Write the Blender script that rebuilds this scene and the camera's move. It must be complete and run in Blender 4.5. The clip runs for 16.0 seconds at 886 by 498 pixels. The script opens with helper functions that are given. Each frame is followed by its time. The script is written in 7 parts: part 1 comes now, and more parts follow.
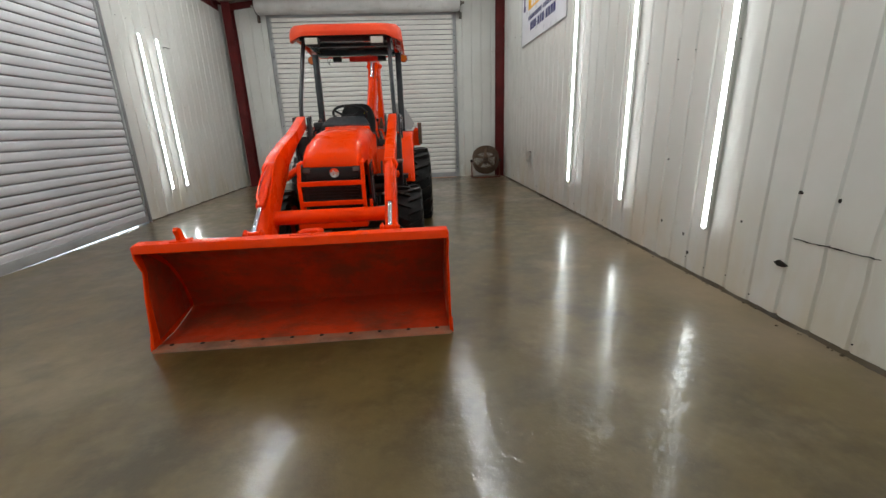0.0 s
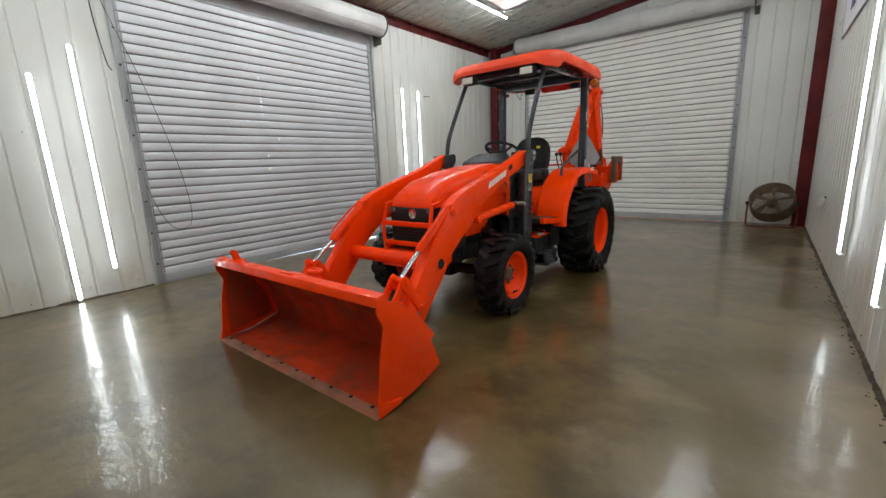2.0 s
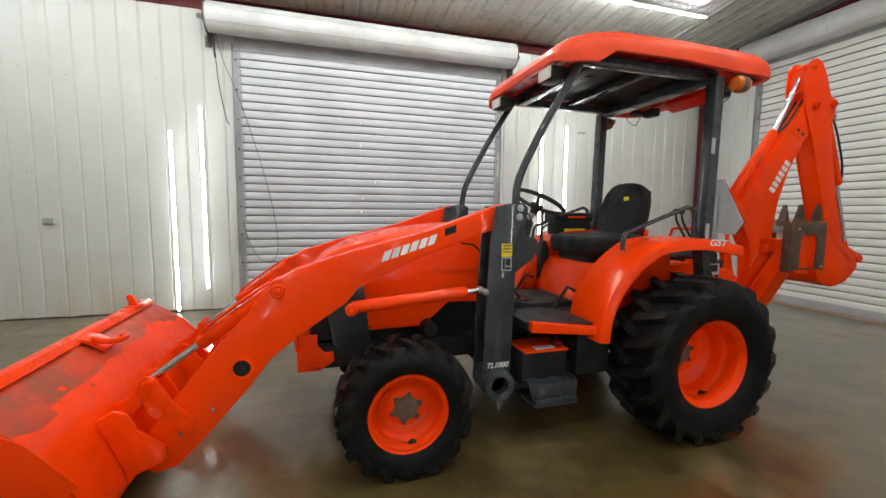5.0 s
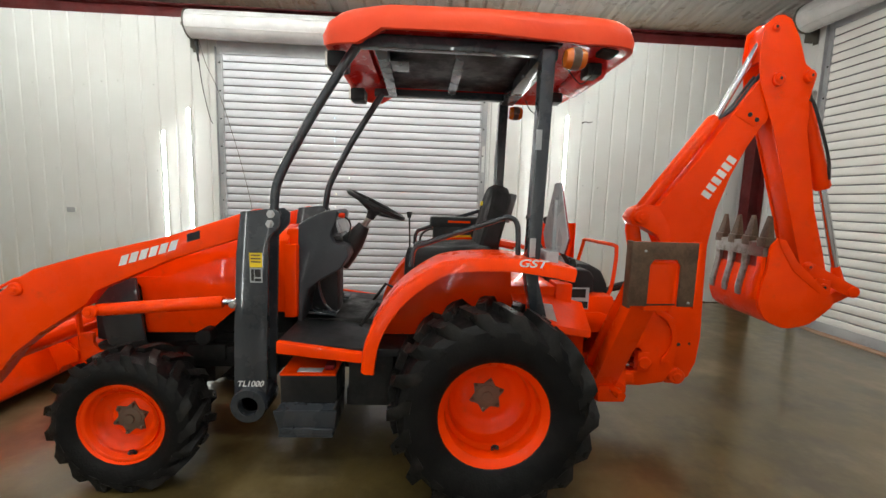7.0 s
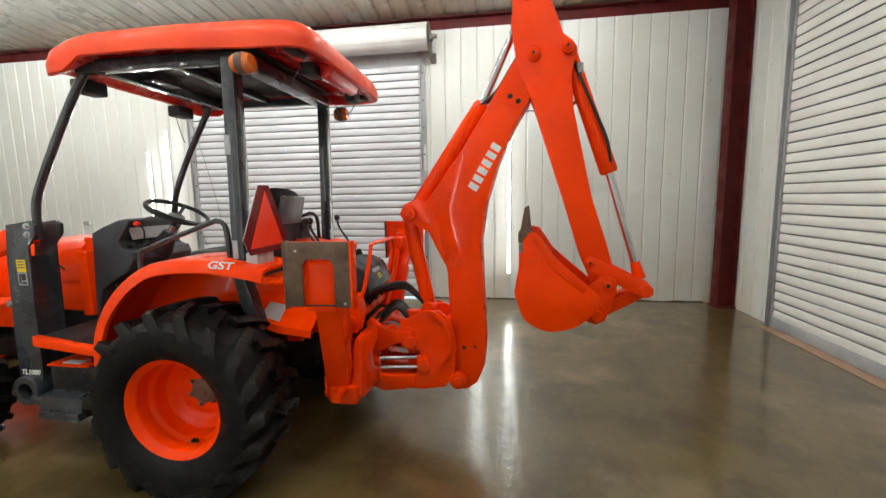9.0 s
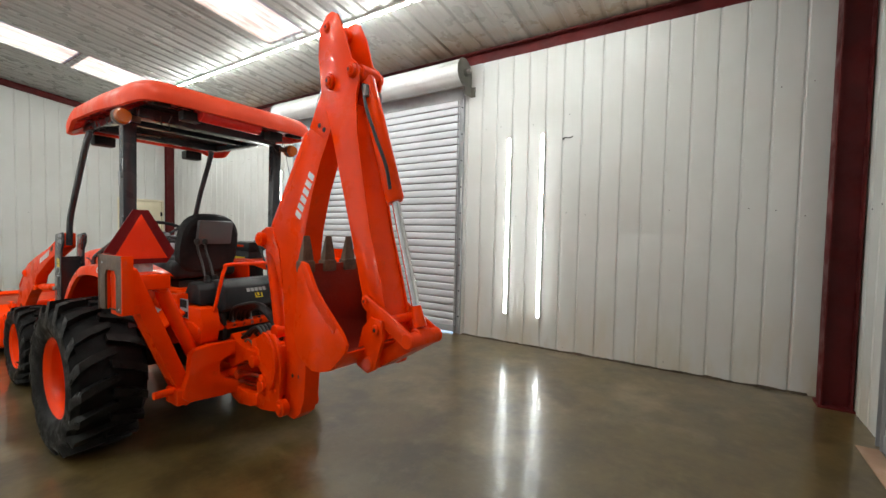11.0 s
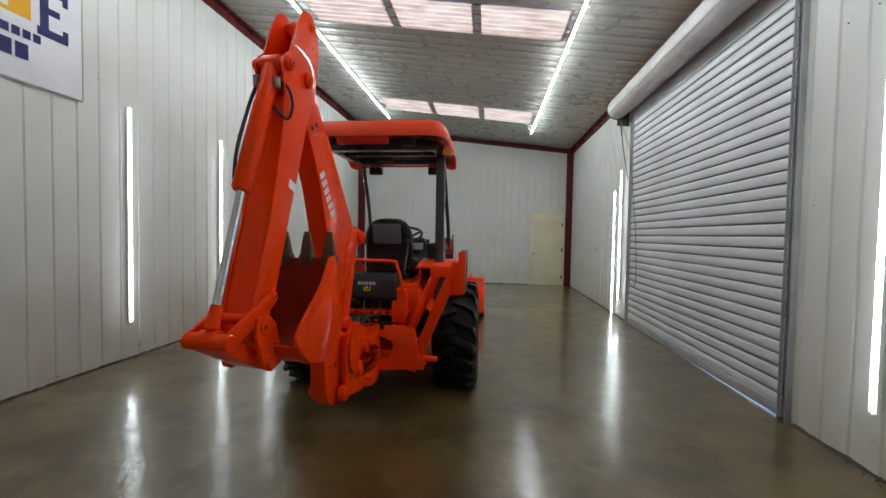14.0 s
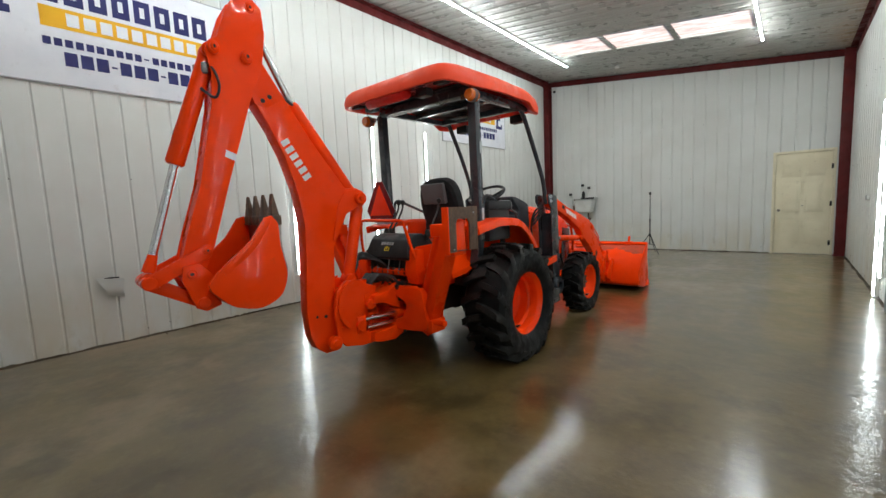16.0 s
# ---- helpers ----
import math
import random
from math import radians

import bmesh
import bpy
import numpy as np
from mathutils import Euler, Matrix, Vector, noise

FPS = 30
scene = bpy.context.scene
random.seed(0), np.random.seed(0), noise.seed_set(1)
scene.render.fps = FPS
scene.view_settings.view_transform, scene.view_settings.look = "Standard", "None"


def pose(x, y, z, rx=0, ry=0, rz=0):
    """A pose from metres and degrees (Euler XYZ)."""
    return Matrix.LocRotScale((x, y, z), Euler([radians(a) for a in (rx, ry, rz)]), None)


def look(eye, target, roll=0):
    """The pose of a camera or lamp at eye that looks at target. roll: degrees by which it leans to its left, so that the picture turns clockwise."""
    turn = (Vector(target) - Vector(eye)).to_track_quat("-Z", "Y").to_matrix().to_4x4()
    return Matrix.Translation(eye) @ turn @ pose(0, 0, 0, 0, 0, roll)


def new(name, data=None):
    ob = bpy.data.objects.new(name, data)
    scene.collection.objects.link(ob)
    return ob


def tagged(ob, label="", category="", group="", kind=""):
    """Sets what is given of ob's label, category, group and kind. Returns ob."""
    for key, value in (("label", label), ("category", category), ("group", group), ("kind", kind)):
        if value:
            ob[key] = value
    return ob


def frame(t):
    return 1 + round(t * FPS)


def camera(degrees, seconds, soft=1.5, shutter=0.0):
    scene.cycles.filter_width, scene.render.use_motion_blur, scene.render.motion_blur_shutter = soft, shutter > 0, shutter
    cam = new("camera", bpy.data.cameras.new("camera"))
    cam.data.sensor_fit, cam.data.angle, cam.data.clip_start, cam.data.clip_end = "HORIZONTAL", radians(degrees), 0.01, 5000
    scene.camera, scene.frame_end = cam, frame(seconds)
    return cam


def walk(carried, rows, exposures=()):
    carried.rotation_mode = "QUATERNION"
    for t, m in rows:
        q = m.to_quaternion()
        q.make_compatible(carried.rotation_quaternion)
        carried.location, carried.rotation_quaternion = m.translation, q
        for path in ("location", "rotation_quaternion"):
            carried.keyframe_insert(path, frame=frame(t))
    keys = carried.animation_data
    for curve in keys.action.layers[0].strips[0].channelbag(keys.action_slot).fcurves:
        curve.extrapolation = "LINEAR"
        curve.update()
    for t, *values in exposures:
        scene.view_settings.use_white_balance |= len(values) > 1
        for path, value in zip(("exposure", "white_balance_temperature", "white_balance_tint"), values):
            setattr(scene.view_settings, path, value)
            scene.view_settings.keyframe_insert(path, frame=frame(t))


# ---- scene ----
cam = camera(94.8, 16.0)
PATH = [
    (0, (-0.824, 0.109, 1.259), (-0.701, 2.02, 0.681), -2.1),
    (0.5, (-0.327, 0.25, 1.23), (-0.55, 2.156, 0.667), -2.5),
    (1, (0.144, 0.448, 1.268), (-0.446, 2.296, 0.78), -2.3),
    (1.5, (0.562, 0.736, 1.303), (-0.391, 2.439, 0.863), -2.5),
    (2, (0.855, 1.152, 1.319), (-0.362, 2.685, 0.907), -2.3),
    (2.5, (1.072, 1.58, 1.312), (-0.369, 2.913, 0.931), -2.0),
    (3, (1.15, 2.001, 1.321), (-0.404, 3.207, 0.964), -1.2),
    (3.5, (1.12, 2.457, 1.366), (-0.547, 3.518, 1.06), -1.1),
    (3.7, (1.134, 2.655, 1.347), (-0.56, 3.68, 1.057), -1.1),
    (5.8, (1.143, 4.507, 1.433), (-0.818, 4.843, 1.229), 1.8),
    (6, (1.135, 4.703, 1.468), (-0.83, 5.01, 1.249), 1.9),
    (6.5, (1.174, 5.195, 1.468), (-0.805, 5.397, 1.265), 2.1),
    (7, (1.172, 5.645, 1.48), (-0.811, 5.757, 1.244), 1.8),
    (7.5, (1.152, 6.118, 1.486), (-0.827, 6.139, 1.199), 0.7),
    (8, (1.192, 6.62, 1.489), (-0.775, 6.553, 1.137), -0.9),
    (8.5, (1.133, 7.115, 1.475), (-0.836, 6.952, 1.162), -1.5),
    (9, (1.081, 7.641, 1.505), (-0.883, 7.358, 1.258), -1.0),
    (9.2, (1.058, 7.866, 1.525), (-0.897, 7.517, 1.287), -0.9),
    (11.3, (-0.026, 9.756, 1.458), (-1.573, 8.491, 1.376), 1.3),
    (11.5, (-0.197, 9.867, 1.444), (-1.635, 8.479, 1.353), 1.2),
    (12, (-0.627, 10.081, 1.467), (-1.782, 8.452, 1.366), 1.1),
    (12.5, (-1.086, 10.12, 1.455), (-1.919, 8.304, 1.375), 1.3),
    (13, (-1.568, 10.187, 1.45), (-2.053, 8.247, 1.41), 1.5),
    (13.5, (-2.026, 10.146, 1.442), (-2.167, 8.151, 1.397), 1.3),
    (14, (-2.51, 10.024, 1.445), (-2.292, 8.037, 1.375), 1.0),
    (14.5, (-3.053, 9.908, 1.4), (-2.521, 7.983, 1.297), 0.3),
    (15, (-3.49, 9.67, 1.357), (-2.705, 7.838, 1.195), -0.7),
    (15.5, (-3.848, 9.373, 1.363), (-2.808, 7.675, 1.174), -1.7),
    (16, (-4.077, 9.067, 1.325), (-2.782, 7.556, 1.118), -2.5),
]
walk(cam, [(t, look(eye, target, roll)) for t, eye, target, roll in PATH], [(0, 1.69, 6400, 10), (1.5, 1.62, 6300, 10), (2.2, 1.70, 6300, 10), (3, 1.84, 6300, 10), (6, 2.0, 6500, 10), (7.5, 2.15, 6600, 10), (9, 2.24, 6650, 10), (11.5, 1.91, 6400, 10), (12.5, 1.52, 6250, 8), (13.5, 1.25, 6150, 8), (14.5, 1.52, 6150, 8), (16, 1.81, 6200, 8)])

# ---- world and light ----
world = bpy.data.worlds.new("sky")
scene.world = world
world.use_nodes = True
wt = world.node_tree
sky = wt.nodes.new("ShaderNodeTexSky")
sky.sky_type = "NISHITA"
sky.sun_disc = False
sky.sun_elevation = radians(48)
sky.sun_rotation = radians(326)
wt.links.new(sky.outputs[0], wt.nodes["Background"].inputs[0])
wt.nodes["Background"].inputs[1].default_value = 0.15
sun_data = bpy.data.lights.new("sun", "SUN")
sun_data.energy, sun_data.angle, sun_data.color = 4.0, radians(0.6), (1.0, 0.95, 0.88)
sun = new("sun", sun_data)
sun.matrix_world = look((-6, 9, 12), (0, 0, 0))
TUBE_WALL, TUBE_ROOF = 5.2, 33.0   # radiance of the tubes on the walls and in the long ceiling lines


# ---- materials ----
class Mat:
    """A small node builder round one Principled shader."""

    def __init__(self, name, base, rough=0.5, metal=0.0, coat=0.0, coat_rough=0.05):
        self.m = bpy.data.materials.new(name)
        self.m.use_nodes = True
        self.t = self.m.node_tree
        self.p = self.t.nodes["Principled BSDF"]
        self.set("Base Color", (*base, 1))
        self.set("Roughness", rough)
        self.set("Metallic", metal)
        self.set("Coat Weight", coat)
        self.set("Coat Roughness", coat_rough)
        self.where = None

    def set(self, key, value):
        self.p.inputs[key].default_value = value
        return self

    def node(self, kind):
        return self.t.nodes.new("ShaderNode" + kind)

    def link(self, a, b):
        self.t.links.new(a, b)

    def coords(self, scale=(1, 1, 1)):
        geo = self.node("NewGeometry")
        mp = self.node("Mapping")
        mp.inputs["Scale"].default_value = scale
        self.link(geo.outputs["Position"], mp.inputs["Vector"])
        return mp.outputs[0]

    def noise(self, scale, detail=4, rough=0.55, stretch=(1, 1, 1), lo=0.35, hi=0.65):
        n = self.node("TexNoise")
        n.inputs["Scale"].default_value = scale
        n.inputs["Detail"].default_value = detail
        n.inputs["Roughness"].default_value = rough
        self.link(self.coords(stretch), n.inputs["Vector"])
        r = self.node("MapRange")
        r.inputs[1].default_value, r.inputs[2].default_value = lo, hi
        if lo > 0:
            r.interpolation_type = "SMOOTHSTEP"
        self.link(n.outputs[0], r.inputs[0])
        return r.outputs[0]

    def mix(self, fac, a, b, blend="MIX"):
        x = self.node("Mix")
        x.data_type = "RGBA"
        x.blend_type = blend
        if isinstance(fac, float):
            x.inputs[0].default_value = fac
        else:
            self.link(fac, x.inputs[0])
        for i, v in ((6, a), (7, b)):
            if isinstance(v, tuple):
                x.inputs[i].default_value = (*v, 1)
            else:
                self.link(v, x.inputs[i])
        return x.outputs[2]

    def math(self, op, a, b):
        x = self.node("Math")
        x.operation = op
        for i, v in ((0, a), (1, b)):
            if isinstance(v, (int, float)):
                x.inputs[i].default_value = v
            else:
                self.link(v, x.inputs[i])
        return x.outputs[0]

    def span(self, fac, lo, hi):
        r = self.node("MapRange")
        r.inputs[3].default_value, r.inputs[4].default_value = lo, hi
        self.link(fac, r.inputs[0])
        return r.outputs[0]

    def to(self, out, key):
        self.link(out, self.p.inputs[key])
        return self

    def bump(self, height, strength, distance):
        b = self.node("Bump")
        b.inputs["Strength"].default_value = strength
        b.inputs["Distance"].default_value = distance
        self.link(height, b.inputs["Height"])
        self.to(b.outputs[0], "Normal")
        return self


def paint(name, base, dull, rough=0.28, coat=0.6, bump=0.0006, dirt=(0.16, 0.08, 0.04), dirt_amount=0.25, spec=0.0):
    """Sprayed paint with slight fading, grime and orange peel."""
    k = Mat(name, base, rough, 0, coat, 0.03)
    k.set("Specular IOR Level", spec or (0.15 if coat > 0.3 else 0.22))
    c = k.mix(k.noise(2.3), base, dull)
    grime = k.noise(9, 6, 0.7, lo=0.56, hi=0.8)
    c = k.mix(k.math("MULTIPLY", grime, dirt_amount), c, dirt)
    k.to(c, "Base Color")
    k.to(k.span(k.noise(5, 5, 0.65), rough * 0.75, rough * 1.6), "Roughness")
    k.bump(k.noise(60, 2), 0.25, bump)
    return k.m


ORANGE = paint("orange_paint", (0.95, 0.056, 0.0006), (0.87, 0.048, 0.0005), 0.28, 0.34, 0.0003, spec=0.05)


def build_worn(name, base, dull, stain, rust):
    """Paint rubbed dull by loads: broad dark stains, drag streaks across, rust spots."""
    k = Mat(name, base, 0.45, 0, 0.10, 0.08)
    k.set("Specular IOR Level", 0.15)
    c = k.mix(k.noise(2.3, 5), base, dull)
    c = k.mix(k.math("MULTIPLY", k.noise(3.2, 6, 0.7, (1, 1.6, 1.2), 0.42, 0.66), 0.75), c, stain)
    c = k.mix(k.math("MULTIPLY", k.noise(7, 5, 0.65, (0.35, 2.0, 2.0), 0.50, 0.70), 0.5), c, dull)
    c = k.mix(k.math("MULTIPLY", k.noise(26, 5, 0.7, lo=0.62, hi=0.72), 0.6), c, rust)
    k.to(c, "Base Color")
    k.to(k.span(k.noise(8, 5, 0.65), 0.30, 0.62), "Roughness")
    k.bump(k.noise(35, 4), 0.3, 0.0015)
    return k.m


BUCKET_IN = build_worn("worn_orange_paint", (0.70, 0.058, 0.011), (0.48, 0.048, 0.016), (0.20, 0.062, 0.032), (0.24, 0.13, 0.085))
EDGE_WORN = build_worn("scraped_edge_steel", (0.42, 0.13, 0.065), (0.30, 0.17, 0.12), (0.16, 0.085, 0.055), (0.38, 0.31, 0.26))
POUCH = paint("dark_grey_pouch_plastic", (0.105, 0.105, 0.108), (0.13, 0.13, 0.133), 0.4, 0.1)
CANOPY = paint("faded_orange_plastic", (0.85, 0.080, 0.025), (0.76, 0.060, 0.018), 0.45, 0.1, 0.001)
DARKGREY = paint("dark_grey_paint", (0.024, 0.028, 0.034), (0.038, 0.043, 0.050), 0.24, 0.8, 0.0008, (0.08, 0.07, 0.06), 0.4)
COWL = paint("dark_grey_moulded_plastic", (0.026, 0.029, 0.034), (0.040, 0.044, 0.050), 0.40, 0.15, 0.0008, (0.08, 0.07, 0.06), 0.4)
BLACKP = paint("black_plastic", (0.014, 0.015, 0.016), (0.028, 0.029, 0.031), 0.42, 0.0, 0.001, (0.07, 0.065, 0.06), 0.3)
CHASSIS = paint("black_chassis_paint", (0.010, 0.010, 0.010), (0.024, 0.023, 0.022), 0.5, 0.0, 0.002, (0.06, 0.05, 0.04), 0.5)
GREYP = paint("grey_plastic", (0.34, 0.35, 0.36), (0.42, 0.43, 0.44), 0.35, 0.2)
VINYL = paint("black_vinyl", (0.012, 0.012, 0.013), (0.022, 0.022, 0.023), 0.55, 0.0, 0.002, (0.05, 0.05, 0.05), 0.2)
REDTRIM = paint("red_primer_steel", (0.110, 0.012, 0.012), (0.075, 0.010, 0.010), 0.5, 0.0, 0.001, (0.05, 0.02, 0.02), 0.4)
WHITE_INK = paint("white_lettering", (0.75, 0.75, 0.74), (0.65, 0.65, 0.64), 0.4, 0.0)
NAVY = paint("navy_print", (0.022, 0.024, 0.11), (0.028, 0.030, 0.13), 0.45, 0.0)
YELLOW = paint("yellow_print", (0.78, 0.42, 0.02), (0.72, 0.38, 0.02), 0.45, 0.0)
DECAL_Y = paint("yellow_decal", (0.78, 0.60, 0.02), (0.7, 0.5, 0.02), 0.4, 0.0)
BANNER = paint("white_banner_vinyl", (0.74, 0.75, 0.80), (0.68, 0.69, 0.75), 0.35, 0.0, 0.001)
CREAM = paint("cream_door_paint", (0.74, 0.68, 0.51), (0.68, 0.62, 0.45), 0.45, 0.0, 0.001, (0.30, 0.25, 0.17), 0.5)
CANOPY_IN = paint("glossy_red_plastic", (0.76, 0.030, 0.022), (0.68, 0.026, 0.020), 0.22, 0.5, 0.0005)
SIGN_RED = paint("fluorescent_orange_film", (0.95, 0.050, 0.008), (0.9, 0.045, 0.008), 0.6, 0.0)
SIGN_EDGE = paint("dark_red_reflective", (0.20, 0.006, 0.008), (0.15, 0.005, 0.007), 0.55, 0.0)
GALV = paint("galvanised_steel", (0.42, 0.43, 0.44), (0.32, 0.33, 0.34), 0.45, 0.0, 0.0006, (0.2, 0.19, 0.17), 0.5)
WHITEP = paint("white_enamel", (0.72, 0.72, 0.70), (0.62, 0.62, 0.59), 0.35, 0.2, 0.0005, (0.35, 0.32, 0.26), 0.4)
BRACKET = paint("dirty_bracket_steel", (0.15, 0.145, 0.125), (0.10, 0.095, 0.08), 0.5, 0.0, 0.001, (0.05, 0.045, 0.035), 0.6)
COIL = paint("greyish_white_enamel", (0.62, 0.62, 0.615), (0.52, 0.52, 0.515), 0.35, 0.1, 0.0005, (0.25, 0.24, 0.22), 0.5)
BRONZE = paint("rusty_brown_cage", (0.16, 0.11, 0.075), (0.10, 0.065, 0.045), 0.55, 0.0)
FANRED = paint("dull_red_fan_paint", (0.17, 0.045, 0.025), (0.11, 0.04, 0.025), 0.5, 0.0)
# scraped bucket inside, with its shade put into the darker orange as well
DIG_IN = paint("scraped_shaded_orange_paint", (0.30, 0.022, 0.008), (0.17, 0.016, 0.009), 0.45, 0.1, 0.002, (0.08, 0.035, 0.02), 0.9)


def build_rubber(name, clean, dusty, smooth):
    k = Mat(name, clean, 0.55)
    k.set("Specular IOR Level", 0.16)
    k.to(k.mix(k.noise(7, 6, 0.7, lo=0.4, hi=0.75), clean, dusty), "Base Color")
    k.to(k.span(k.noise(12, 5), smooth, smooth + 0.35), "Roughness")
    k.bump(k.noise(90, 3), 0.3, 0.002)
    return k.m


def build_steel(name, base, rough, dirt):
    k = Mat(name, base, rough, 1.0)
    k.to(k.mix(k.noise(14, 6, 0.7, lo=0.45, hi=0.7), base, dirt), "Base Color")
    k.to(k.span(k.noise(22, 4), rough * 0.7, rough * 1.7), "Roughness")
    return k.m


RUBBER = build_rubber("tyre_rubber", (0.005, 0.005, 0.0054), (0.0105, 0.010, 0.0095), 0.34)
TREAD = build_rubber("worn_tread_rubber", (0.008, 0.0078, 0.0076), (0.026, 0.024, 0.022), 0.26)
CHROME = build_steel("chrome_rod", (0.66, 0.66, 0.67), 0.12, (0.55, 0.55, 0.56))
STEEL = build_steel("bare_steel", (0.36, 0.34, 0.32), 0.42, (0.20, 0.16, 0.13))


def build_rust_steel():
    k = Mat("scuffed_brown_steel", (0.16, 0.12, 0.085), 0.5, 0.35)
    k.to(k.mix(k.noise(11, 6, 0.75, lo=0.35, hi=0.7), (0.145, 0.088, 0.054), (0.066, 0.039, 0.025)), "Base Color")
    k.bump(k.noise(40, 4), 0.4, 0.002)
    return k.m


PADSTEEL = build_rust_steel()
HOSE = Mat("hose_rubber", (0.012, 0.012, 0.012), 0.45).m


def build_glow(name, colour, strength):
    m = bpy.data.materials.new(name)
    m.use_nodes = True
    p = m.node_tree.nodes["Principled BSDF"]
    p.inputs["Base Color"].default_value = (0.9, 0.9, 0.9, 1)
    p.inputs["Emission Color"].default_value = (*colour, 1)
    p.inputs["Emission Strength"].default_value = strength
    return m


GLOW = build_glow("lit_tube", (0.94, 1.0, 0.97), TUBE_WALL)
GLOW_ROOF = build_glow("lit_ceiling_tube", (0.96, 1.0, 0.96), TUBE_ROOF)
LENS = Mat("clear_lens", (0.62, 0.61, 0.55), 0.12, 0.0, 0.6).m
SMOKED = Mat("smoked_lens", (0.10, 0.10, 0.10), 0.08, 0.0, 0.8).m
AMBER = Mat("amber_lens", (0.58, 0.13, 0.012), 0.18, 0.0, 0.8).m


def build_skin():
    """White liner panels: yellowed streaks, scuffs and dirt."""
    k = Mat("white_liner_panel", (0.6, 0.6, 0.57), 0.42, 0, 0.0)
    k.set("Specular IOR Level", 0.4)
    c = k.mix(k.noise(1.1, 5), (0.635, 0.645, 0.625), (0.595, 0.60, 0.575))
    streak = k.noise(5, 5, 0.6, (1, 1, 0.10), 0.60, 0.85)
    c = k.mix(k.math("MULTIPLY", streak, 0.28), c, (0.50, 0.46, 0.35))
    z = k.node("SeparateXYZ")
    geo = k.node("NewGeometry")
    k.link(geo.outputs["Position"], z.inputs[0])
    low = k.node("MapRange")
    low.inputs[1].default_value, low.inputs[2].default_value = 0.9, 0.0
    k.link(z.outputs[2], low.inputs[0])
    splash = k.math("MULTIPLY", low.outputs[0], k.noise(2.6, 4, 0.6, (1, 1, 0.35), 0.34, 0.70))
    c = k.mix(k.math("MULTIPLY", splash, 0.60), c, (0.52, 0.44, 0.28))
    rub = k.noise(3.1, 6, 0.7, (1, 1, 0.6), 0.58, 0.66)
    c = k.mix(k.math("MULTIPLY", k.math("MULTIPLY", rub, low.outputs[0]), 0.35), c, (0.42, 0.37, 0.27))
    spot = k.noise(17, 4, 0.7, (1, 1, 0.7), 0.73, 0.80)
    c = k.mix(k.math("MULTIPLY", spot, 0.4), c, (0.22, 0.20, 0.16))
    k.to(c, "Base Color")
    k.to(k.span(k.noise(2, 3), 0.36, 0.46), "Roughness")
    return k.m


def build_ceiling_skin():
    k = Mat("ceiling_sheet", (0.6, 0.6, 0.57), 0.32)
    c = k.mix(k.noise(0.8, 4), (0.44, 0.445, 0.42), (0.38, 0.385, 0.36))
    c = k.mix(k.math("MULTIPLY", k.noise(1.3, 4, 0.6, (0.5, 1, 1), 0.5, 0.85), 0.2), c, (0.46, 0.42, 0.34))
    geo = k.node("NewGeometry")
    xyz = k.node("SeparateXYZ")
    k.link(geo.outputs["Position"], xyz.inputs[0])
    eave = k.node("MapRange")
    eave.inputs[1].default_value, eave.inputs[2].default_value = -4.15, -4.75
    k.link(xyz.outputs[0], eave.inputs[0])
    damp = k.math("MULTIPLY", eave.outputs[0], k.noise(1.7, 5, 0.6, (1, 0.6, 1), 0.30, 0.60))
    c = k.mix(k.math("MULTIPLY", damp, 0.75), c, (0.42, 0.31, 0.20))
    k.to(c, "Base Color")
    k.to(k.span(k.noise(5, 4), 0.25, 0.45), "Roughness")
    return k.m


def build_curtain(name, light, dull):
    k = Mat(name, (0.6, 0.6, 0.61), 0.36, 0, 0.1)
    c = k.mix(k.noise(1.4, 5), light, dull)
    scuff = k.noise(9, 6, 0.75, (0.4, 0.4, 2.6), 0.64, 0.73)
    c = k.mix(k.math("MULTIPLY", scuff, 0.65), c, (0.28, 0.27, 0.26))
    k.to(c, "Base Color")
    k.to(k.span(k.noise(6, 4), 0.28, 0.5), "Roughness")
    return k.m


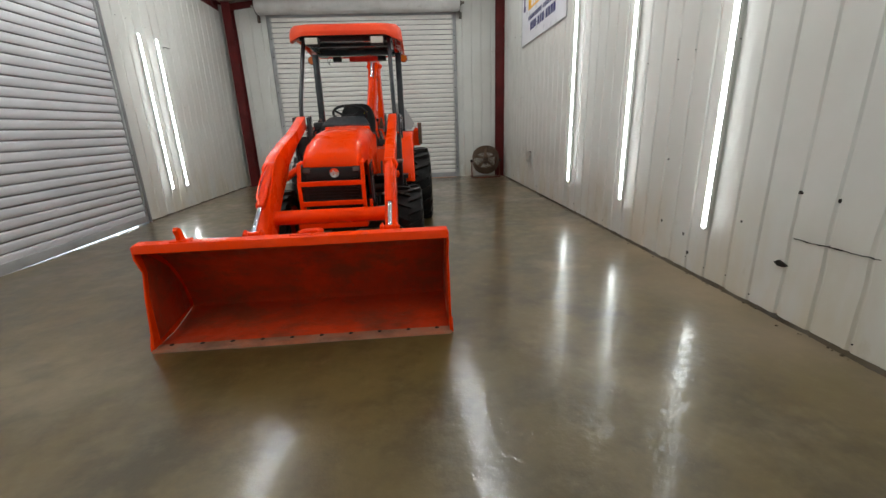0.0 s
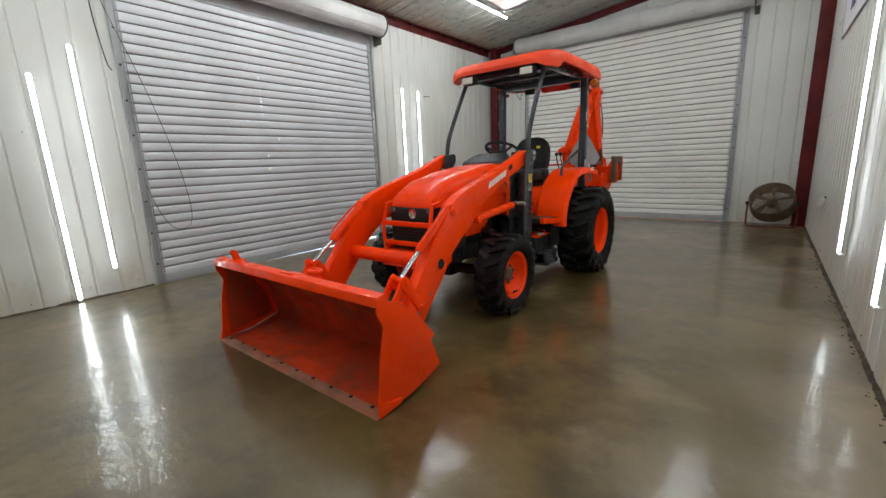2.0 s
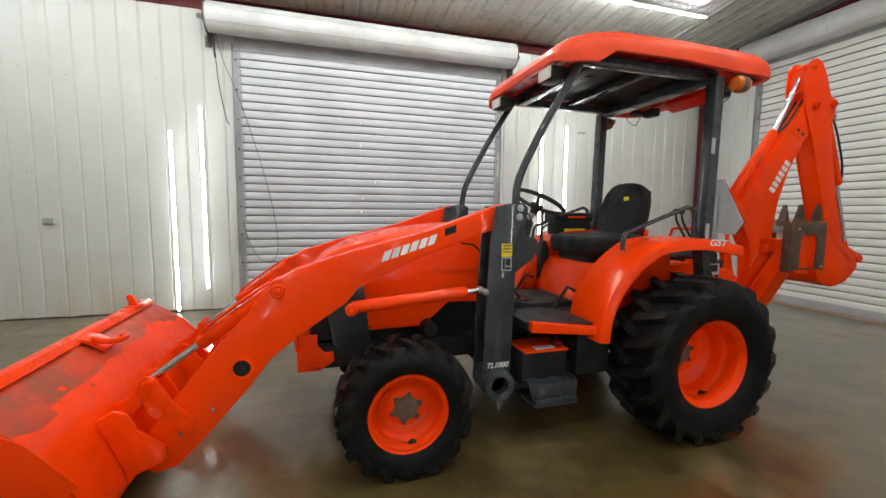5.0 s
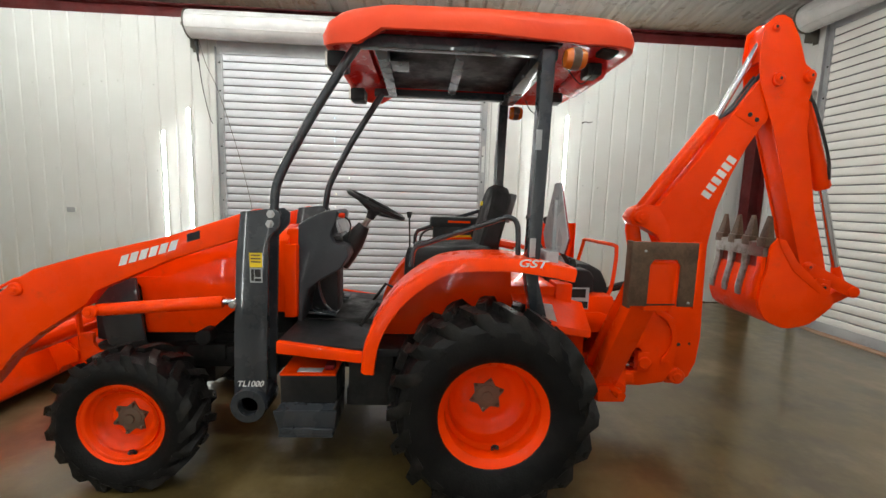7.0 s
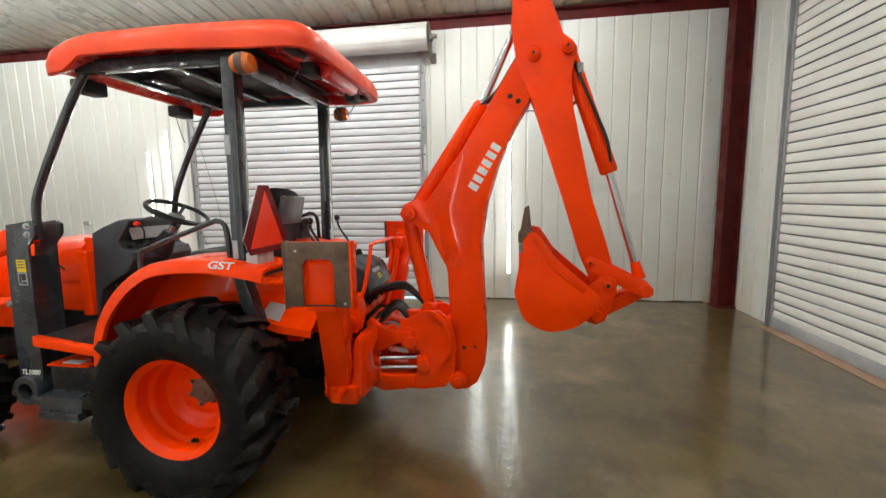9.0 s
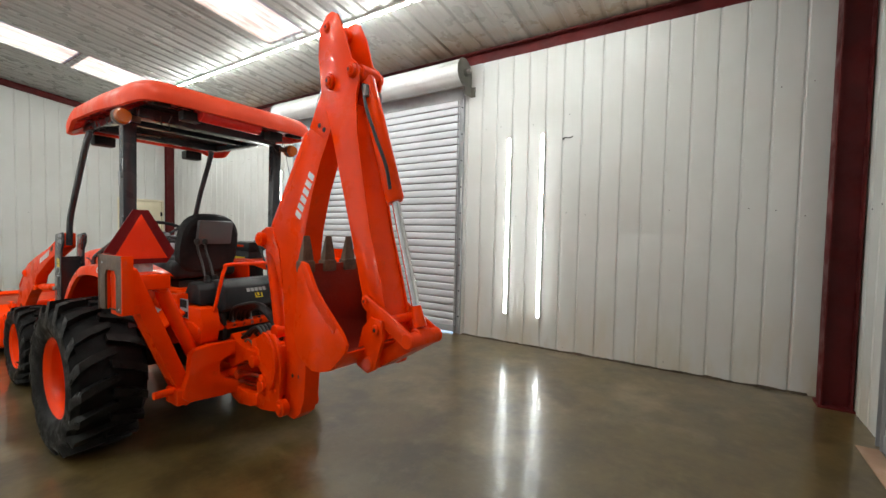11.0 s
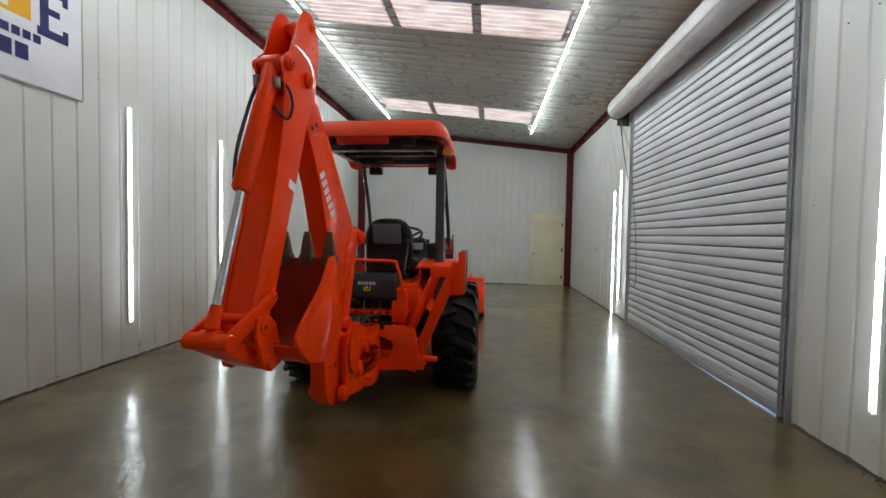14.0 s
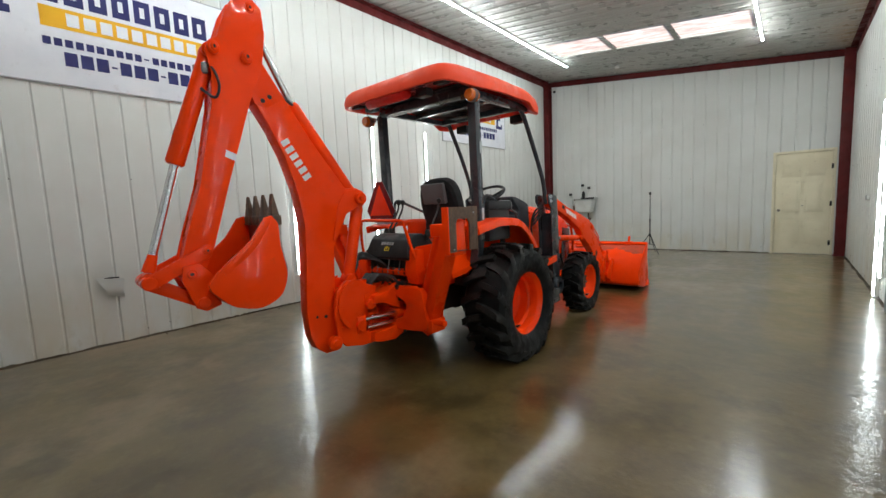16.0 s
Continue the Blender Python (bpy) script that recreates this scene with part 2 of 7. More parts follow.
def build_floor():
    """Wet, stained concrete."""
    k = Mat("wet_concrete", (0.12, 0.1, 0.07), 0.3)
    c = k.mix(k.noise(0.55, 4, 0.55, lo=0.28, hi=0.72), (0.090, 0.063, 0.019), (0.144, 0.102, 0.036))
    c = k.mix(k.math("MULTIPLY", k.noise(2.2, 6, 0.62, lo=0.38, hi=0.66), 0.85), c, (0.045, 0.031, 0.010))
    c = k.mix(k.math("MULTIPLY", k.noise(9, 5, 0.65, lo=0.50, hi=0.76), 0.30), c, (0.19, 0.145, 0.075))
    c = k.mix(k.math("MULTIPLY", k.noise(55, 4, 0.7, lo=0.58, hi=0.80), 0.25), c, (0.22, 0.17, 0.11))
    # patches that have begun to dry
    pale = k.noise(0.8, 6, 0.62, lo=0.50, hi=0.70)
    c = k.mix(k.math("MULTIPLY", pale, 0.70), c, (0.235, 0.185, 0.110))
    # a drier, paler margin along the walls, broken up by damp patches
    geo = k.node("NewGeometry")
    xyz = k.node("SeparateXYZ")
    k.link(geo.outputs["Position"], xyz.inputs[0])
    edge = k.node("MapRange")
    edge.inputs[1].default_value, edge.inputs[2].default_value = 0.55, 1.35
    k.link(xyz.outputs[0], edge.inputs[0])
    dry = k.math("MULTIPLY", edge.outputs[0], k.noise(1.1, 3, 0.5, lo=0.40, hi=0.62))
    c = k.mix(k.math("MULTIPLY", dry, 0.7), c, (0.27, 0.205, 0.135))
    k.to(c, "Base Color")
    # a film of water over the rougher slab, thin and broken near the dry margin
    wet = k.noise(1.0, 2, 0.5, lo=0.34, hi=0.68)
    k.to(k.math("ADD", k.span(wet, 0.285, 0.35), k.math("MULTIPLY", dry, 0.20)), "Roughness")
    k.set("Specular IOR Level", 0.52)
    k.set("Coat IOR", 1.36)
    broken = k.span(k.noise(6, 5, 0.65, lo=0.40, hi=0.66), 1.0, 0.55)
    k.to(k.math("MULTIPLY", k.math("MULTIPLY", k.span(pale, 1.0, 0.65), broken), k.span(dry, 1.0, 0.25)), "Coat Weight")
    k.to(k.span(wet, 0.025, 0.085), "Coat Roughness")
    h = k.math("ADD", k.math("ADD", k.math("MULTIPLY", k.noise(1.6, 2, lo=0.0, hi=1.0), 0.6), k.math("MULTIPLY", k.noise(6.5, 2, 0.5, lo=0.0, hi=1.0), 0.22)), k.math("MULTIPLY", k.noise(19, 3, 0.6, lo=0.0, hi=1.0), 0.22))
    b = k.node("Bump")
    b.inputs["Strength"].default_value = 0.25
    b.inputs["Distance"].default_value = 0.040
    k.link(h, b.inputs["Height"])
    k.to(b.outputs[0], "Coat Normal")
    k.bump(h, 0.15, 0.040)
    return k.m


def build_panel_light():
    """Translucent fibreglass sheet, faded pinkish."""
    m = bpy.data.materials.new("translucent_sheet")
    m.use_nodes = True
    t = m.node_tree
    t.nodes.remove(t.nodes["Principled BSDF"])
    tr = t.nodes.new("ShaderNodeBsdfTranslucent")
    df = t.nodes.new("ShaderNodeBsdfDiffuse")
    cl = t.nodes.new("ShaderNodeBsdfTransparent")
    cl.inputs[0].default_value = (1.0, 0.90, 0.84, 1)
    n = t.nodes.new("ShaderNodeTexNoise")
    n.inputs["Scale"].default_value = 7
    n.inputs["Detail"].default_value = 6
    geo = t.nodes.new("ShaderNodeNewGeometry")
    mp = t.nodes.new("ShaderNodeMapping")
    mp.inputs["Scale"].default_value = (0.35, 1.6, 1)
    t.links.new(geo.outputs["Position"], mp.inputs[0])
    t.links.new(mp.outputs[0], n.inputs["Vector"])
    r = t.nodes.new("ShaderNodeValToRGB")
    r.color_ramp.elements[0].position, r.color_ramp.elements[1].position = 0.36, 0.62
    r.color_ramp.elements[0].color = (0.30, 0.215, 0.175, 1)
    r.color_ramp.elements[1].color = (0.44, 0.37, 0.32, 1)
    t.links.new(n.outputs[0], r.inputs[0])
    t.links.new(r.outputs[0], tr.inputs[0])
    t.links.new(r.outputs[0], df.inputs[0])
    a = t.nodes.new("ShaderNodeMixShader")
    a.inputs[0].default_value = 0.25
    t.links.new(tr.outputs[0], a.inputs[1])
    t.links.new(df.outputs[0], a.inputs[2])
    b = t.nodes.new("ShaderNodeMixShader")
    b.inputs[0].default_value = 0.0
    t.links.new(a.outputs[0], b.inputs[1])
    t.links.new(cl.outputs[0], b.inputs[2])
    t.links.new(b.outputs[0], t.nodes["Material Output"].inputs[0])
    return m


SKIN, CEIL, CURTAIN, FLOOR, SHEET = build_skin(), build_ceiling_skin(), build_curtain("grey_roller_enamel", (0.63, 0.645, 0.685), (0.56, 0.575, 0.61)), build_floor(), build_panel_light()
CURTAIN_PALE = build_curtain("white_roller_enamel", (0.78, 0.77, 0.74), (0.72, 0.71, 0.685))
# slat joints: grime, plus the groove's shadow line put into the colour
JOINT = paint("shaded_grimy_slat_joint", (0.30, 0.30, 0.31), (0.22, 0.22, 0.23), 0.5, 0.0, 0.001, (0.08, 0.075, 0.07), 0.5)
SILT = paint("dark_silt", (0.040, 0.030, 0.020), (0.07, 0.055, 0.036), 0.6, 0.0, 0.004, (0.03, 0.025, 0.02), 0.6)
# dry concrete along the door; the sunlight on it is put into the tan
SILL = paint("dry_sunlit_concrete", (0.42, 0.27, 0.19), (0.34, 0.22, 0.15), 0.8, 0.0, 0.002, (0.2, 0.14, 0.1), 0.5)
GROUND = paint("outdoor_concrete", (0.35, 0.33, 0.29), (0.28, 0.26, 0.23), 0.8, 0.0)

# ---- shape helpers ----
PLACE = {}


def part(name, bm, material, parent=None, label="", smooth=35):
    """Links a bmesh, given in world coordinates, as one mesh object with its origin in its middle."""
    bm.normal_update()
    lo = Vector((min(v.co[i] for v in bm.verts) for i in range(3)))
    hi = Vector((max(v.co[i] for v in bm.verts) for i in range(3)))
    mid = (lo + hi) / 2
    bmesh.ops.translate(bm, verts=bm.verts, vec=-mid)
    me = bpy.data.meshes.new(name)
    bm.to_mesh(me)
    bm.free()
    me.materials.append(material)
    if smooth:
        me.shade_smooth()
        me.set_sharp_from_angle(angle=radians(smooth))
    ob = new(name, me)
    PLACE[ob] = mid
    ob.location = mid
    if parent is not None:
        ob.parent = parent
        ob.matrix_parent_inverse = Matrix.Translation(-PLACE[parent])
    if label:
        tagged(ob, label)
    return ob


def root(name, at, label, category, group="", kind=""):
    ob = new(name)
    ob.empty_display_size = 0.1
    ob.location = at
    PLACE[ob] = Vector(at)
    return tagged(ob, label, category, group, kind)


def soften(bm, width, segments=2, angle=30):
    if width <= 0:
        return bm
    edges = [e for e in bm.edges if len(e.link_faces) == 2 and e.calc_face_angle(0) > radians(angle)]
    bmesh.ops.bevel(bm, geom=edges, offset=width, offset_type="OFFSET", segments=segments, profile=0.6, affect="EDGES", clamp_overlap=True)
    return bm


def join(*bms):
    out = bm_new()
    for b in bms:
        me = bpy.data.meshes.new("tmp")
        b.to_mesh(me)
        b.free()
        out.from_mesh(me)
        bpy.data.meshes.remove(me)
    return out


def bm_new():
    return bmesh.new()


def box(x0, x1, y0, y1, z0, z1, bevel=0.004, segments=2):
    bm = bm_new()
    bmesh.ops.create_cube(bm, size=1)
    bmesh.ops.scale(bm, vec=(x1 - x0, y1 - y0, z1 - z0), verts=bm.verts)
    bmesh.ops.translate(bm, vec=((x0 + x1) / 2, (y0 + y1) / 2, (z0 + z1) / 2), verts=bm.verts)
    return soften(bm, bevel, segments)


def turned_box(centre, size, m, bevel=0.004):
    """A box with its middle at centre, turned by the rotation m."""
    x, y, z = (v / 2 for v in size)
    bm = box(-x, x, -y, y, -z, z, bevel)
    bm.transform(Matrix.Translation(centre) @ m.to_4x4())
    return bm


def plate(poly, x0, x1, bevel=0.004, segments=2, angle=30):
    """A polygon in (y, z), thick from x0 to x1."""
    bm = bm_new()
    a = [bm.verts.new((x0, y, z)) for y, z in poly]
    b = [bm.verts.new((x1, y, z)) for y, z in poly]
    bm.faces.new(a)
    bm.faces.new(b[::-1])
    n = len(poly)
    for i in range(n):
        bm.faces.new((a[i], b[i], b[(i + 1) % n], a[(i + 1) % n]))
    bmesh.ops.recalc_face_normals(bm, faces=bm.faces)
    return soften(bm, bevel, segments, angle)


def frame_of(d):
    d = d.normalized()
    side = d.cross(Vector((0, 0, 1)))
    if side.length < 1e-3:
        side = Vector((1, 0, 0))
    side.normalize()
    return side, side.cross(d).normalized()


def tube(points, r, sides=10, closed=False, flat=1.0):
    """A round bar swept along points. flat squeezes it along its second axis."""
    pts = [Vector(p) for p in points]
    bm = bm_new()
    rings = []
    n = len(pts)
    side, up = frame_of(pts[1] - pts[0])
    for i, p in enumerate(pts):
        if closed:
            d = (pts[(i + 1) % n] - pts[i - 1]).normalized()
        else:
            d = (pts[min(i + 1, n - 1)] - pts[max(i - 1, 0)]).normalized()
        side = (side - d * side.dot(d)).normalized()
        up = d.cross(side)
        rr = r[i] if isinstance(r, (list, tuple)) else r
        rings.append([bm.verts.new(p + side * math.cos(a) * rr + up * math.sin(a) * rr * flat) for a in (2 * math.pi * k / sides for k in range(sides))])
    for i in range(n if closed else n - 1):
        a, b = rings[i], rings[(i + 1) % n]
        for k in range(sides):
            bm.faces.new((a[k], a[(k + 1) % sides], b[(k + 1) % sides], b[k]))
    if not closed:
        bm.faces.new(rings[0][::-1])
        bm.faces.new(rings[-1])
    bmesh.ops.recalc_face_normals(bm, faces=bm.faces)
    return bm


def smooth_path(points, steps=6):
    """A rounded curve through points (Catmull-Rom)."""
    p = [Vector(q) for q in points]
    p = [2 * p[0] - p[1]] + p + [2 * p[-1] - p[-2]]
    out = []
    for i in range(1, len(p) - 2):
        a, b, c, d = p[i - 1:i + 3]
        for k in range(steps):
            t = k / steps
            out.append(0.5 * (2 * b + (c - a) * t + (2 * a - 5 * b + 4 * c - d) * t * t + (3 * b - a - 3 * c + d) * t ** 3))
    return out + [p[-2]]


def lathe(profile, centre, axis="x", steps=40, closed=False):
    """Turns (r, h) pairs round an axis through centre."""
    bm = bm_new()
    rings = []
    for r, h in profile:
        ring = []
        for k in range(steps):
            a = 2 * math.pi * k / steps
            c, s = r * math.cos(a), r * math.sin(a)
            v = {"x": (h, c, s), "y": (c, h, s), "z": (c, s, h)}[axis]
            ring.append(bm.verts.new(Vector(centre) + Vector(v)))
        rings.append(ring)
    pairs = list(zip(rings, rings[1:])) + ([(rings[-1], rings[0])] if closed else [])
    for a, b in pairs:
        for k in range(steps):
            bm.faces.new((a[k], a[(k + 1) % steps], b[(k + 1) % steps], b[k]))
    if not closed:
        if profile[0][0] > 1e-6:
            bm.faces.new(rings[0][::-1])
        if profile[-1][0] > 1e-6:
            bm.faces.new(rings[-1])
    bmesh.ops.remove_doubles(bm, verts=bm.verts, dist=1e-6)
    bmesh.ops.recalc_face_normals(bm, faces=bm.faces)
    return bm


def pin(centre, r, half, axis="x"):
    """A stubby pin with chamfered ends."""
    c = min(0.006, r * 0.3)
    return lathe([(0, -half), (r - c, -half), (r, -half + c), (r, half - c), (r - c, half), (0, half)], centre, axis, 16)


def lettering(text, size, m, material, parent, name="lettering", label=""):
    """Raised words from the built-in font, as a mesh at the pose m."""
    cu = bpy.data.curves.new(name, "FONT")
    cu.body, cu.size, cu.extrude, cu.align_x, cu.align_y, cu.shear, cu.offset = text, size, 0.001, "CENTER", "CENTER", 0.28, size * 0.018
    tmp = new("tmp_text", cu)
    me = bpy.data.meshes.new_from_object(tmp.evaluated_get(bpy.context.evaluated_depsgraph_get()))
    bpy.data.objects.remove(tmp)
    bm = bm_new()
    bm.from_mesh(me)
    bpy.data.meshes.remove(me)
    bm.transform(m)
    return part(name, bm, material, parent, label, 0)

# ---- the bay: floor, walls, ceiling ----
XW, XE, YS, YN = -4.95, 1.49, -2.36, 10.72
PITCH = 0.2286


def roof(x):
    return 4.01 + 0.118 * (x - XW)


def build_floor_slab():
    g = box(XW - 0.16, XE + 0.16, YS - 0.16, YN + 0.16, -0.2, 0.0, 0)
    tagged(part("floor", g, FLOOR, smooth=0), "wet brown stained concrete floor with glossy puddles", "floor", kind="structure")
    e = box(-150, 150, -150, 150, -0.30, -0.03, 0)
    tagged(part("ground", e, GROUND, smooth=0), "pale concrete yard outside the bay", "ground", kind="structure")


build_floor_slab()


def wall_point(side, u, z, d):
    """A point on a wall: u along it, d into the room."""
    return {"w": (XW + d, u, z), "e": (XE - d, u, z), "s": (u, YS + d, z), "n": (u, YN - d, z)}[side]


def wall_pieces(lo, hi, opening):
    """Stretches (u0, u1, z0) round an opening; the top is the roof."""
    if not opening:
        return [(lo, hi, 0.0, None)]
    a, b, h = opening
    return [(lo, a, 0.0, None), (a, b, h, None), (b, hi, 0.0, None)]


# horizontal creases pressed into the sheets: wall, from, to, height, depth
CREASES = [("w", 7.95, 9.95, 1.52, 0.024), ("w", 8.6, 9.6, 1.30, 0.008), ("e", 1.35, 2.30, 0.80, 0.012), ("e", 1.30, 2.45, 0.55, -0.010), ("e", 7.6, 8.5, 0.72, 0.012), ("w", 1.2, 2.1, 0.62, 0.010)]
DENTS = [("e", 2.36, 0.34, 0.12, 0.012), ("e", 2.15, 0.72, 0.28, -0.016), ("e", 1.75, 0.70, 0.22, -0.012), ("e", 2.0, 0.42, 0.20, 0.014), ("e", 8.19, 0.62, 0.16, 0.012),
         ("w", 8.9, 1.55, 0.3, 0.018), ("w", 8.5, 1.5, 0.25, 0.014), ("w", 9.2, 1.5, 0.2, 0.014), ("w", 2.55, 0.75, 0.15, 0.015), ("w", 1.75, 0.55, 0.2, 0.018),
         ("w", 9.55, 1.45, 0.28, -0.014), ("w", 9.3, 0.35, 0.18, 0.012), ("w", 9.75, 0.5, 0.22, -0.012), ("e", 1.45, 0.62, 0.25, 0.014), ("e", 2.9, 0.35, 0.2, -0.008)]


def top_of(side, u):
    if side == "w":
        return roof(XW)
    if side == "e":
        return roof(XE)
    return roof(u)


def rib_shift(side, u):
    return {"w": -0.02 if u > 3 else 0.115, "e": 0.05, "s": 0.0, "n": 0.02}[side]


def liner_panel(side, u0, u1, z0, wall):
    """One ribbed sheet between u0 and u1, from z0 to the roof, slightly wavy."""
    us = [(u0, 0.0)]
    shift = rib_shift(side, u0)
    k = math.ceil((u0 - shift + 1e-6) / PITCH)
    while k * PITCH + shift < u1 - 0.046:
        g = k * PITCH + shift
        if g > u0 + 0.008:
            for du, d in ((0.000, 0.0), (0.011, -0.012), (0.020, -0.012), (0.031, 0.0)):
                us.append((g + du, d))
        if g + 0.13 < u1 - 0.01:
            us.append((g + 0.13, 0.001))
        k += 1
    us.append((u1, 0.0))
    bm = bm_new()
    rows = []
    n = max(2, int((4.3 - z0) / 0.075))
    for i in range(n + 1):
        row = []
        for u, d in us:
            top = top_of(side, u) - 0.01
            z = z0 + (top - z0) * i / n
            w = 0.0030 * noise.noise(Vector((u * 1.1, z * 0.7, ord(side))))
            w += 0.0010 * noise.noise(Vector((u * 5, z * 1.6, ord(side) + 9)))
            for s, a, b, zc, depth in CREASES:
                if s == side and a - 0.1 < u < b + 0.1:
                    f = min(1.0, max(0.0, (u - a + 0.1) / 0.2), max(0.0, (b + 0.1 - u) / 0.2))
                    q = (z - zc - 0.03 * noise.noise(Vector((u * 2.2, 5, ord(side))))) / 0.07
                    w -= depth * f * math.exp(-q * q) * (0.6 + 0.7 * noise.noise(Vector((u * 3.3, zc, 2))))
            for s, du, dz, r, depth in DENTS:
                if s == side:
                    q = ((u - du) ** 2 + (z - dz) ** 2) / (r * r)
                    w -= depth * math.exp(-q * 2) * (0.7 + 0.6 * noise.noise(Vector((u * 14, z * 14, 3))))
            kink = 0.0025 * noise.noise(Vector((u * 2.0, z * 1.3, ord(side) + 4)))
            if side == "w" and u > 7.5 and d < 0.0009:
                kink += 0.016 * noise.noise(Vector((u * 2.7, 3, 8))) * math.exp(-((z - 1.55) / 0.11) ** 2)
            row.append(bm.verts.new(wall_point(side, u + kink * (u0 + 0.02 < u < u1 - 0.02), z, 0.030 + d + w)))
        rows.append(row)
    for a, b in zip(rows, rows[1:]):
        for j in range(len(us) - 1):
            bm.faces.new((a[j], a[j + 1], b[j + 1], b[j]))
    if side in "es":
        bmesh.ops.reverse_faces(bm, faces=bm.faces)
    return part("liner_panel", bm, SKIN, wall, smooth=20)


def build_wall(side, name, lo, hi, opening, label):
    bms = []
    for u0, u1, z0, _ in wall_pieces(lo, hi, opening):
        bm = bm_new()
        quad = []
        for u in (u0, u1):
            for d in (-0.12, -0.005):
                for z in (z0, top_of(side, u) + 0.12):
                    quad.append(bm.verts.new(wall_point(side, u, z, d)))
        a = quad
        for f in ((0, 1, 3, 2), (4, 6, 7, 5), (0, 4, 5, 1), (2, 3, 7, 6), (0, 2, 6, 4), (1, 5, 7, 3)):
            bm.faces.new([a[i] for i in f])
        bmesh.ops.recalc_face_normals(bm, faces=bm.faces)
        bms.append(bm)
    wall = tagged(part(name, join(*bms), SKIN, smooth=0), label, "wall", kind="structure")
    for u0, u1, z0, _ in wall_pieces(lo, hi, opening):
        u = u0
        while u < u1 - 0.02:
            o = rib_shift(side, u0) + PITCH / 2
            v = min((math.floor((u - o + 1e-6) / (4 * PITCH)) + 1) * 4 * PITCH + o, u1)
            if u1 - v < 0.08:
                v = u1
            liner_panel(side, u, v, z0, wall)
            u = v
    return wall


WALL_W = build_wall("w", "wall_west", YS, YN, (2.80, 6.52, 3.50), "white ribbed metal liner wall with scuffs and dents")
WALL_E = build_wall("e", "wall_east", YS, YN, None, "white ribbed metal liner wall with torn dents low down")
WALL_S = build_wall("s", "wall_south", XW, XE, (-4.72, -3.78, 2.13), "white ribbed metal end wall")
WALL_N = build_wall("n", "wall_north", XW, XE, (-3.90, 0.30, 3.78), "white ribbed metal end wall round the large roller door")


def screws(wall, side, lo, hi, heights, skip):
    """Rows of small dark screw heads beside the ribs."""
    bms = []
    rnd = random.Random(ord(side))
    k = math.ceil(lo / PITCH)
    while k * PITCH < hi - 0.1:
        for z in heights:
            u = k * PITCH + 0.06 + rnd.uniform(-0.012, 0.012)
            if not (skip and skip[0] - 0.1 < u < skip[1] + 0.1 and z < skip[2]) and rnd.random() < 0.3:
                bm = bm_new()
                bmesh.ops.create_icosphere(bm, subdivisions=1, radius=0.006)
                bmesh.ops.translate(bm, verts=bm.verts, vec=wall_point(side, u, z + rnd.uniform(-0.04, 0.04), 0.032))
                bms.append(bm)
        k += 1
    tagged(part("screw_heads", join(*bms), CHASSIS, wall), kind="stuff")


screws(WALL_W, "w", YS + 0.2, YN, (0.10, 1.75, 2.95), (2.8, 6.52, 3.5))
screws(WALL_E, "e", YS + 0.2, YN, (0.10, 1.75, 2.95), None)
screws(WALL_S, "s", XW + 0.2, XE, (0.10, 1.75, 2.95), (-4.72, -3.78, 2.1))
screws(WALL_N, "n", XW + 0.2, XE, (0.10, 1.75, 2.95), (-3.9, 0.3, 3.78))

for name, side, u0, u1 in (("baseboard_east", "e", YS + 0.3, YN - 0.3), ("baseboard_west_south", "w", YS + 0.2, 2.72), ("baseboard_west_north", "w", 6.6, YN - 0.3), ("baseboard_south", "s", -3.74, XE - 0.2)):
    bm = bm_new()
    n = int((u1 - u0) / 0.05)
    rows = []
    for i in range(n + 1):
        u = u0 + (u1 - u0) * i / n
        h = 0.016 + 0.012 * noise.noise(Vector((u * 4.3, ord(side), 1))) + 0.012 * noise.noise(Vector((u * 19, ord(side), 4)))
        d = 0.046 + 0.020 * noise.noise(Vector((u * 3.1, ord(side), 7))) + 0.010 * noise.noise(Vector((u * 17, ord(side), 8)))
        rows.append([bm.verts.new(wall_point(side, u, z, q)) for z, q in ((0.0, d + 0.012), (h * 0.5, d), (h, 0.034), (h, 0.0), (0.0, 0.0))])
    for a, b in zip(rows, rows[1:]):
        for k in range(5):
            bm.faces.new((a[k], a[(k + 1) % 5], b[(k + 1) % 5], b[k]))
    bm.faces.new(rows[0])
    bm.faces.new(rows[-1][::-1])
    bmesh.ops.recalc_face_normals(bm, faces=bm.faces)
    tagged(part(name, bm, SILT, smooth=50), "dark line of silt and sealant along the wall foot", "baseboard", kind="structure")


def debris(name, side, u0, u1, count, parent):
    """Chips of dirt and concrete lying along the foot of a wall."""
    rnd = random.Random(ord(side) + 40)
    bms = []
    for _ in range(count):
        u, d, r = rnd.uniform(u0, u1), 0.04 + abs(rnd.gauss(0, 0.03)), rnd.uniform(0.003, 0.010)
        bm = bm_new()
        bmesh.ops.create_icosphere(bm, subdivisions=1, radius=r)
        for v in bm.verts:
            v.co = Vector((v.co.x * rnd.uniform(0.7, 1.5), v.co.y * rnd.uniform(0.7, 1.5), v.co.z * 0.6))
        x, y, _ = wall_point(side, u, 0, d)
        bmesh.ops.translate(bm, verts=bm.verts, vec=(x, y, r * 0.4))
        bms.append(bm)
    tagged(part(name, join(*bms), SILT, parent, smooth=0), kind="stuff")


debris("dirt_chips", "e", YS + 0.5, YN - 0.5, 260, WALL_E)
debris("dirt_chips", "w", 6.7, YN - 0.4, 70, WALL_W)

SKYLIGHTS = [(-0.17, 0.76), (4.06, 4.88), (8.05, 8.95)]
PURLINS = [(-3.50, -2.36), (-2.27, -1.19), (-1.10, 0.05)]


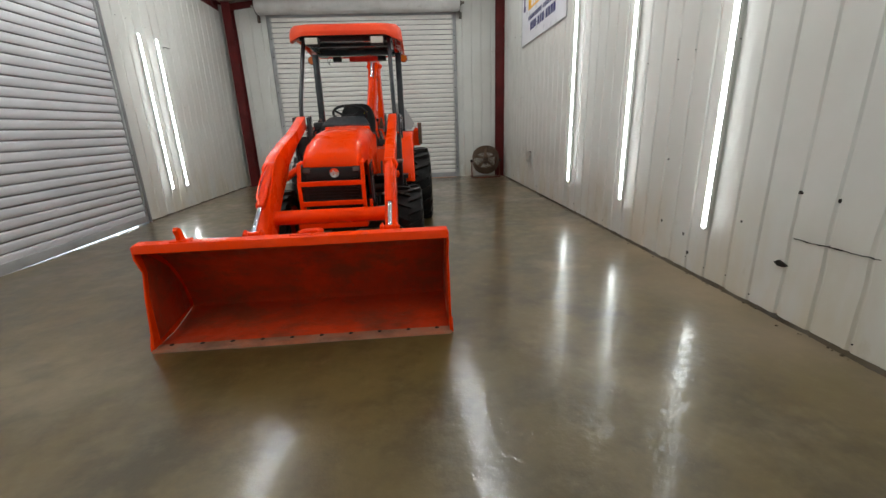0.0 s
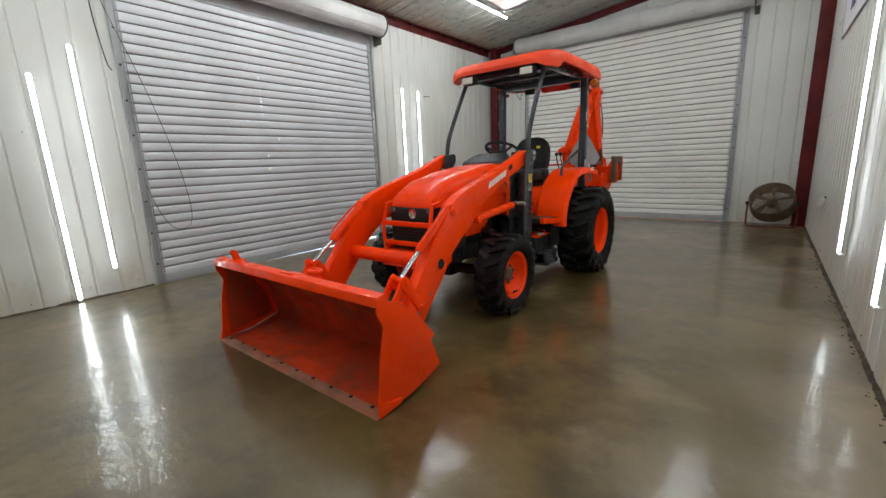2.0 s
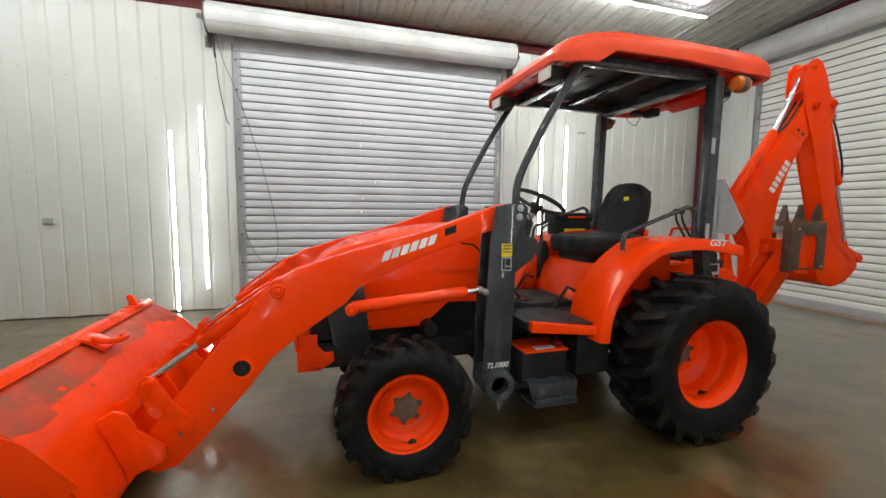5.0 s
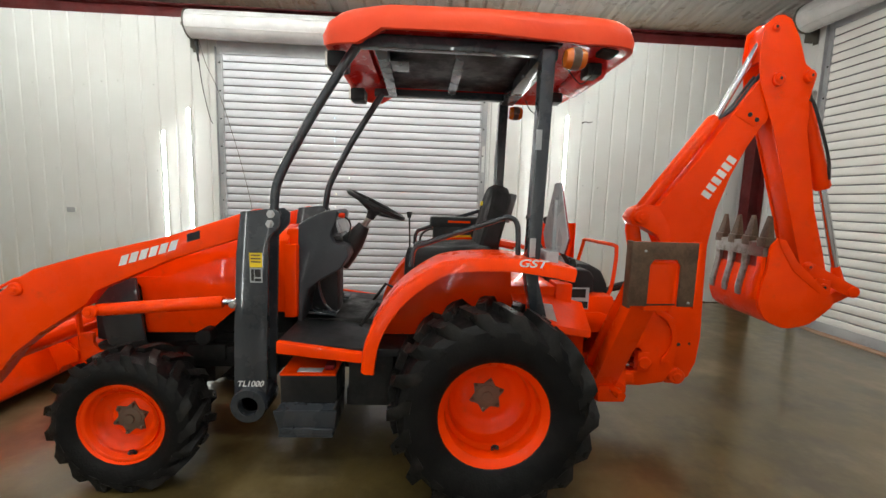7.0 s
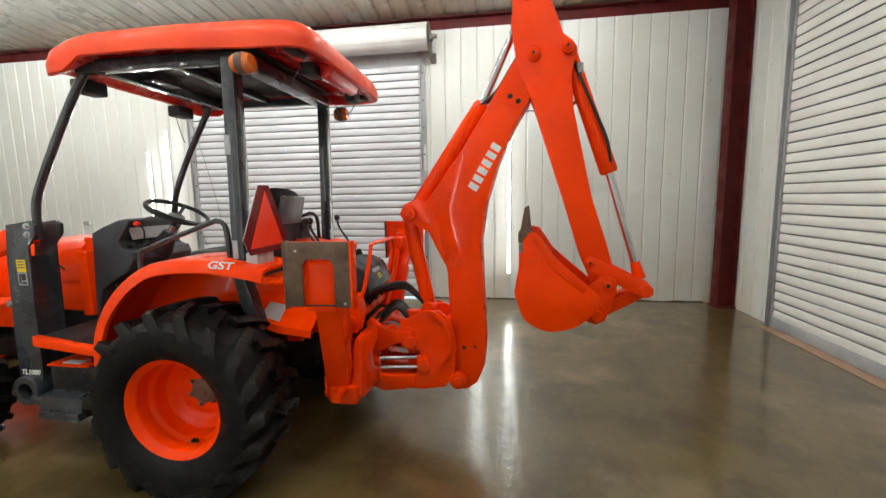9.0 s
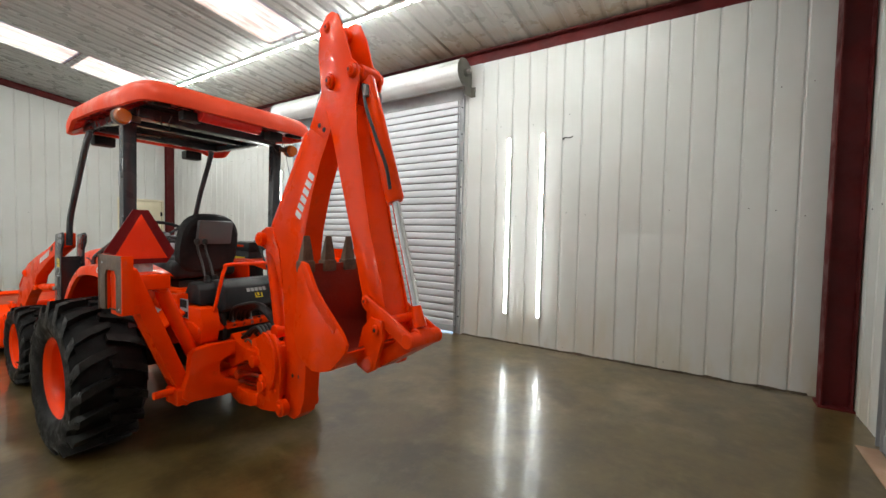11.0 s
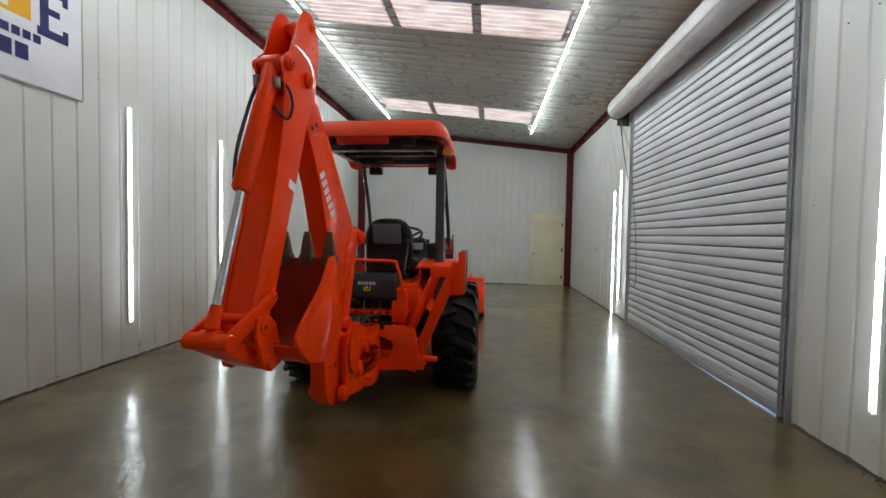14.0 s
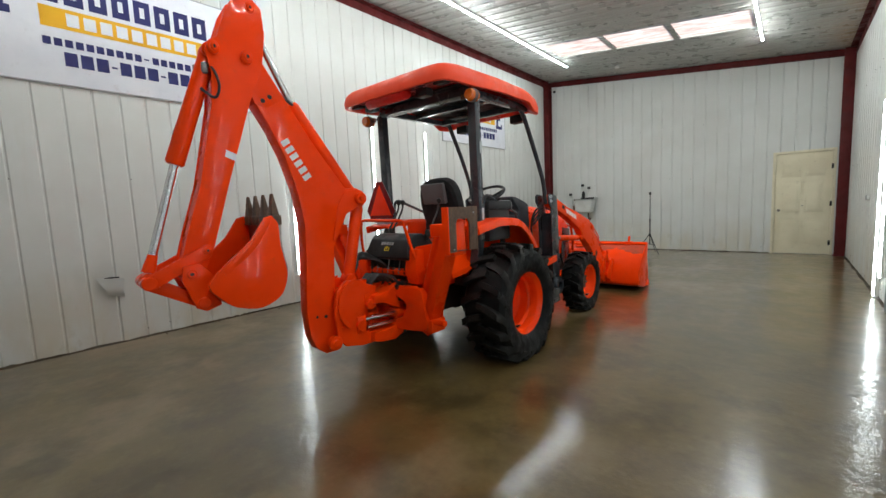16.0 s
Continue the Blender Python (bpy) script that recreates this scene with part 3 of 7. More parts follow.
def build_ceiling():
    """One ribbed sheet on the slope with openings for the skylights, and a deck above."""
    ys = []
    k = math.floor(YS / PITCH)
    while k * PITCH < YN:
        y = k * PITCH
        ys += [(y, 0.022), (y + 0.025, 0.022), (y + 0.045, 0.0), (y + 0.10, 0.0), (y + 0.115, 0.006), (y + 0.13, 0.006), (y + 0.145, 0.0), (y + PITCH - 0.02, 0.0)]
        k += 1
    for a, b in SKYLIGHTS:
        ys = [p for p in ys if abs(p[0] - a) > 0.012 and abs(p[0] - b) > 0.012] + [(a, 0.0), (b, 0.0)]
    ys = sorted(p for p in ys if YS - 0.1 < p[0] < YN + 0.1)
    ys = [(YS - 0.1, 0.0)] + ys + [(YN + 0.1, 0.0)]
    xs = [XW - 0.1, -4.2] + [v for p in PURLINS for v in p] + [0.75, XE + 0.1]
    bm = bm_new()
    for lift, flip in ((0.0, False), (0.07, True)):
        grid = [[bm.verts.new((x, y, roof(x) + lift + (h if not flip else 0.02))) for y, h in ys] for x in xs]
        for i in range(len(xs) - 1):
            for j in range(len(ys) - 1):
                xm, ym = (xs[i] + xs[i + 1]) / 2, (ys[j][0] + ys[j + 1][0]) / 2
                if any(a < ym < b for a, b in SKYLIGHTS) and any(a < xm < b for a, b in PURLINS):
                    continue
                q = (grid[i][j], grid[i][j + 1], grid[i + 1][j + 1], grid[i + 1][j])
                bm.faces.new(q if not flip else q[::-1])
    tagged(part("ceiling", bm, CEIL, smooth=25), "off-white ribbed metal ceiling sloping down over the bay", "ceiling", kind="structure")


build_ceiling()


def build_skylights():
    for n, (y0, y1) in enumerate(SKYLIGHTS):
        ob = None
        for x0, x1 in PURLINS:
            ys = []
            y = y0
            while y < y1 - 0.02:
                ys += [(y, 0.0), (y + 0.03, 0.018), (y + 0.05, 0.018), (y + 0.075, 0.0)]
                y += PITCH / 2
            ys = [p for p in ys if p[0] < y1] + [(y1, 0.0)]
            bm = bm_new()
            r0 = [bm.verts.new((x0, y, roof(x0) + 0.008 + h)) for y, h in ys]
            r1 = [bm.verts.new((x1, y, roof(x1) + 0.008 + h)) for y, h in ys]
            for j in range(len(ys) - 1):
                bm.faces.new((r0[j], r0[j + 1], r1[j + 1], r1[j]))
            if ob is None:
                ob = root("window_%d" % (n + 1), (-1.7, (y0 + y1) / 2, roof(-1.7)), "translucent pinkish fibreglass skylight strip in the ceiling", "skylight", kind="structure")
            part("pane", bm, SHEET, ob, smooth=40)
        for x0, x1 in ((-2.36, -2.27), (-1.19, -1.10)):
            xm = (x0 + x1) / 2
            m = Matrix.Rotation(-math.atan(0.118), 3, "Y")
            part("purlin", turned_box((xm, (y0 + y1) / 2, roof(xm) + 0.04), (0.085, y1 - y0 - 0.01, 0.05), m, 0.003), REDTRIM, ob, "dark red steel purlin")


build_skylights()


def build_steel_frame():
    """Red primer columns in the corners and angles along the wall tops."""
    for name, x, y in (("column_north_west", -4.72, 10.57), ("column_north_east", 1.37, 10.57), ("column_south_east", 1.39, -2.22), ("column_south_west", -4.845, -2.25)):
        z1 = roof(x) - 0.02
        w, d, t = (0.092, 0.105, 0.012) if x > -4.8 else (0.080, 0.085, 0.010)
        bm = join(box(x - w, x + w, y - d, y - d + t, 0, z1, 0.002), box(x - w, x + w, y + d - t, y + d, 0, z1, 0.002), box(x - 0.008, x + 0.008, y - d + t, y + d - t, 0, z1, 0), box(x - w - 0.02, x + w + 0.02, y - d - 0.02, y + d + 0.02, 0, 0.018, 0.002))
        tagged(part(name, bm, REDTRIM, smooth=20), "dark red primed steel corner column", "column", "steel columns", "structure")
    for name, x in (("trim_west", XW + 0.07), ("trim_east", XE - 0.07)):
        z = roof(x) - 0.012
        s = 1 if x < 0 else -1
        bm = join(box(x - 0.05, x + 0.05, YS + 0.15, YN - 0.15, z - 0.022, z - 0.006, 0.002), box(x - s * 0.05, x - s * 0.035, YS + 0.15, YN - 0.15, z - 0.15, z - 0.022, 0.002))
        tagged(part(name, bm, REDTRIM, smooth=20), "dark red steel eave angle along the wall top", "trim", kind="structure")
    m = Matrix.Rotation(-math.atan(0.118), 3, "Y")
    for name, y in (("trim_south", YS + 0.055), ("trim_north", YN - 0.055)):
        xm = (XW + XE) / 2
        bm = turned_box((xm, y, roof(xm) - 0.085), (XE - XW - 0.32, 0.05, 0.13), m, 0.003)
        tagged(part(name, bm, REDTRIM, smooth=20), "dark red steel angle along the sloping wall top", "trim", kind="structure")


build_steel_frame()


SLAT = 0.1071


def curtain_slat(width, chinks=(), enamel=CURTAIN):
    """One slat of a roller curtain, hung along x, with a narrow joint. chinks: (place, half width, first and last strip) of holes through it."""
    prof = [(-0.014, 0.001), (-0.014, -0.0085), (0.009, -0.0100), (0.0130, -0.0140), (0.0165, -0.030), (0.0180, -0.054), (0.0165, -0.079), (0.0130, -0.0985), (0.009, -0.1030), (-0.011, -0.1040), (-0.0125, -0.1090)]
    us = [-width / 2, -width / 6, width / 6, width / 2]
    for c, h, _, _ in chinks:
        us += [c - h, c + h]
    us.sort()
    bm = bm_new()
    cols = [[bm.verts.new((u, d, z)) for d, z in prof] for u in us]
    for k, (a, b) in enumerate(zip(cols, cols[1:])):
        um = (us[k] + us[k + 1]) / 2
        for i in range(len(prof) - 1):
            if any(abs(um - c) < h and i0 <= i <= i1 for c, h, i0, i1 in chinks):
                continue
            bm.faces.new((a[i], b[i], b[i + 1], a[i + 1]))
    me = bpy.data.meshes.new("slat")
    bm.to_mesh(me)
    bm.free()
    me.materials.append(enamel)
    me.materials.append(JOINT)
    for p in me.polygons:
        z = sum(me.vertices[v].co.z for v in p.vertices) / len(p.vertices)
        if z > -0.0096 or z < -0.1033:
            p.material_index = 1
    me.shade_smooth()
    me.set_sharp_from_angle(angle=radians(50))
    return me


CHINKS = [(4.388, 3.47), (4.384, 2.60), (4.391, 2.44), (4.383, 2.34), (4.384, 2.265), (4.387, 2.208), (4.385, 2.116), (4.159, 1.993), (4.592, 1.766), (4.402, 1.515), (4.392, 1.33)]


def roller_door(name, side, u0, u1, top, coil_z, coil_r, coil_out, coil_u, label, tilt):
    """A steel roller door: slatted curtain, guides, bottom bar, coil and brackets."""
    um = (u0 + u1) / 2
    base = Vector(wall_point(side, um, 0, 0.04))
    door = root(name, base, label, "roller door", kind="structure")
    ang = {"w": -90, "n": 180, "e": 90, "s": 0}[side]
    me = curtain_slat(u1 - u0 - 0.06, (), CURTAIN if side == "w" else CURTAIN_PALE)
    rnd = random.Random(5)
    z = top
    while z > 0.145:
        mine = []
        if side == "w":
            for y, zc in CHINKS:
                if z - SLAT < zc <= z:
                    drop = z - zc
                    i0 = 3 if drop < 0.03 else 4 if drop < 0.054 else 5 if drop < 0.079 else 6
                    mine.append((um - y, 0.006 if zc > 1.4 else 0.010, i0, i0))
        s = new("slat", curtain_slat(u1 - u0 - 0.06, mine) if mine else me)
        s.parent = door
        s.matrix_parent_inverse = Matrix.Translation(-base)
        s.matrix_basis = pose(*wall_point(side, um, z, 0.035 + rnd.uniform(0, 0.003)), 0, rnd.uniform(-0.05, 0.05), ang)
        z -= SLAT

    def slab(a, b, z0, z1, d0, d1, bev=0.003):
        p, q = wall_point(side, a, z0, d0), wall_point(side, b, z1, d1)
        return box(min(p[0], q[0]), max(p[0], q[0]), min(p[1], q[1]), max(p[1], q[1]), z0, z1, bev)

    bar = slab(u0 + 0.03, u1 - 0.03, 0.005, z + 0.02, 0.03, 0.06)
    rest = u0 + (u1 - u0) * 0.30   # it sits on the slab up to here, and rises from there
    bmesh.ops.bisect_plane(bar, geom=bar.verts[:] + bar.edges[:] + bar.faces[:], plane_co=(rest, rest, 0), plane_no=(0, 1, 0) if side in "we" else (1, 0, 0))
    for v in bar.verts:
        pu = v.co.y if side in "we" else v.co.x
        if v.co.z < 0.06:
            v.co.z += tilt * max(0.0, (pu - rest) / (u1 - rest)) - 0.004
    part("bottom_bar", bar, GALV, door, "grey steel bottom bar")
    for a in (u0, u1):
        g = join(slab(a - 0.05, a + 0.05, 0.0, top + 0.08, 0.026, 0.032, 0.001), slab(a - 0.05, a - 0.043, 0, top + 0.08, 0.032, 0.075, 0.001), slab(a + 0.043, a + 0.05, 0, top + 0.08, 0.032, 0.075, 0.001))
        guide = part("guide_rail", g, GALV, door, "grey steel guide rail with bolts")
        for i in range(9):
            o = 0.03 if a == u1 else -0.03
            b = pin(wall_point(side, a + o * 0.2, 0.25 + i * 0.38, 0.036), 0.011, 0.008, "x" if side in "we" else "y")
            part("bolt", b, CHASSIS, guide)
    c0, c1 = coil_u
    axis = "y" if side in "we" else "x"
    mid = wall_point(side, (c0 + c1) / 2, coil_z, coil_out)
    h = (c1 - c0) / 2
    prof = [(0.0, -h), (coil_r - 0.01, -h), (coil_r, -h + 0.01)]
    coil = lathe([*prof, (coil_r, h - 0.01), (coil_r - 0.01, h), (0, h)], mid, axis, 28)
    part("coil", coil, COIL, door, "greyish white rolled-up curtain coil")
    for i in range(7):
        a = math.pi * 2 * i / 7 + 0.4
        o = Vector((math.cos(a), 0, math.sin(a))) if axis == "y" else Vector((0, math.cos(a), math.sin(a)))
        q = Vector(mid) + o * (coil_r + 0.001)
        e = Vector((0, h - 0.02, 0)) if axis == "y" else Vector((h - 0.02, 0, 0))
        part("seam", tube([q - e, q + e], 0.006, 6), COIL, door)
    for a, o in ((c0, -1), (c1, 1)):
        e0, e1 = min(a, a + o * 0.008), max(a, a + o * 0.008)
        disc = lathe([(0, 0), (coil_r * 1.08, 0), (coil_r * 1.08, 0.008), (0, 0.008)], wall_point(side, e0, coil_z, coil_out), axis, 24)
        plate_b = join(disc, slab(e0, e1, coil_z - coil_r - 0.12, coil_z + 0.10, 0.03, coil_out, 0.003),
                       slab(min(a, a + o * 0.07), max(a, a + o * 0.07), coil_z - coil_r - 0.12, coil_z - coil_r + 0.02, 0.03, 0.042, 0.003), slab(min(a, a + o * 0.05), max(a, a + o * 0.05), coil_z - 0.05, coil_z + 0.03, coil_out - 0.05, coil_out + 0.03, 0.006))
        part("bracket", plate_b, BRACKET, door, "dirty dark steel end bracket")
        part("shaft_end", pin(wall_point(side, a + o * 0.05, coil_z, coil_out), 0.03, 0.06, axis), STEEL, door)
    hood = slab(u0 - 0.02, u1 + 0.02, top - 0.02, top + 0.15, 0.058, 0.07, 0.003)
    part("lintel", hood, GALV, door, "grey steel lintel strip")
    return door


roller_door("door_1", "w", 2.80, 6.52, 3.412, 3.70, 0.175, 0.23, (2.52, 6.66), "white slatted steel roller door, closed, scuffed", 0.021)
roller_door("door_2", "n", -3.90, 0.30, 3.741, 3.92, 0.17, 0.22, (-4.08, 0.42), "large white slatted steel roller door, closed, marked", 0.008)


# the sunlit strip under the door, drawn as a paler sill
sill = box(-3.86, 0.26, YN - 0.20, YN - 0.075, 0.0, 0.010, 0.004)
tagged(part("trim_door_sill", sill, SILL), "dry concrete sill along the large roller door, sunlight put into its tan", "sill", kind="structure")


def build_door():
    """Cream six-panel walk door in a frame."""
    x0, x1, h, y = -4.69, -3.80, 2.11, YS
    d = root("door_3", (-4.25, YS, 0), "cream painted six-panel walk door, closed, dirty at the foot", "door", kind="structure")
    part("door_leaf", box(x0 + 0.003, x1 - 0.003, y - 0.03, y + 0.012, 0.010, h - 0.003, 0.002), CREAM, d)
    # unseen sheet behind the leaf, added to keep daylight out of the gaps
    part("light_block", box(x0, x1, y - 0.06, y - 0.032, 0.0, h, 0.002), CREAM, d)
    for cx in (x0 + 0.26, x1 - 0.26):
        for z0, z1 in ((0.20, 0.72), (0.88, 1.50), (1.62, 1.88)):
            part("door_panel", join(box(cx - 0.155, cx + 0.155, y + 0.012, y + 0.018, z0, z1, 0.004), box(cx - 0.115, cx + 0.115, y + 0.016, y + 0.028, z0 + 0.04, z1 - 0.04, 0.009)), CREAM, d)
    for a, b, z0, z1 in ((x0 - 0.05, x0, 0, h + 0.05), (x1, x1 + 0.05, 0, h + 0.05), (x0, x1, h, h + 0.05)):
        part("door_frame", box(a, b, y - 0.08, y + 0.045, z0, z1, 0.004), CREAM, d)
    part("threshold", box(x0, x1, y - 0.08, y + 0.05, 0.0, 0.01, 0.003), STEEL, d, "worn steel threshold")
    part("door_knob", lathe([(0, 0), (0.028, 0), (0.028, 0.008), (0.012, 0.012), (0.012, 0.03), (0.026, 0.038), (0.028, 0.055), (0.018, 0.066), (0, 0.068)], (x1 - 0.07, y + 0.014, 0.93), "y", 20), STEEL, d, "dull metal door knob")
    part("peephole", pin((-4.25, y + 0.014, 1.02), 0.012, 0.006, "y"), CHASSIS, d)
    for z in (0.25, 1.05, 1.80):
        part("hinge", box(x0 - 0.012, x0 + 0.022, y + 0.012, y + 0.052, z - 0.05, z + 0.05, 0.003), CHASSIS, d, "dark hinge")


build_door()


def tube_light(p0, p1, out, label, glow=GLOW, r=0.019, half=92):
    """A bare LED tube in a slim channel with end caps. out: the way it faces."""
    p0, p1, out = Vector(p0), Vector(p1), Vector(out)
    d = (p1 - p0).normalized()
    light = root("tube_light", (p0 + p1) / 2 - out * 0.03, label, "light", "tube lights")
    s = d.cross(out)

    def arc(a0, a1, r):
        bm = bm_new()
        n = 10
        rows = [[bm.verts.new(p + s * r * math.sin(a) + out * r * math.cos(a)) for a in (radians(a0 + (a1 - a0) * k / n) for k in range(n + 1))] for p in (p0, p1)]
        for k in range(n):
            bm.faces.new((rows[0][k], rows[0][k + 1], rows[1][k + 1], rows[1][k]))
        bmesh.ops.recalc_face_normals(bm, faces=bm.faces)
        return bm

    part("tube", arc(-half, half, r), glow, light, "lit white diffuser")
    part("tube_back", arc(half, 360 - half, r), WHITEP, light, "white tube back")
    m = Matrix((s, d, out)).transposed()
    part("channel", turned_box((p0 + p1) / 2 - out * 0.026, (0.022, (p1 - p0).length + 0.03, 0.022), m, 0.003), WHITEP, light, "white metal channel")
    for p, e in ((p0, -1), (p1, 1)):
        part("end_cap", turned_box(p + d * e * 0.012 - out * 0.008, (0.024, 0.022, 0.036), m, 0.004), WHITEP, light)
    return light


VERT = "lit vertical tube light on the white liner wall"
for y, z0, z1 in ((2.37, 0.31, 2.64), (2.02, 0.03, 2.32), (7.29, 0.41, 2.755), (7.75, 0.41, 2.76)):
    tube_light((XW + 0.075, y, z0), (XW + 0.075, y, z1), (1, 0, 0), VERT)
for y in (3.05, 4.39, 5.93):
    tube_light((XE - 0.075, y, 0.43), (XE - 0.075, y, 2.76), (-1, 0, 0), VERT)
# the last tube of each line is added, unseen, to brighten the north end
for x in (0.20, -3.57):
    for y0, y1 in ((-0.85, 1.58), (1.64, 4.07), (4.36, 6.79) if x > 0 else (4.14, 6.57), (6.86, 9.29) if x > 0 else (6.64, 9.07)):
        tube_light((x, y0, roof(x) - 0.05), (x, y1, roof(x) - 0.05), Vector((0.117, 0, -0.993)).normalized(), "lit tube light in a line along the ceiling, extended north unseen", GLOW_ROOF, 0.016, 90)

# ---- the backhoe loader tractor ----
XC = -1.55
TR = root("backhoe_loader", (XC, 5.3, 0), "orange compact tractor with front loader, canopy and rear backhoe", "tractor")
SIDES = (1, -1)


XM = -1.507   # the plane between the wheels, arms and posts


def mirror(bm, s, plane=XM):
    """Mirrors world geometry built for the +x side over that plane when s is -1."""
    if s < 0:
        bmesh.ops.scale(bm, vec=(-1, 1, 1), verts=bm.verts, space=Matrix.Translation((-plane, 0, 0)))
        bmesh.ops.reverse_faces(bm, faces=bm.faces)
    return bm


def nose(bm):
    """Draws the parts of the nose in to the hood's own width and middle."""
    for v in bm.verts:
        v.co.x = XC + 0.022 + (v.co.x - XC) * 0.945
    return bm


def X(s):
    return XC + s


def tyre_mesh(centre, r, half, bead, lugs, lug_h, lug_w):
    """A tyre turned round x, and its angled industrial lugs reaching over the shoulders."""
    body = r - lug_h
    prof = [(bead, -half * 0.72), (bead + 0.02, -half * 0.86), (bead + (body - bead) * 0.45, -half), (body * 0.90, -half * 0.96), (body * 0.97, -half * 0.80), (body, -half * 0.4),
            (body + 0.004, 0), (body, half * 0.4), (body * 0.97, half * 0.80), (body * 0.90, half * 0.96), (bead + (body - bead) * 0.45, half), (bead + 0.02, half * 0.86), (bead, half * 0.72)]
    bms = []
    rings = [(body * 0.905, 0.985), (body * 0.96, 0.93), (r * 0.985, 0.84), (r, 0.5), (r, -0.08)]
    for side in (-1, 1):
        for k in range(lugs):
            a0 = 2 * math.pi * (k + (0.5 if side > 0 else 0)) / lugs
            bm = bm_new()
            rows = []
            for i, (rr, w) in enumerate(rings):
                t = i / (len(rings) - 1)
                ang = a0 + 0.34 * t * 16 / lugs
                half_w = lug_w * (0.62 - 0.12 * t) / rr
                row = []
                for rad, e in ((max(rr - lug_h * 1.6, body * 0.85), 1.2), (rr, 1.0)):
                    for sgn in (-1, 1):
                        q = ang + sgn * half_w * e
                        row.append(bm.verts.new(Vector(centre) + Vector((side * w * half, rad * math.cos(q), rad * math.sin(q)))))
                rows.append(row)
            for p, q in zip(rows, rows[1:]):
                for i, j in ((0, 1), (1, 3), (3, 2), (2, 0)):
                    bm.faces.new((p[i], p[j], q[j], q[i]))
            bm.faces.new((rows[0][0], rows[0][1], rows[0][3], rows[0][2]))
            bm.faces.new((rows[-1][0], rows[-1][1], rows[-1][3], rows[-1][2]))
            bmesh.ops.recalc_face_normals(bm, faces=bm.faces)
            bms.append(bm)
    return lathe(prof, centre, "x", 56, closed=True), bms


def settle(bm, c, r):
    """Presses a tyre flat where it meets the floor, with a slight bulge of its side."""
    for v in bm.verts:
        low = max(0.0, 1 - v.co.z / (0.55 * r))
        v.co.x += (v.co.x - c.x) * 0.10 * low * low
        v.co.z = max(v.co.z, 0.001)


def wheel(name, s, centre, r, half, bead, lugs, lug_h, lug_w, disc, hub_r, bolts):
    """A tyre on an orange dished rim. disc: how deep the wheel disc sits in."""
    c = Vector(centre)
    w = root(name, (c.x if s > 0 else 2 * XM - c.x, c.y, c.z), "", "")
    w.parent = TR
    w.matrix_parent_inverse = Matrix.Translation(-PLACE[TR])
    carcass, bars = tyre_mesh(c, r, half, bead, lugs, lug_h, lug_w)
    for bm in (carcass, *bars):
        settle(bm, c, r)
    part("tyre", mirror(carcass, s), RUBBER, w, "black rubber tyre with worn chunky lugs")
    for bar in bars:
        part("tread_bar", mirror(bar, s), TREAD, w)
    o = half * 0.80
    d = o - disc
    rim = lathe([(0, d + 0.012), (hub_r * 2.0, d + 0.010), (bead * 0.50, d), (bead * 0.60, d + 0.006), (bead * 0.68, d + 0.022), (bead * 0.72, d + 0.034), (bead * 0.775, d + 0.040), (bead * 0.80, d + 0.052),
                 (bead * 0.82, o - disc * 0.55), (bead * 0.835, o - disc * 0.48), (bead * 0.885, o - disc * 0.45), (bead * 0.90, o - disc * 0.40), (bead * 0.915, o - disc * 0.16), (bead * 0.93, o - disc * 0.12),
                 (bead * 0.985, o - disc * 0.09), (bead * 1.01, o - 0.008), (bead * 1.055, o + 0.003), (bead * 1.075, o - 0.004), (bead * 1.03, o - 0.03),
                 (bead * 0.98, -o + 0.03), (bead * 1.06, -o), (bead * 0.9, -o + 0.01), (bead * 0.86, -o * 0.5), (bead * 0.8, d - 0.05), (0, d - 0.05)], c, "x", 56)
    part("rim", mirror(rim, s), ORANGE, w, "glossy orange dished rim", 50)
    hub = lathe([(0, d + 0.034), (hub_r * 0.55, d + 0.034), (hub_r * 0.62, d + 0.028), (hub_r * 0.9, d + 0.026), (hub_r * 1.25, d + 0.020), (hub_r * 1.32, d + 0.006), (0, d + 0.004)], c, "x", 26)
    star = [(c.y + math.cos(a) * q, c.z + math.sin(a) * q) for a, q in ((2 * math.pi * (k / 2 + 0.3) / bolts, hub_r * (2.15 if k % 2 == 0 else 1.45)) for k in range(2 * bolts))]
    hub = join(hub, plate(star, c.x + d + 0.008, c.x + d + 0.017, 0.003))
    part("hub", mirror(hub, s), BRONZE, w, "dirty brown star-shaped hub plate")
    for k in range(bolts):
        a = 2 * math.pi * (k + 0.3) / bolts
        q = c + Vector((d + 0.016, math.cos(a) * hub_r * 1.75, math.sin(a) * hub_r * 1.75))
        part("wheel_nut", mirror(lathe([(0, -0.010), (0.0105, -0.010), (0.0105, 0.008), (0.007, 0.015), (0, 0.015)], q, "x", 6), s), BRONZE, w)
    v = c + Vector((o - disc * 0.42, bead * 0.12, -bead * 0.86))
    part("valve", mirror(join(tube([v, v + Vector((0.035, 0.003, 0.022))], 0.007, 8), lathe([(0.010, 0.0), (0.020, 0.001), (0.022, 0.005), (0.010, 0.006)], v, "x", 14, True)), s), HOSE, w)


for s in SIDES:
    wheel("rear_wheel", s, (X(0.762), 6.013, 0.474), 0.513, 0.205, 0.255, 18, 0.042, 0.048, 0.235, 0.045, 6)
    wheel("front_wheel", s, (X(0.672), 4.212, 0.345), 0.362, 0.128, 0.196, 17, 0.026, 0.038, 0.085, 0.042, 6)


def tpart(name, bm, mat, label="", parent=None, smooth=35):
    return part(name, bm, mat, parent or TR, label, smooth)


def both(name, make, mat, label="", smooth=35):
    return [tpart(name, mirror(make(), s), mat, label, None, smooth) for s in SIDES]


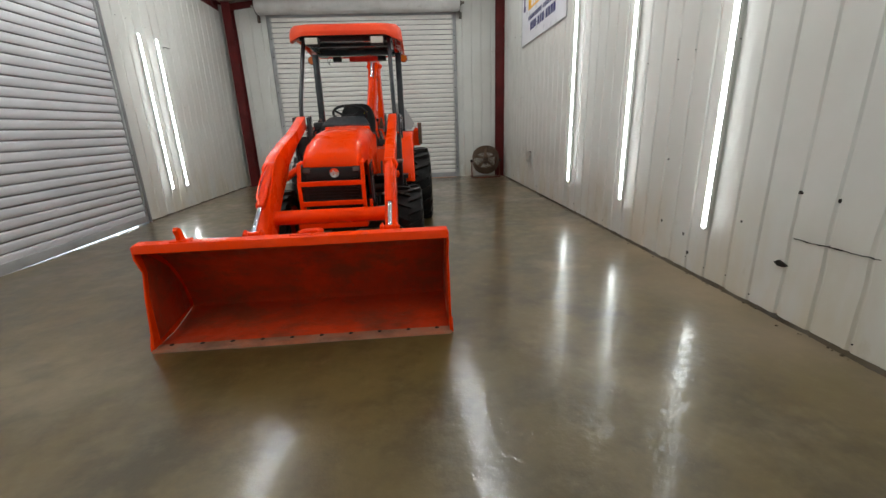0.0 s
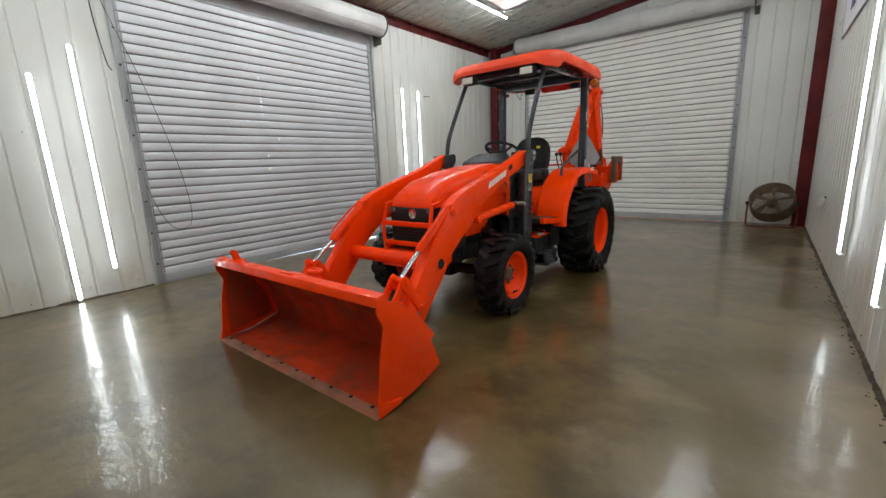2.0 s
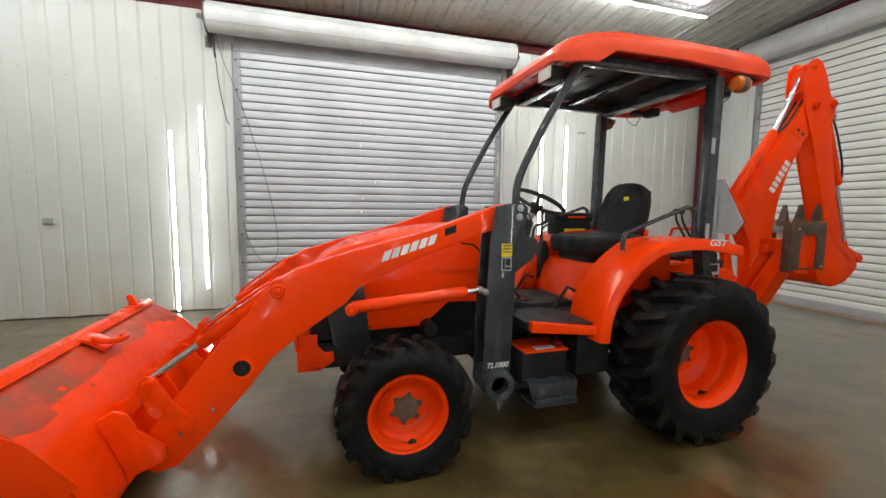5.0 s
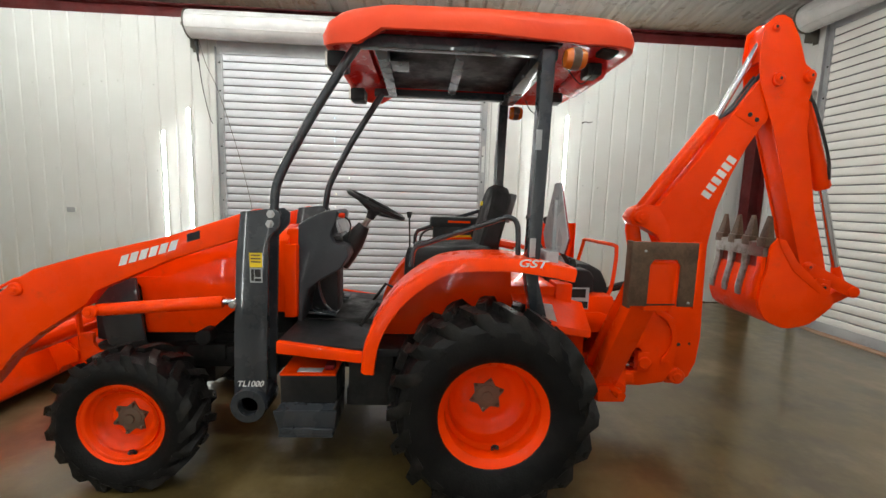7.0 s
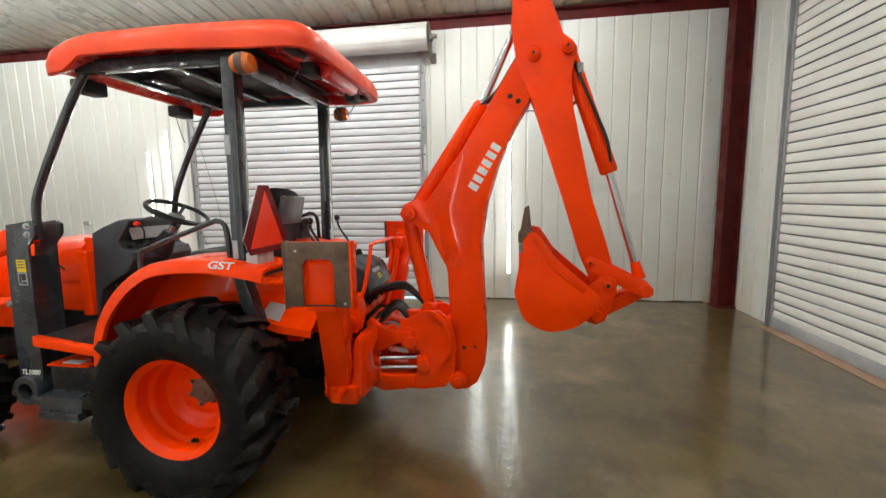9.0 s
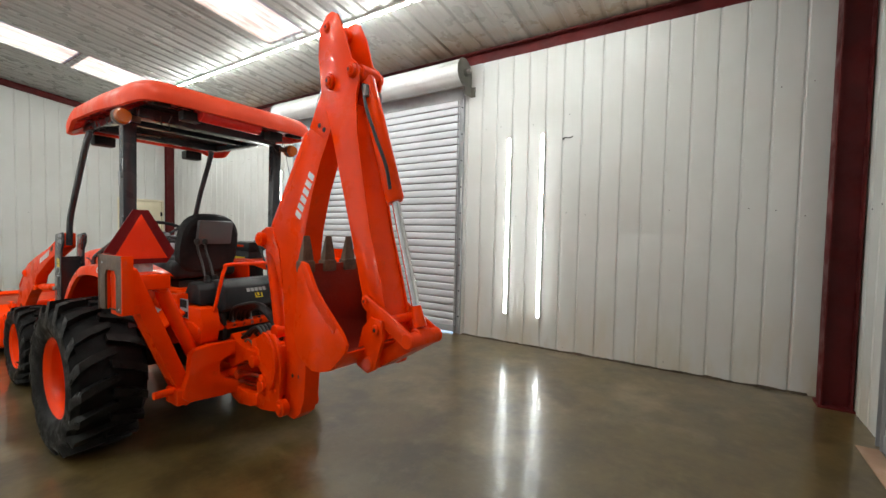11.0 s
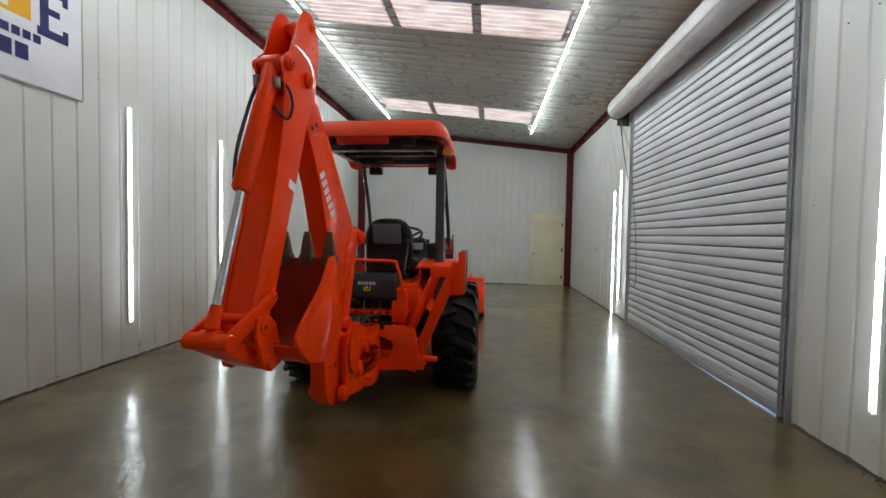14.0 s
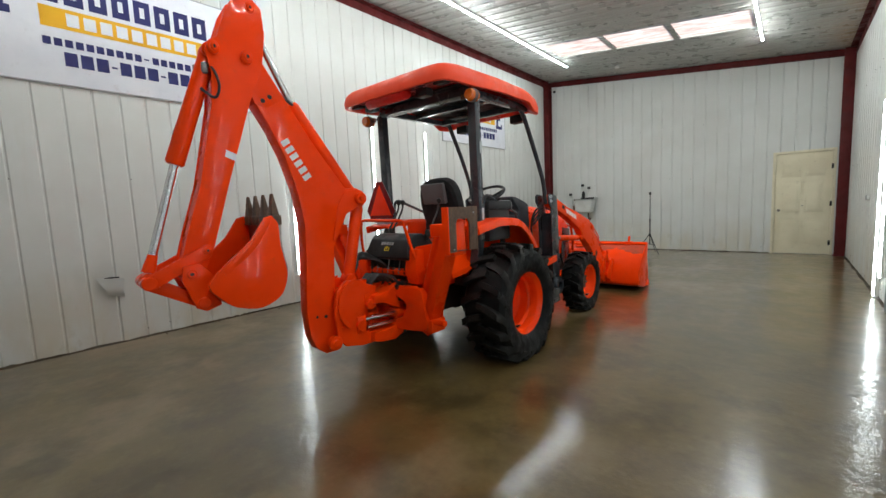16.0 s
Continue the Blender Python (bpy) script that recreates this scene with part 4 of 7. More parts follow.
def both_nose(name, make, mat, label=""):
    return [tpart(name, nose(mirror(make(), s, XC)), mat, label) for s in SIDES]


# chassis, axles and engine
tpart("chassis", join(box(X(-0.19), X(0.19), 3.78, 5.0, 0.40, 0.62, 0.01), box(X(-0.24), X(0.24), 4.9, 6.45, 0.42, 0.74, 0.015), box(X(-0.16), X(0.16), 3.95, 4.85, 0.60, 0.92, 0.02)), CHASSIS, "black cast chassis and engine")
tpart("front_axle", join(tube([(X(-0.49), 4.235, 0.33), (X(0.58), 4.235, 0.33)], 0.05, 12), box(X(-0.12), X(0.12), 4.13, 4.34, 0.26, 0.44, 0.02), lathe([(0, -0.03), (0.11, -0.02), (0.11, 0.03), (0, 0.05)], (X(0.53), 4.235, 0.35), "x", 20), lathe([(0, -0.05), (0.11, -0.03), (0.11, 0.02), (0, 0.03)], (X(-0.44), 4.235, 0.35), "x", 20)), CHASSIS, "black front axle")
tpart("rear_axle", join(tube([(X(-0.52), 6.02, 0.49), (X(0.62), 6.02, 0.50)], 0.075, 14), box(X(-0.2), X(0.2), 5.85, 6.2, 0.38, 0.66, 0.03)), CHASSIS, "black rear axle")
both("side_frame", lambda: plate([(3.80, 0.96), (4.03, 0.99), (4.07, 0.60), (4.0, 0.50), (3.86, 0.60)], X(0.335), X(0.355), 0.004), DARKGREY, "dark grey loader frame plate")
both("frame_rail", lambda: box(X(0.24), X(0.34), 3.76, 5.0, 0.46, 0.585, 0.01), CHASSIS)
tpart("front_weight", join(box(X(-0.30), X(0.30), 3.66, 3.80, 0.43, 0.58, 0.012)), ORANGE, "orange front bumper beam")
both("muffler", lambda: join(pin((X(0.36), 4.42, 0.66), 0.045, 0.05, "x"), box(X(0.31), X(0.36), 4.30, 4.52, 0.50, 0.60, 0.01)), CHASSIS)


both("frame_bracket", lambda: plate([(3.70, 0.66), (3.70, 0.53), (3.745, 0.478), (3.80, 0.462), (3.868, 0.50), (3.862, 0.558), (3.812, 0.556), (3.776, 0.60), (3.776, 0.66)], X(0.325), X(0.350), 0.008), ORANGE, "orange bent bracket under the nose")


def build_hood():
    """The hood: rounded sections drawn along the engine, with crease and a nose that drops."""
    bm = bm_new()
    sections = [(3.735, 0.245, 0.955, 0.968, 0.990), (3.76, 0.262, 0.955, 1.015, 1.042), (3.84, 0.275, 0.960, 1.066, 1.108), (3.98, 0.290, 0.975, 1.116, 1.180), (4.25, 0.305, 0.990, 1.168, 1.246), (4.55, 0.315, 1.000, 1.205, 1.283), (4.87, 0.320, 1.000, 1.235, 1.300)]
    rows = []
    for y, w, zb, zc, zt in sections:
        t = min(1.0, (y - 3.735) / 0.9)
        h = [(w, zb), (w * 0.99, (zb + zc) / 2), (w * (0.97 - 0.06 * t), zc - 0.015), (w * (0.92 - 0.10 * t), zc + 0.014), (w * (0.80 - 0.16 * t), zc + (zt - zc) * 0.72), (w * (0.50 - 0.08 * t), zc + (zt - zc) * 0.94), (0, zt)]
        row = [bm.verts.new((X(a), y, z)) for a, z in h] + [bm.verts.new((X(-a), y, z)) for a, z in h[-2::-1]]
        rows.append(row)
    for a, b in zip(rows, rows[1:]):
        for i in range(len(a) - 1):
            bm.faces.new((a[i], a[i + 1], b[i + 1], b[i]))
    bm.faces.new(rows[0][::-1])
    bm.faces.new(rows[-1])
    bmesh.ops.recalc_face_normals(bm, faces=bm.faces)
    return bm


hood = tpart("hood", nose(build_hood()), ORANGE, "glossy orange rounded hood", None, 28)
tpart("badge_bar", box(X(0.10), X(0.26), 4.80, 4.805, 1.235, 1.26, 0.001), WHITE_INK, "", hood)
both_nose("side_panel", lambda: plate([(3.98, 0.985), (4.86, 1.03), (4.86, 0.79), (4.56, 0.80), (4.40, 0.66), (4.05, 0.655), (4.03, 0.93)], X(0.285), X(0.305), 0.006), ORANGE, "orange engine side panel")
both_nose("nose_cheek", lambda: plate([(3.735, 0.955), (3.99, 0.975), (4.02, 0.70), (3.86, 0.60), (3.745, 0.60)], X(0.235), X(0.268), 0.008), BLACKP, "black plastic nose cheek")
grille = tpart("grille", nose(join(box(X(-0.245), X(0.245), 3.742, 3.80, 0.585, 0.955, 0.012), box(X(-0.242), X(0.242), 3.728, 3.75, 0.855, 0.955, 0.012))), BLACKP, "black plastic front grille")
for i in range(9):
    z = 0.61 + i * 0.026
    tpart("grille_slat", nose(box(X(-0.225), X(0.225), 3.734, 3.744, z, z + 0.012, 0.002)), CHASSIS, "", grille)
tpart("emblem", join(lathe([(0.030, 0), (0.041, -0.004), (0.043, 0.004)], (X(0.045), 3.724, 0.905), "y", 28), box(X(0.030), X(0.039), 3.719, 3.727, 0.883, 0.927, 0.001), turned_box((X(0.053), 3.723, 0.905), (0.034, 0.008, 0.009), Matrix.Rotation(0.7, 3, "Y"), 0.001)), CHROME, "small silver round emblem", grille)


def build_guard():
    """Welded grille guard of flat bars."""
    bms = []
    for s in SIDES:
        bms.append(tube([(X(s * 0.285), 3.665, 0.56), (X(s * 0.285), 3.655, 0.80), (X(s * 0.280), 3.70, 0.985), (X(s * 0.275), 3.80, 1.0)], 0.019, 8, flat=0.7))
    for z in (0.655, 0.825):
        bms.append(box(X(-0.285), X(0.285), 3.645, 3.668, z - 0.021, z + 0.021, 0.006))
    return join(*bms)


tpart("grille_guard", nose(build_guard()), ORANGE, "orange welded grille guard bars")
for s in SIDES:
    hl = tpart("headlight", nose(mirror(box(X(0.185), X(0.262), 3.725, 3.79, 0.905, 0.958, 0.01), s, XC)), BLACKP)
    tpart("lens", nose(mirror(box(X(0.192), X(0.258), 3.716, 3.730, 0.912, 0.952, 0.008), s, XC)), SMOKED, "smoked headlight lens", hl)

# operator station
tpart("firewall", join(box(X(-0.27), X(0.325), 4.85, 4.925, 0.76, 1.20, 0.014), box(X(-0.22), X(0.27), 4.85, 4.925, 1.15, 1.29, 0.02)), ORANGE, "orange cowl panel behind the hood")


DASH = [(4.917, 0.70), (4.917, 1.315), (4.98, 1.355), (5.06, 1.395), (5.12, 1.405), (5.14, 1.385), (5.105, 1.255), (5.13, 1.205), (5.20, 1.185), (5.215, 1.13), (5.17, 1.05), (5.06, 0.985), (4.985, 0.93), (4.955, 0.80), (4.945, 0.70)]


def build_dash():
    """A moulded cowl: one side profile, drawn in towards the top and the front."""
    bm = plate(DASH, X(-0.30), X(0.30), 0.028, 3, 20)
    for v in bm.verts:
        k = 1.0 - 0.16 * max(0.0, (v.co.z - 1.1) / 0.3) - 0.16 * max(0.0, (v.co.z - 1.30) / 0.1) - 0.10 * max(0.0, (v.co.y - 5.0) / 0.2)
        v.co.x = XC + (v.co.x - XC) * k
    return bm


dash = tpart("dashboard", build_dash(), COWL, "dark grey moulded dashboard cowl", None, 50)
tpart("gauge_panel", turned_box((XC, 5.128, 1.315), (0.36, 0.014, 0.115), Matrix.Rotation(0.26, 3, "X"), 0.006), GREYP, "grey gauge panel", dash)
tpart("key_switch", pin((X(0.19), 5.135, 1.225), 0.016, 0.03, "y"), HOSE, "black key switch", dash)
tpart("pedestal", join(box(X(-0.10), X(0.10), 4.95, 5.12, 0.72, 1.02, 0.02)), BLACKP, "black steering pedestal")
tpart("column_shroud", tube(smooth_path([(XC, 5.10, 1.06), (XC, 5.16, 1.14), (XC, 5.22, 1.22), (XC, 5.27, 1.30)], 4), [0.085, 0.085, 0.084, 0.083, 0.08, 0.078, 0.075, 0.07, 0.064, 0.058, 0.052, 0.046, 0.04], 12), BLACKP, "black column shroud")
tpart("steering_shaft", tube([(XC, 5.26, 1.28), (XC, 5.325, 1.385)], 0.02, 10), STEEL)
throttle = tpart("throttle_lever", tube(smooth_path([(X(0.15), 5.19, 1.22), (X(0.15), 5.208, 1.30), (X(0.15), 5.195, 1.34), (X(0.15), 5.165, 1.362)], 4), 0.006, 8), HOSE)
tpart("knob", lathe([(0, -0.02), (0.012, -0.018), (0.017, 0.0), (0.014, 0.018), (0, 0.022)], (X(0.15), 5.153, 1.369), "y", 14), SIGN_RED, "red knob", throttle)
tilt = Matrix.Translation((XC, 5.35, 1.437)) @ Matrix.Rotation(radians(-26), 4, "X")
sw = tube([tilt @ Vector((0.195 * math.cos(2 * math.pi * k / 36), 0.195 * math.sin(2 * math.pi * k / 36), 0)) for k in range(36)], 0.0155, 8, True)
steer = tpart("steering_wheel", sw, BLACKP, "black steering wheel")
for a in (90, 210, 330):
    q = radians(a)
    tpart("spoke", tube([tilt @ Vector((0.04 * math.cos(q), 0.04 * math.sin(q), -0.045)), tilt @ Vector((0.19 * math.cos(q), 0.19 * math.sin(q), -0.003))], 0.013, 8), BLACKP, "", steer)
hubm = lathe([(0, -0.10), (0.025, -0.10), (0.035, -0.06), (0.052, -0.045), (0.052, -0.025), (0, -0.018)], (0, 0, 0), "z", 20)
hubm.transform(tilt)
tpart("hub", hubm, BLACKP, "", steer)


def build_platform():
    top = plate([(4.92, 0.735), (5.40, 0.700), (5.62, 0.700), (5.62, 0.66), (5.40, 0.66), (4.92, 0.69)], X(-0.56), X(0.66), 0.004)
    return top


tpart("floor_mat", build_platform(), BLACKP, "black rubber floor mat")
both("platform_edge", lambda: plate([(4.93, 0.748), (5.36, 0.690), (5.42, 0.690), (5.42, 0.635), (5.34, 0.638), (4.93, 0.685)], X(0.66), X(0.70), 0.008), ORANGE, "orange platform edge")
both("battery_box", lambda: join(box(X(0.38), X(0.62), 4.92, 5.22, 0.34, 0.540, 0.012), box(X(0.40), X(0.63), 5.28, 5.52, 0.37, 0.655, 0.02)), CHASSIS, "black battery box and tank")
both("box_lid", lambda: box(X(0.40), X(0.640), 4.925, 5.215, 0.541, 0.554, 0.004), ORANGE, "orange lid strap")
both("battery_label", lambda: box(X(0.57), X(0.62), 5.01, 5.14, 0.554, 0.558, 0.001), BANNER, "pale label on the battery")
both("battery_terminal", lambda: join(box(X(0.54), X(0.60), 5.15, 5.20, 0.554, 0.585, 0.008), tube([(X(0.57), 5.17, 0.57), (X(0.52), 5.20, 0.60), (X(0.42), 5.20, 0.62)], 0.008, 7)), SIGN_EDGE, "red battery terminal cover")
for s in SIDES:
    step = tpart("step", mirror(box(X(0.46), X(0.70), 4.925, 5.215, 0.365, 0.385, 0.005), s), DARKGREY, "scuffed dark steel boarding step")
    tpart("riser", mirror(plate([(4.915, 0.385), (5.235, 0.385), (5.222, 0.270), (4.945, 0.270)], X(0.700), X(0.716), 0.004), s), DARKGREY, "", step)
    tpart("lower_tread", mirror(box(X(0.50), X(0.735), 4.945, 5.222, 0.254, 0.270, 0.004), s), DARKGREY, "", step)
    tpart("tread_lip", mirror(box(X(0.718), X(0.735), 4.95, 5.218, 0.270, 0.300, 0.003), s), DARKGREY, "", step)
    tpart("side_plate", mirror(box(X(0.46), X(0.70), 5.216, 5.23, 0.27, 0.40, 0.004), s), CHASSIS, "", step)
both("step_brace", lambda: box(X(0.38), X(0.56), 5.26, 5.50, 0.34, 0.44, 0.008), CHASSIS)
for x in (0.22, -0.22):
    pedal = tpart("pedal", tube(smooth_path([(X(x), 5.02, 1.0), (X(x), 5.035, 0.90), (X(x), 5.06, 0.83), (X(x), 5.10, 0.778)], 4), 0.016, 8, flat=0.6), DARKGREY, "bent dark grey pedal arm")
    tpart("pad", turned_box((X(x), 5.06, 0.772), (0.10, 0.17, 0.016), Matrix.Rotation(-0.08, 3, "X"), 0.006), DARKGREY, "ribbed pad", pedal)
both("foot_lever", lambda: tube([(X(0.33), 5.30, 0.72), (X(0.33), 5.40, 0.86), (X(0.33), 5.46, 0.83)], 0.011, 8), CHASSIS)


def build_fender():
    """Curved fender: a top skin with a rolled outer lip and an inner wall."""
    prof = smooth_path([(0, 5.355, 0.60), (0, 5.372, 0.74), (0, 5.43, 0.885), (0, 5.53, 1.02), (0, 5.665, 1.13), (0, 5.81, 1.192), (0, 6.08, 1.21), (0, 6.30, 1.185), (0, 6.44, 1.160)], 4)
    cross = [(0.40, -0.03), (0.42, 0.0), (0.70, 0.0), (0.728, -0.006), (0.742, -0.024), (0.742, -0.070), (0.722, -0.074), (0.722, -0.028), (0.69, -0.018), (0.42, -0.018)]
    bm = bm_new()
    rows = []
    n = len(prof)
    for i, p in enumerate(prof):
        d = (prof[min(i + 1, n - 1)] - prof[max(i - 1, 0)]).normalized()
        out = Vector((0, -d.z, d.y))
        rows.append([bm.verts.new((X(s), p.y + out.y * o, p.z + out.z * o)) for s, o in cross])
    m = len(cross)
    for a, b in zip(rows, rows[1:]):
        for k in range(m):
            bm.faces.new((a[k], a[(k + 1) % m], b[(k + 1) % m], b[k]))
    bm.faces.new(rows[0])
    bm.faces.new(rows[-1][::-1])
    bmesh.ops.recalc_face_normals(bm, faces=bm.faces)
    wall = plate([(5.40, 0.66), (5.43, 0.84), (5.53, 0.99), (5.665, 1.10), (5.81, 1.17), (6.08, 1.19), (6.17, 1.185), (6.19, 0.80), (6.19, 0.66)], X(0.395), X(0.412), 0.003)
    return join(bm, wall)


for s in SIDES:
    fen = tpart("fender", mirror(build_fender(), s), ORANGE, "orange curved rear fender", None, 40)
    if s > 0:
        m = Matrix.Translation((X(0.7435), 6.203, 1.180)) @ Matrix(((0, 0, 1, 0), (1, 0, 0, 0), (0, 1, 0, 0), (0, 0, 0, 1))) @ Matrix.Rotation(-0.05, 4, "Z") @ Matrix.Scale(1.45, 4, (1, 0, 0))
        lettering("GST", 0.055, m, WHITE_INK, fen, "lettering", "white slanted letters")
    rail = smooth_path([(X(0.60), 5.60, 1.13), (X(0.60), 5.615, 1.225), (X(0.60), 5.70, 1.265), (X(0.60), 6.04, 1.385), (X(0.60), 6.11, 1.402), (X(0.60), 6.155, 1.36), (X(0.60), 6.165, 1.20)], 5)
    tpart("handrail", mirror(tube(rail, 0.0145, 8), s), DARKGREY, "dark grey bent handrail")

boot = tpart("lever_boot", plate([(5.525, 0.70), (5.535, 1.06), (5.555, 1.13), (5.585, 1.13), (5.615, 1.05), (5.635, 0.70)], X(-0.34), X(-0.26), 0.012), BLACKP, "black lever housing beside the seat")
tpart("lever", join(tube([(X(-0.30), 5.568, 1.12), (X(-0.30), 5.560, 1.36)], 0.006, 8), lathe([(0, 0), (0.012, 0.0), (0.022, 0.035), (0.02, 0.045), (0, 0.048)], (X(-0.30), 5.560, 1.345), "z", 14)), HOSE, "", boot)
cb = tpart("control_box", join(box(X(-0.52), X(-0.37), 5.74, 6.09, 1.00, 1.285, 0.02), box(X(-0.535), X(-0.36), 5.715, 6.105, 1.275, 1.36, 0.025)), BLACKP, "black loader control box beside the seat")
tpart("stripe", box(X(-0.362), X(-0.358), 5.85, 6.02, 1.314, 1.330, 0.001), ORANGE, "orange stripe", cb)
tpart("label", box(X(-0.372), X(-0.368), 5.82, 6.03, 1.19, 1.222, 0.001), DECAL_Y, "yellow label", cb)
tpart("grab_bar", tube(smooth_path([(X(-0.45), 5.65, 1.02), (X(-0.45), 5.645, 1.19), (X(-0.45), 5.70, 1.25), (X(-0.45), 5.76, 1.26)], 4), 0.009, 8), HOSE, "", cb)


def rounded_cushion(x0, x1, y0, y1, z0, z1, lean, r=0.05):
    bm = box(x0, x1, y0, y1, z0, z1, r, 4)
    c = Vector(((x0 + x1) / 2, (y0 + y1) / 2, z0))
    bm.transform(Matrix.Translation(c) @ Matrix.Rotation(lean, 4, "X") @ Matrix.Translation(-c))
    return bm


seat = tpart("seat", rounded_cushion(X(-0.25), X(0.25), 5.60, 6.10, 1.06, 1.20, 0.05), VINYL, "black vinyl operator seat")


def build_back():
    """Seat back: a cushion with round shoulders."""
    bm = bm_new()
    rows = []
    for dy, grow in ((0.0, 0.90), (0.02, 0.985), (0.06, 1.0), (0.10, 0.97), (0.12, 0.86)):
        row = []
        for k in range(28):
            a = 2 * math.pi * k / 28
            c, q = math.cos(a), math.sin(a)
            wx = 0.235 * (1.0 if q < 0 else 1 - 0.12 * q)
            row.append(bm.verts.new((X(wx * grow * math.copysign(abs(c) ** 0.6, c)), dy, 0.245 * grow * math.copysign(abs(q) ** 0.6, q))))
        rows.append(row)
    for a, b in zip(rows, rows[1:]):
        for i in range(28):
            bm.faces.new((a[i], a[(i + 1) % 28], b[(i + 1) % 28], b[i]))
    bm.faces.new(rows[0])
    bm.faces.new(rows[-1][::-1])
    bmesh.ops.recalc_face_normals(bm, faces=bm.faces)
    bm.transform(Matrix.Translation((0, 6.05, 1.365)) @ Matrix.Rotation(radians(-13), 4, "X"))
    return bm


tpart("backrest", build_back(), VINYL, "black vinyl backrest", seat)
tpart("mark", turned_box((X(0.12), 6.028, 1.47), (0.045, 0.012, 0.03), Matrix.Rotation(radians(-13), 3, "X"), 0.004), DECAL_Y, "small yellow mark", seat)
tpart("document_box", turned_box((XC, 6.215, 1.445), (0.27, 0.045, 0.19), Matrix.Rotation(radians(-13), 3, "X"), 0.015), POUCH, "dark grey plastic document pouch", seat)
tpart("seat_base", join(box(X(-0.20), X(0.20), 5.66, 6.05, 0.86, 1.06, 0.03), box(X(-0.24), X(0.24), 5.58, 6.30, 0.74, 0.88, 0.02)), CHASSIS, "black seat suspension", seat)
tpart("seat_deck", plate([(5.50, 0.70), (5.56, 0.93), (5.62, 1.0), (6.45, 1.0), (6.50, 0.80), (6.45, 0.66), (5.52, 0.66)], X(-0.325), X(0.41), 0.012), ORANGE, "orange seat deck between the fenders")

# roll-over frame and canopy
for s in SIDES:
    lag = 0.0 if s > 0 else 0.035   # the far post stands a little further back
    front = smooth_path([(X(0.555), 4.885 + lag * 0.5, 1.30), (X(0.550), 4.886 + lag, 1.47), (X(0.545), 4.922 + lag, 1.60), (X(0.535), 5.065 + lag, 1.872), (X(0.53), 5.222 + lag, 2.128), (X(0.52), 5.305 + lag, 2.255)], 5)
    tpart("front_post", mirror(tube(front, 0.0235, 12), s), DARKGREY, "dark grey bent front canopy post")
    tpart("rear_post", mirror(join(plate([(6.27, 0.80), (6.35, 0.80), (6.272, 1.08), (6.285, 1.66), (6.295, 2.24), (6.225, 2.24), (6.215, 1.66), (6.202, 1.10), (6.225, 0.97)], X(0.56), X(0.64), 0.008), box(X(0.40), X(0.60), 6.22, 6.36, 0.64, 0.72, 0.01)), s), DARKGREY, "dark grey rollover post")
    for z in (1.75, 1.20):
        tpart("reflector", mirror(box(X(0.64), X(0.643), 6.215, 6.245, z, z + 0.10, 0.0005), s), GALV)
tpart("roof_frame", join(box(X(-0.475), X(0.56), 6.23, 6.33, 2.215, 2.285, 0.008), box(X(-0.47), X(0.556), 5.385, 5.45, 2.235, 2.29, 0.006), box(X(-0.475), X(-0.42), 5.28, 6.28, 2.235, 2.288, 0.004), box(X(0.505), X(0.56), 5.28, 6.28, 2.235, 2.288, 0.004), box(X(-0.43), X(0.51), 5.815, 5.875, 2.252, 2.292, 0.004)), DARKGREY, "dark grey roof frame")
tpart("frame_gusset", plate([(5.45, 2.262), (5.545, 2.262), (5.555, 2.258), (5.545, 2.254), (5.45, 2.254)], X(0.10), X(0.30), 0.002), DARKGREY, "dark grey bracket plate under the roof")


def ring_at(y0, y1, w0, w1, z, power=0.24, n=72):
    """A rounded rectangle; w0 is the half width at the front, w1 at the rear."""
    out = []
    ym, h = (y0 + y1) / 2, (y1 - y0) / 2
    for k in range(n):
        a = 2 * math.pi * k / n
        c, q = math.cos(a), math.sin(a)
        y = ym + h * math.copysign(abs(q) ** power, q)
        w = w0 + (w1 - w0) * (y - y0) / (y1 - y0)
        out.append((X(0.043 + (w - 0.006) * math.copysign(abs(c) ** power, c)), y, z))
    return out


def rim_drop(x, y):
    """How far the rim hangs down: deep at the front corners, shallow over the middle, stepped down again at the rear."""
    front = min(1.0, max(0.0, (5.41 - y) / 0.07))
    rear = min(1.0, max(0.0, (y - 6.12) / 0.08))
    side = min(1.0, max(0.0, (abs(x - XM) - 0.46) / 0.10))
    return 0.014 + 0.072 * front * (0.42 + 0.58 * side) + 0.030 * rear


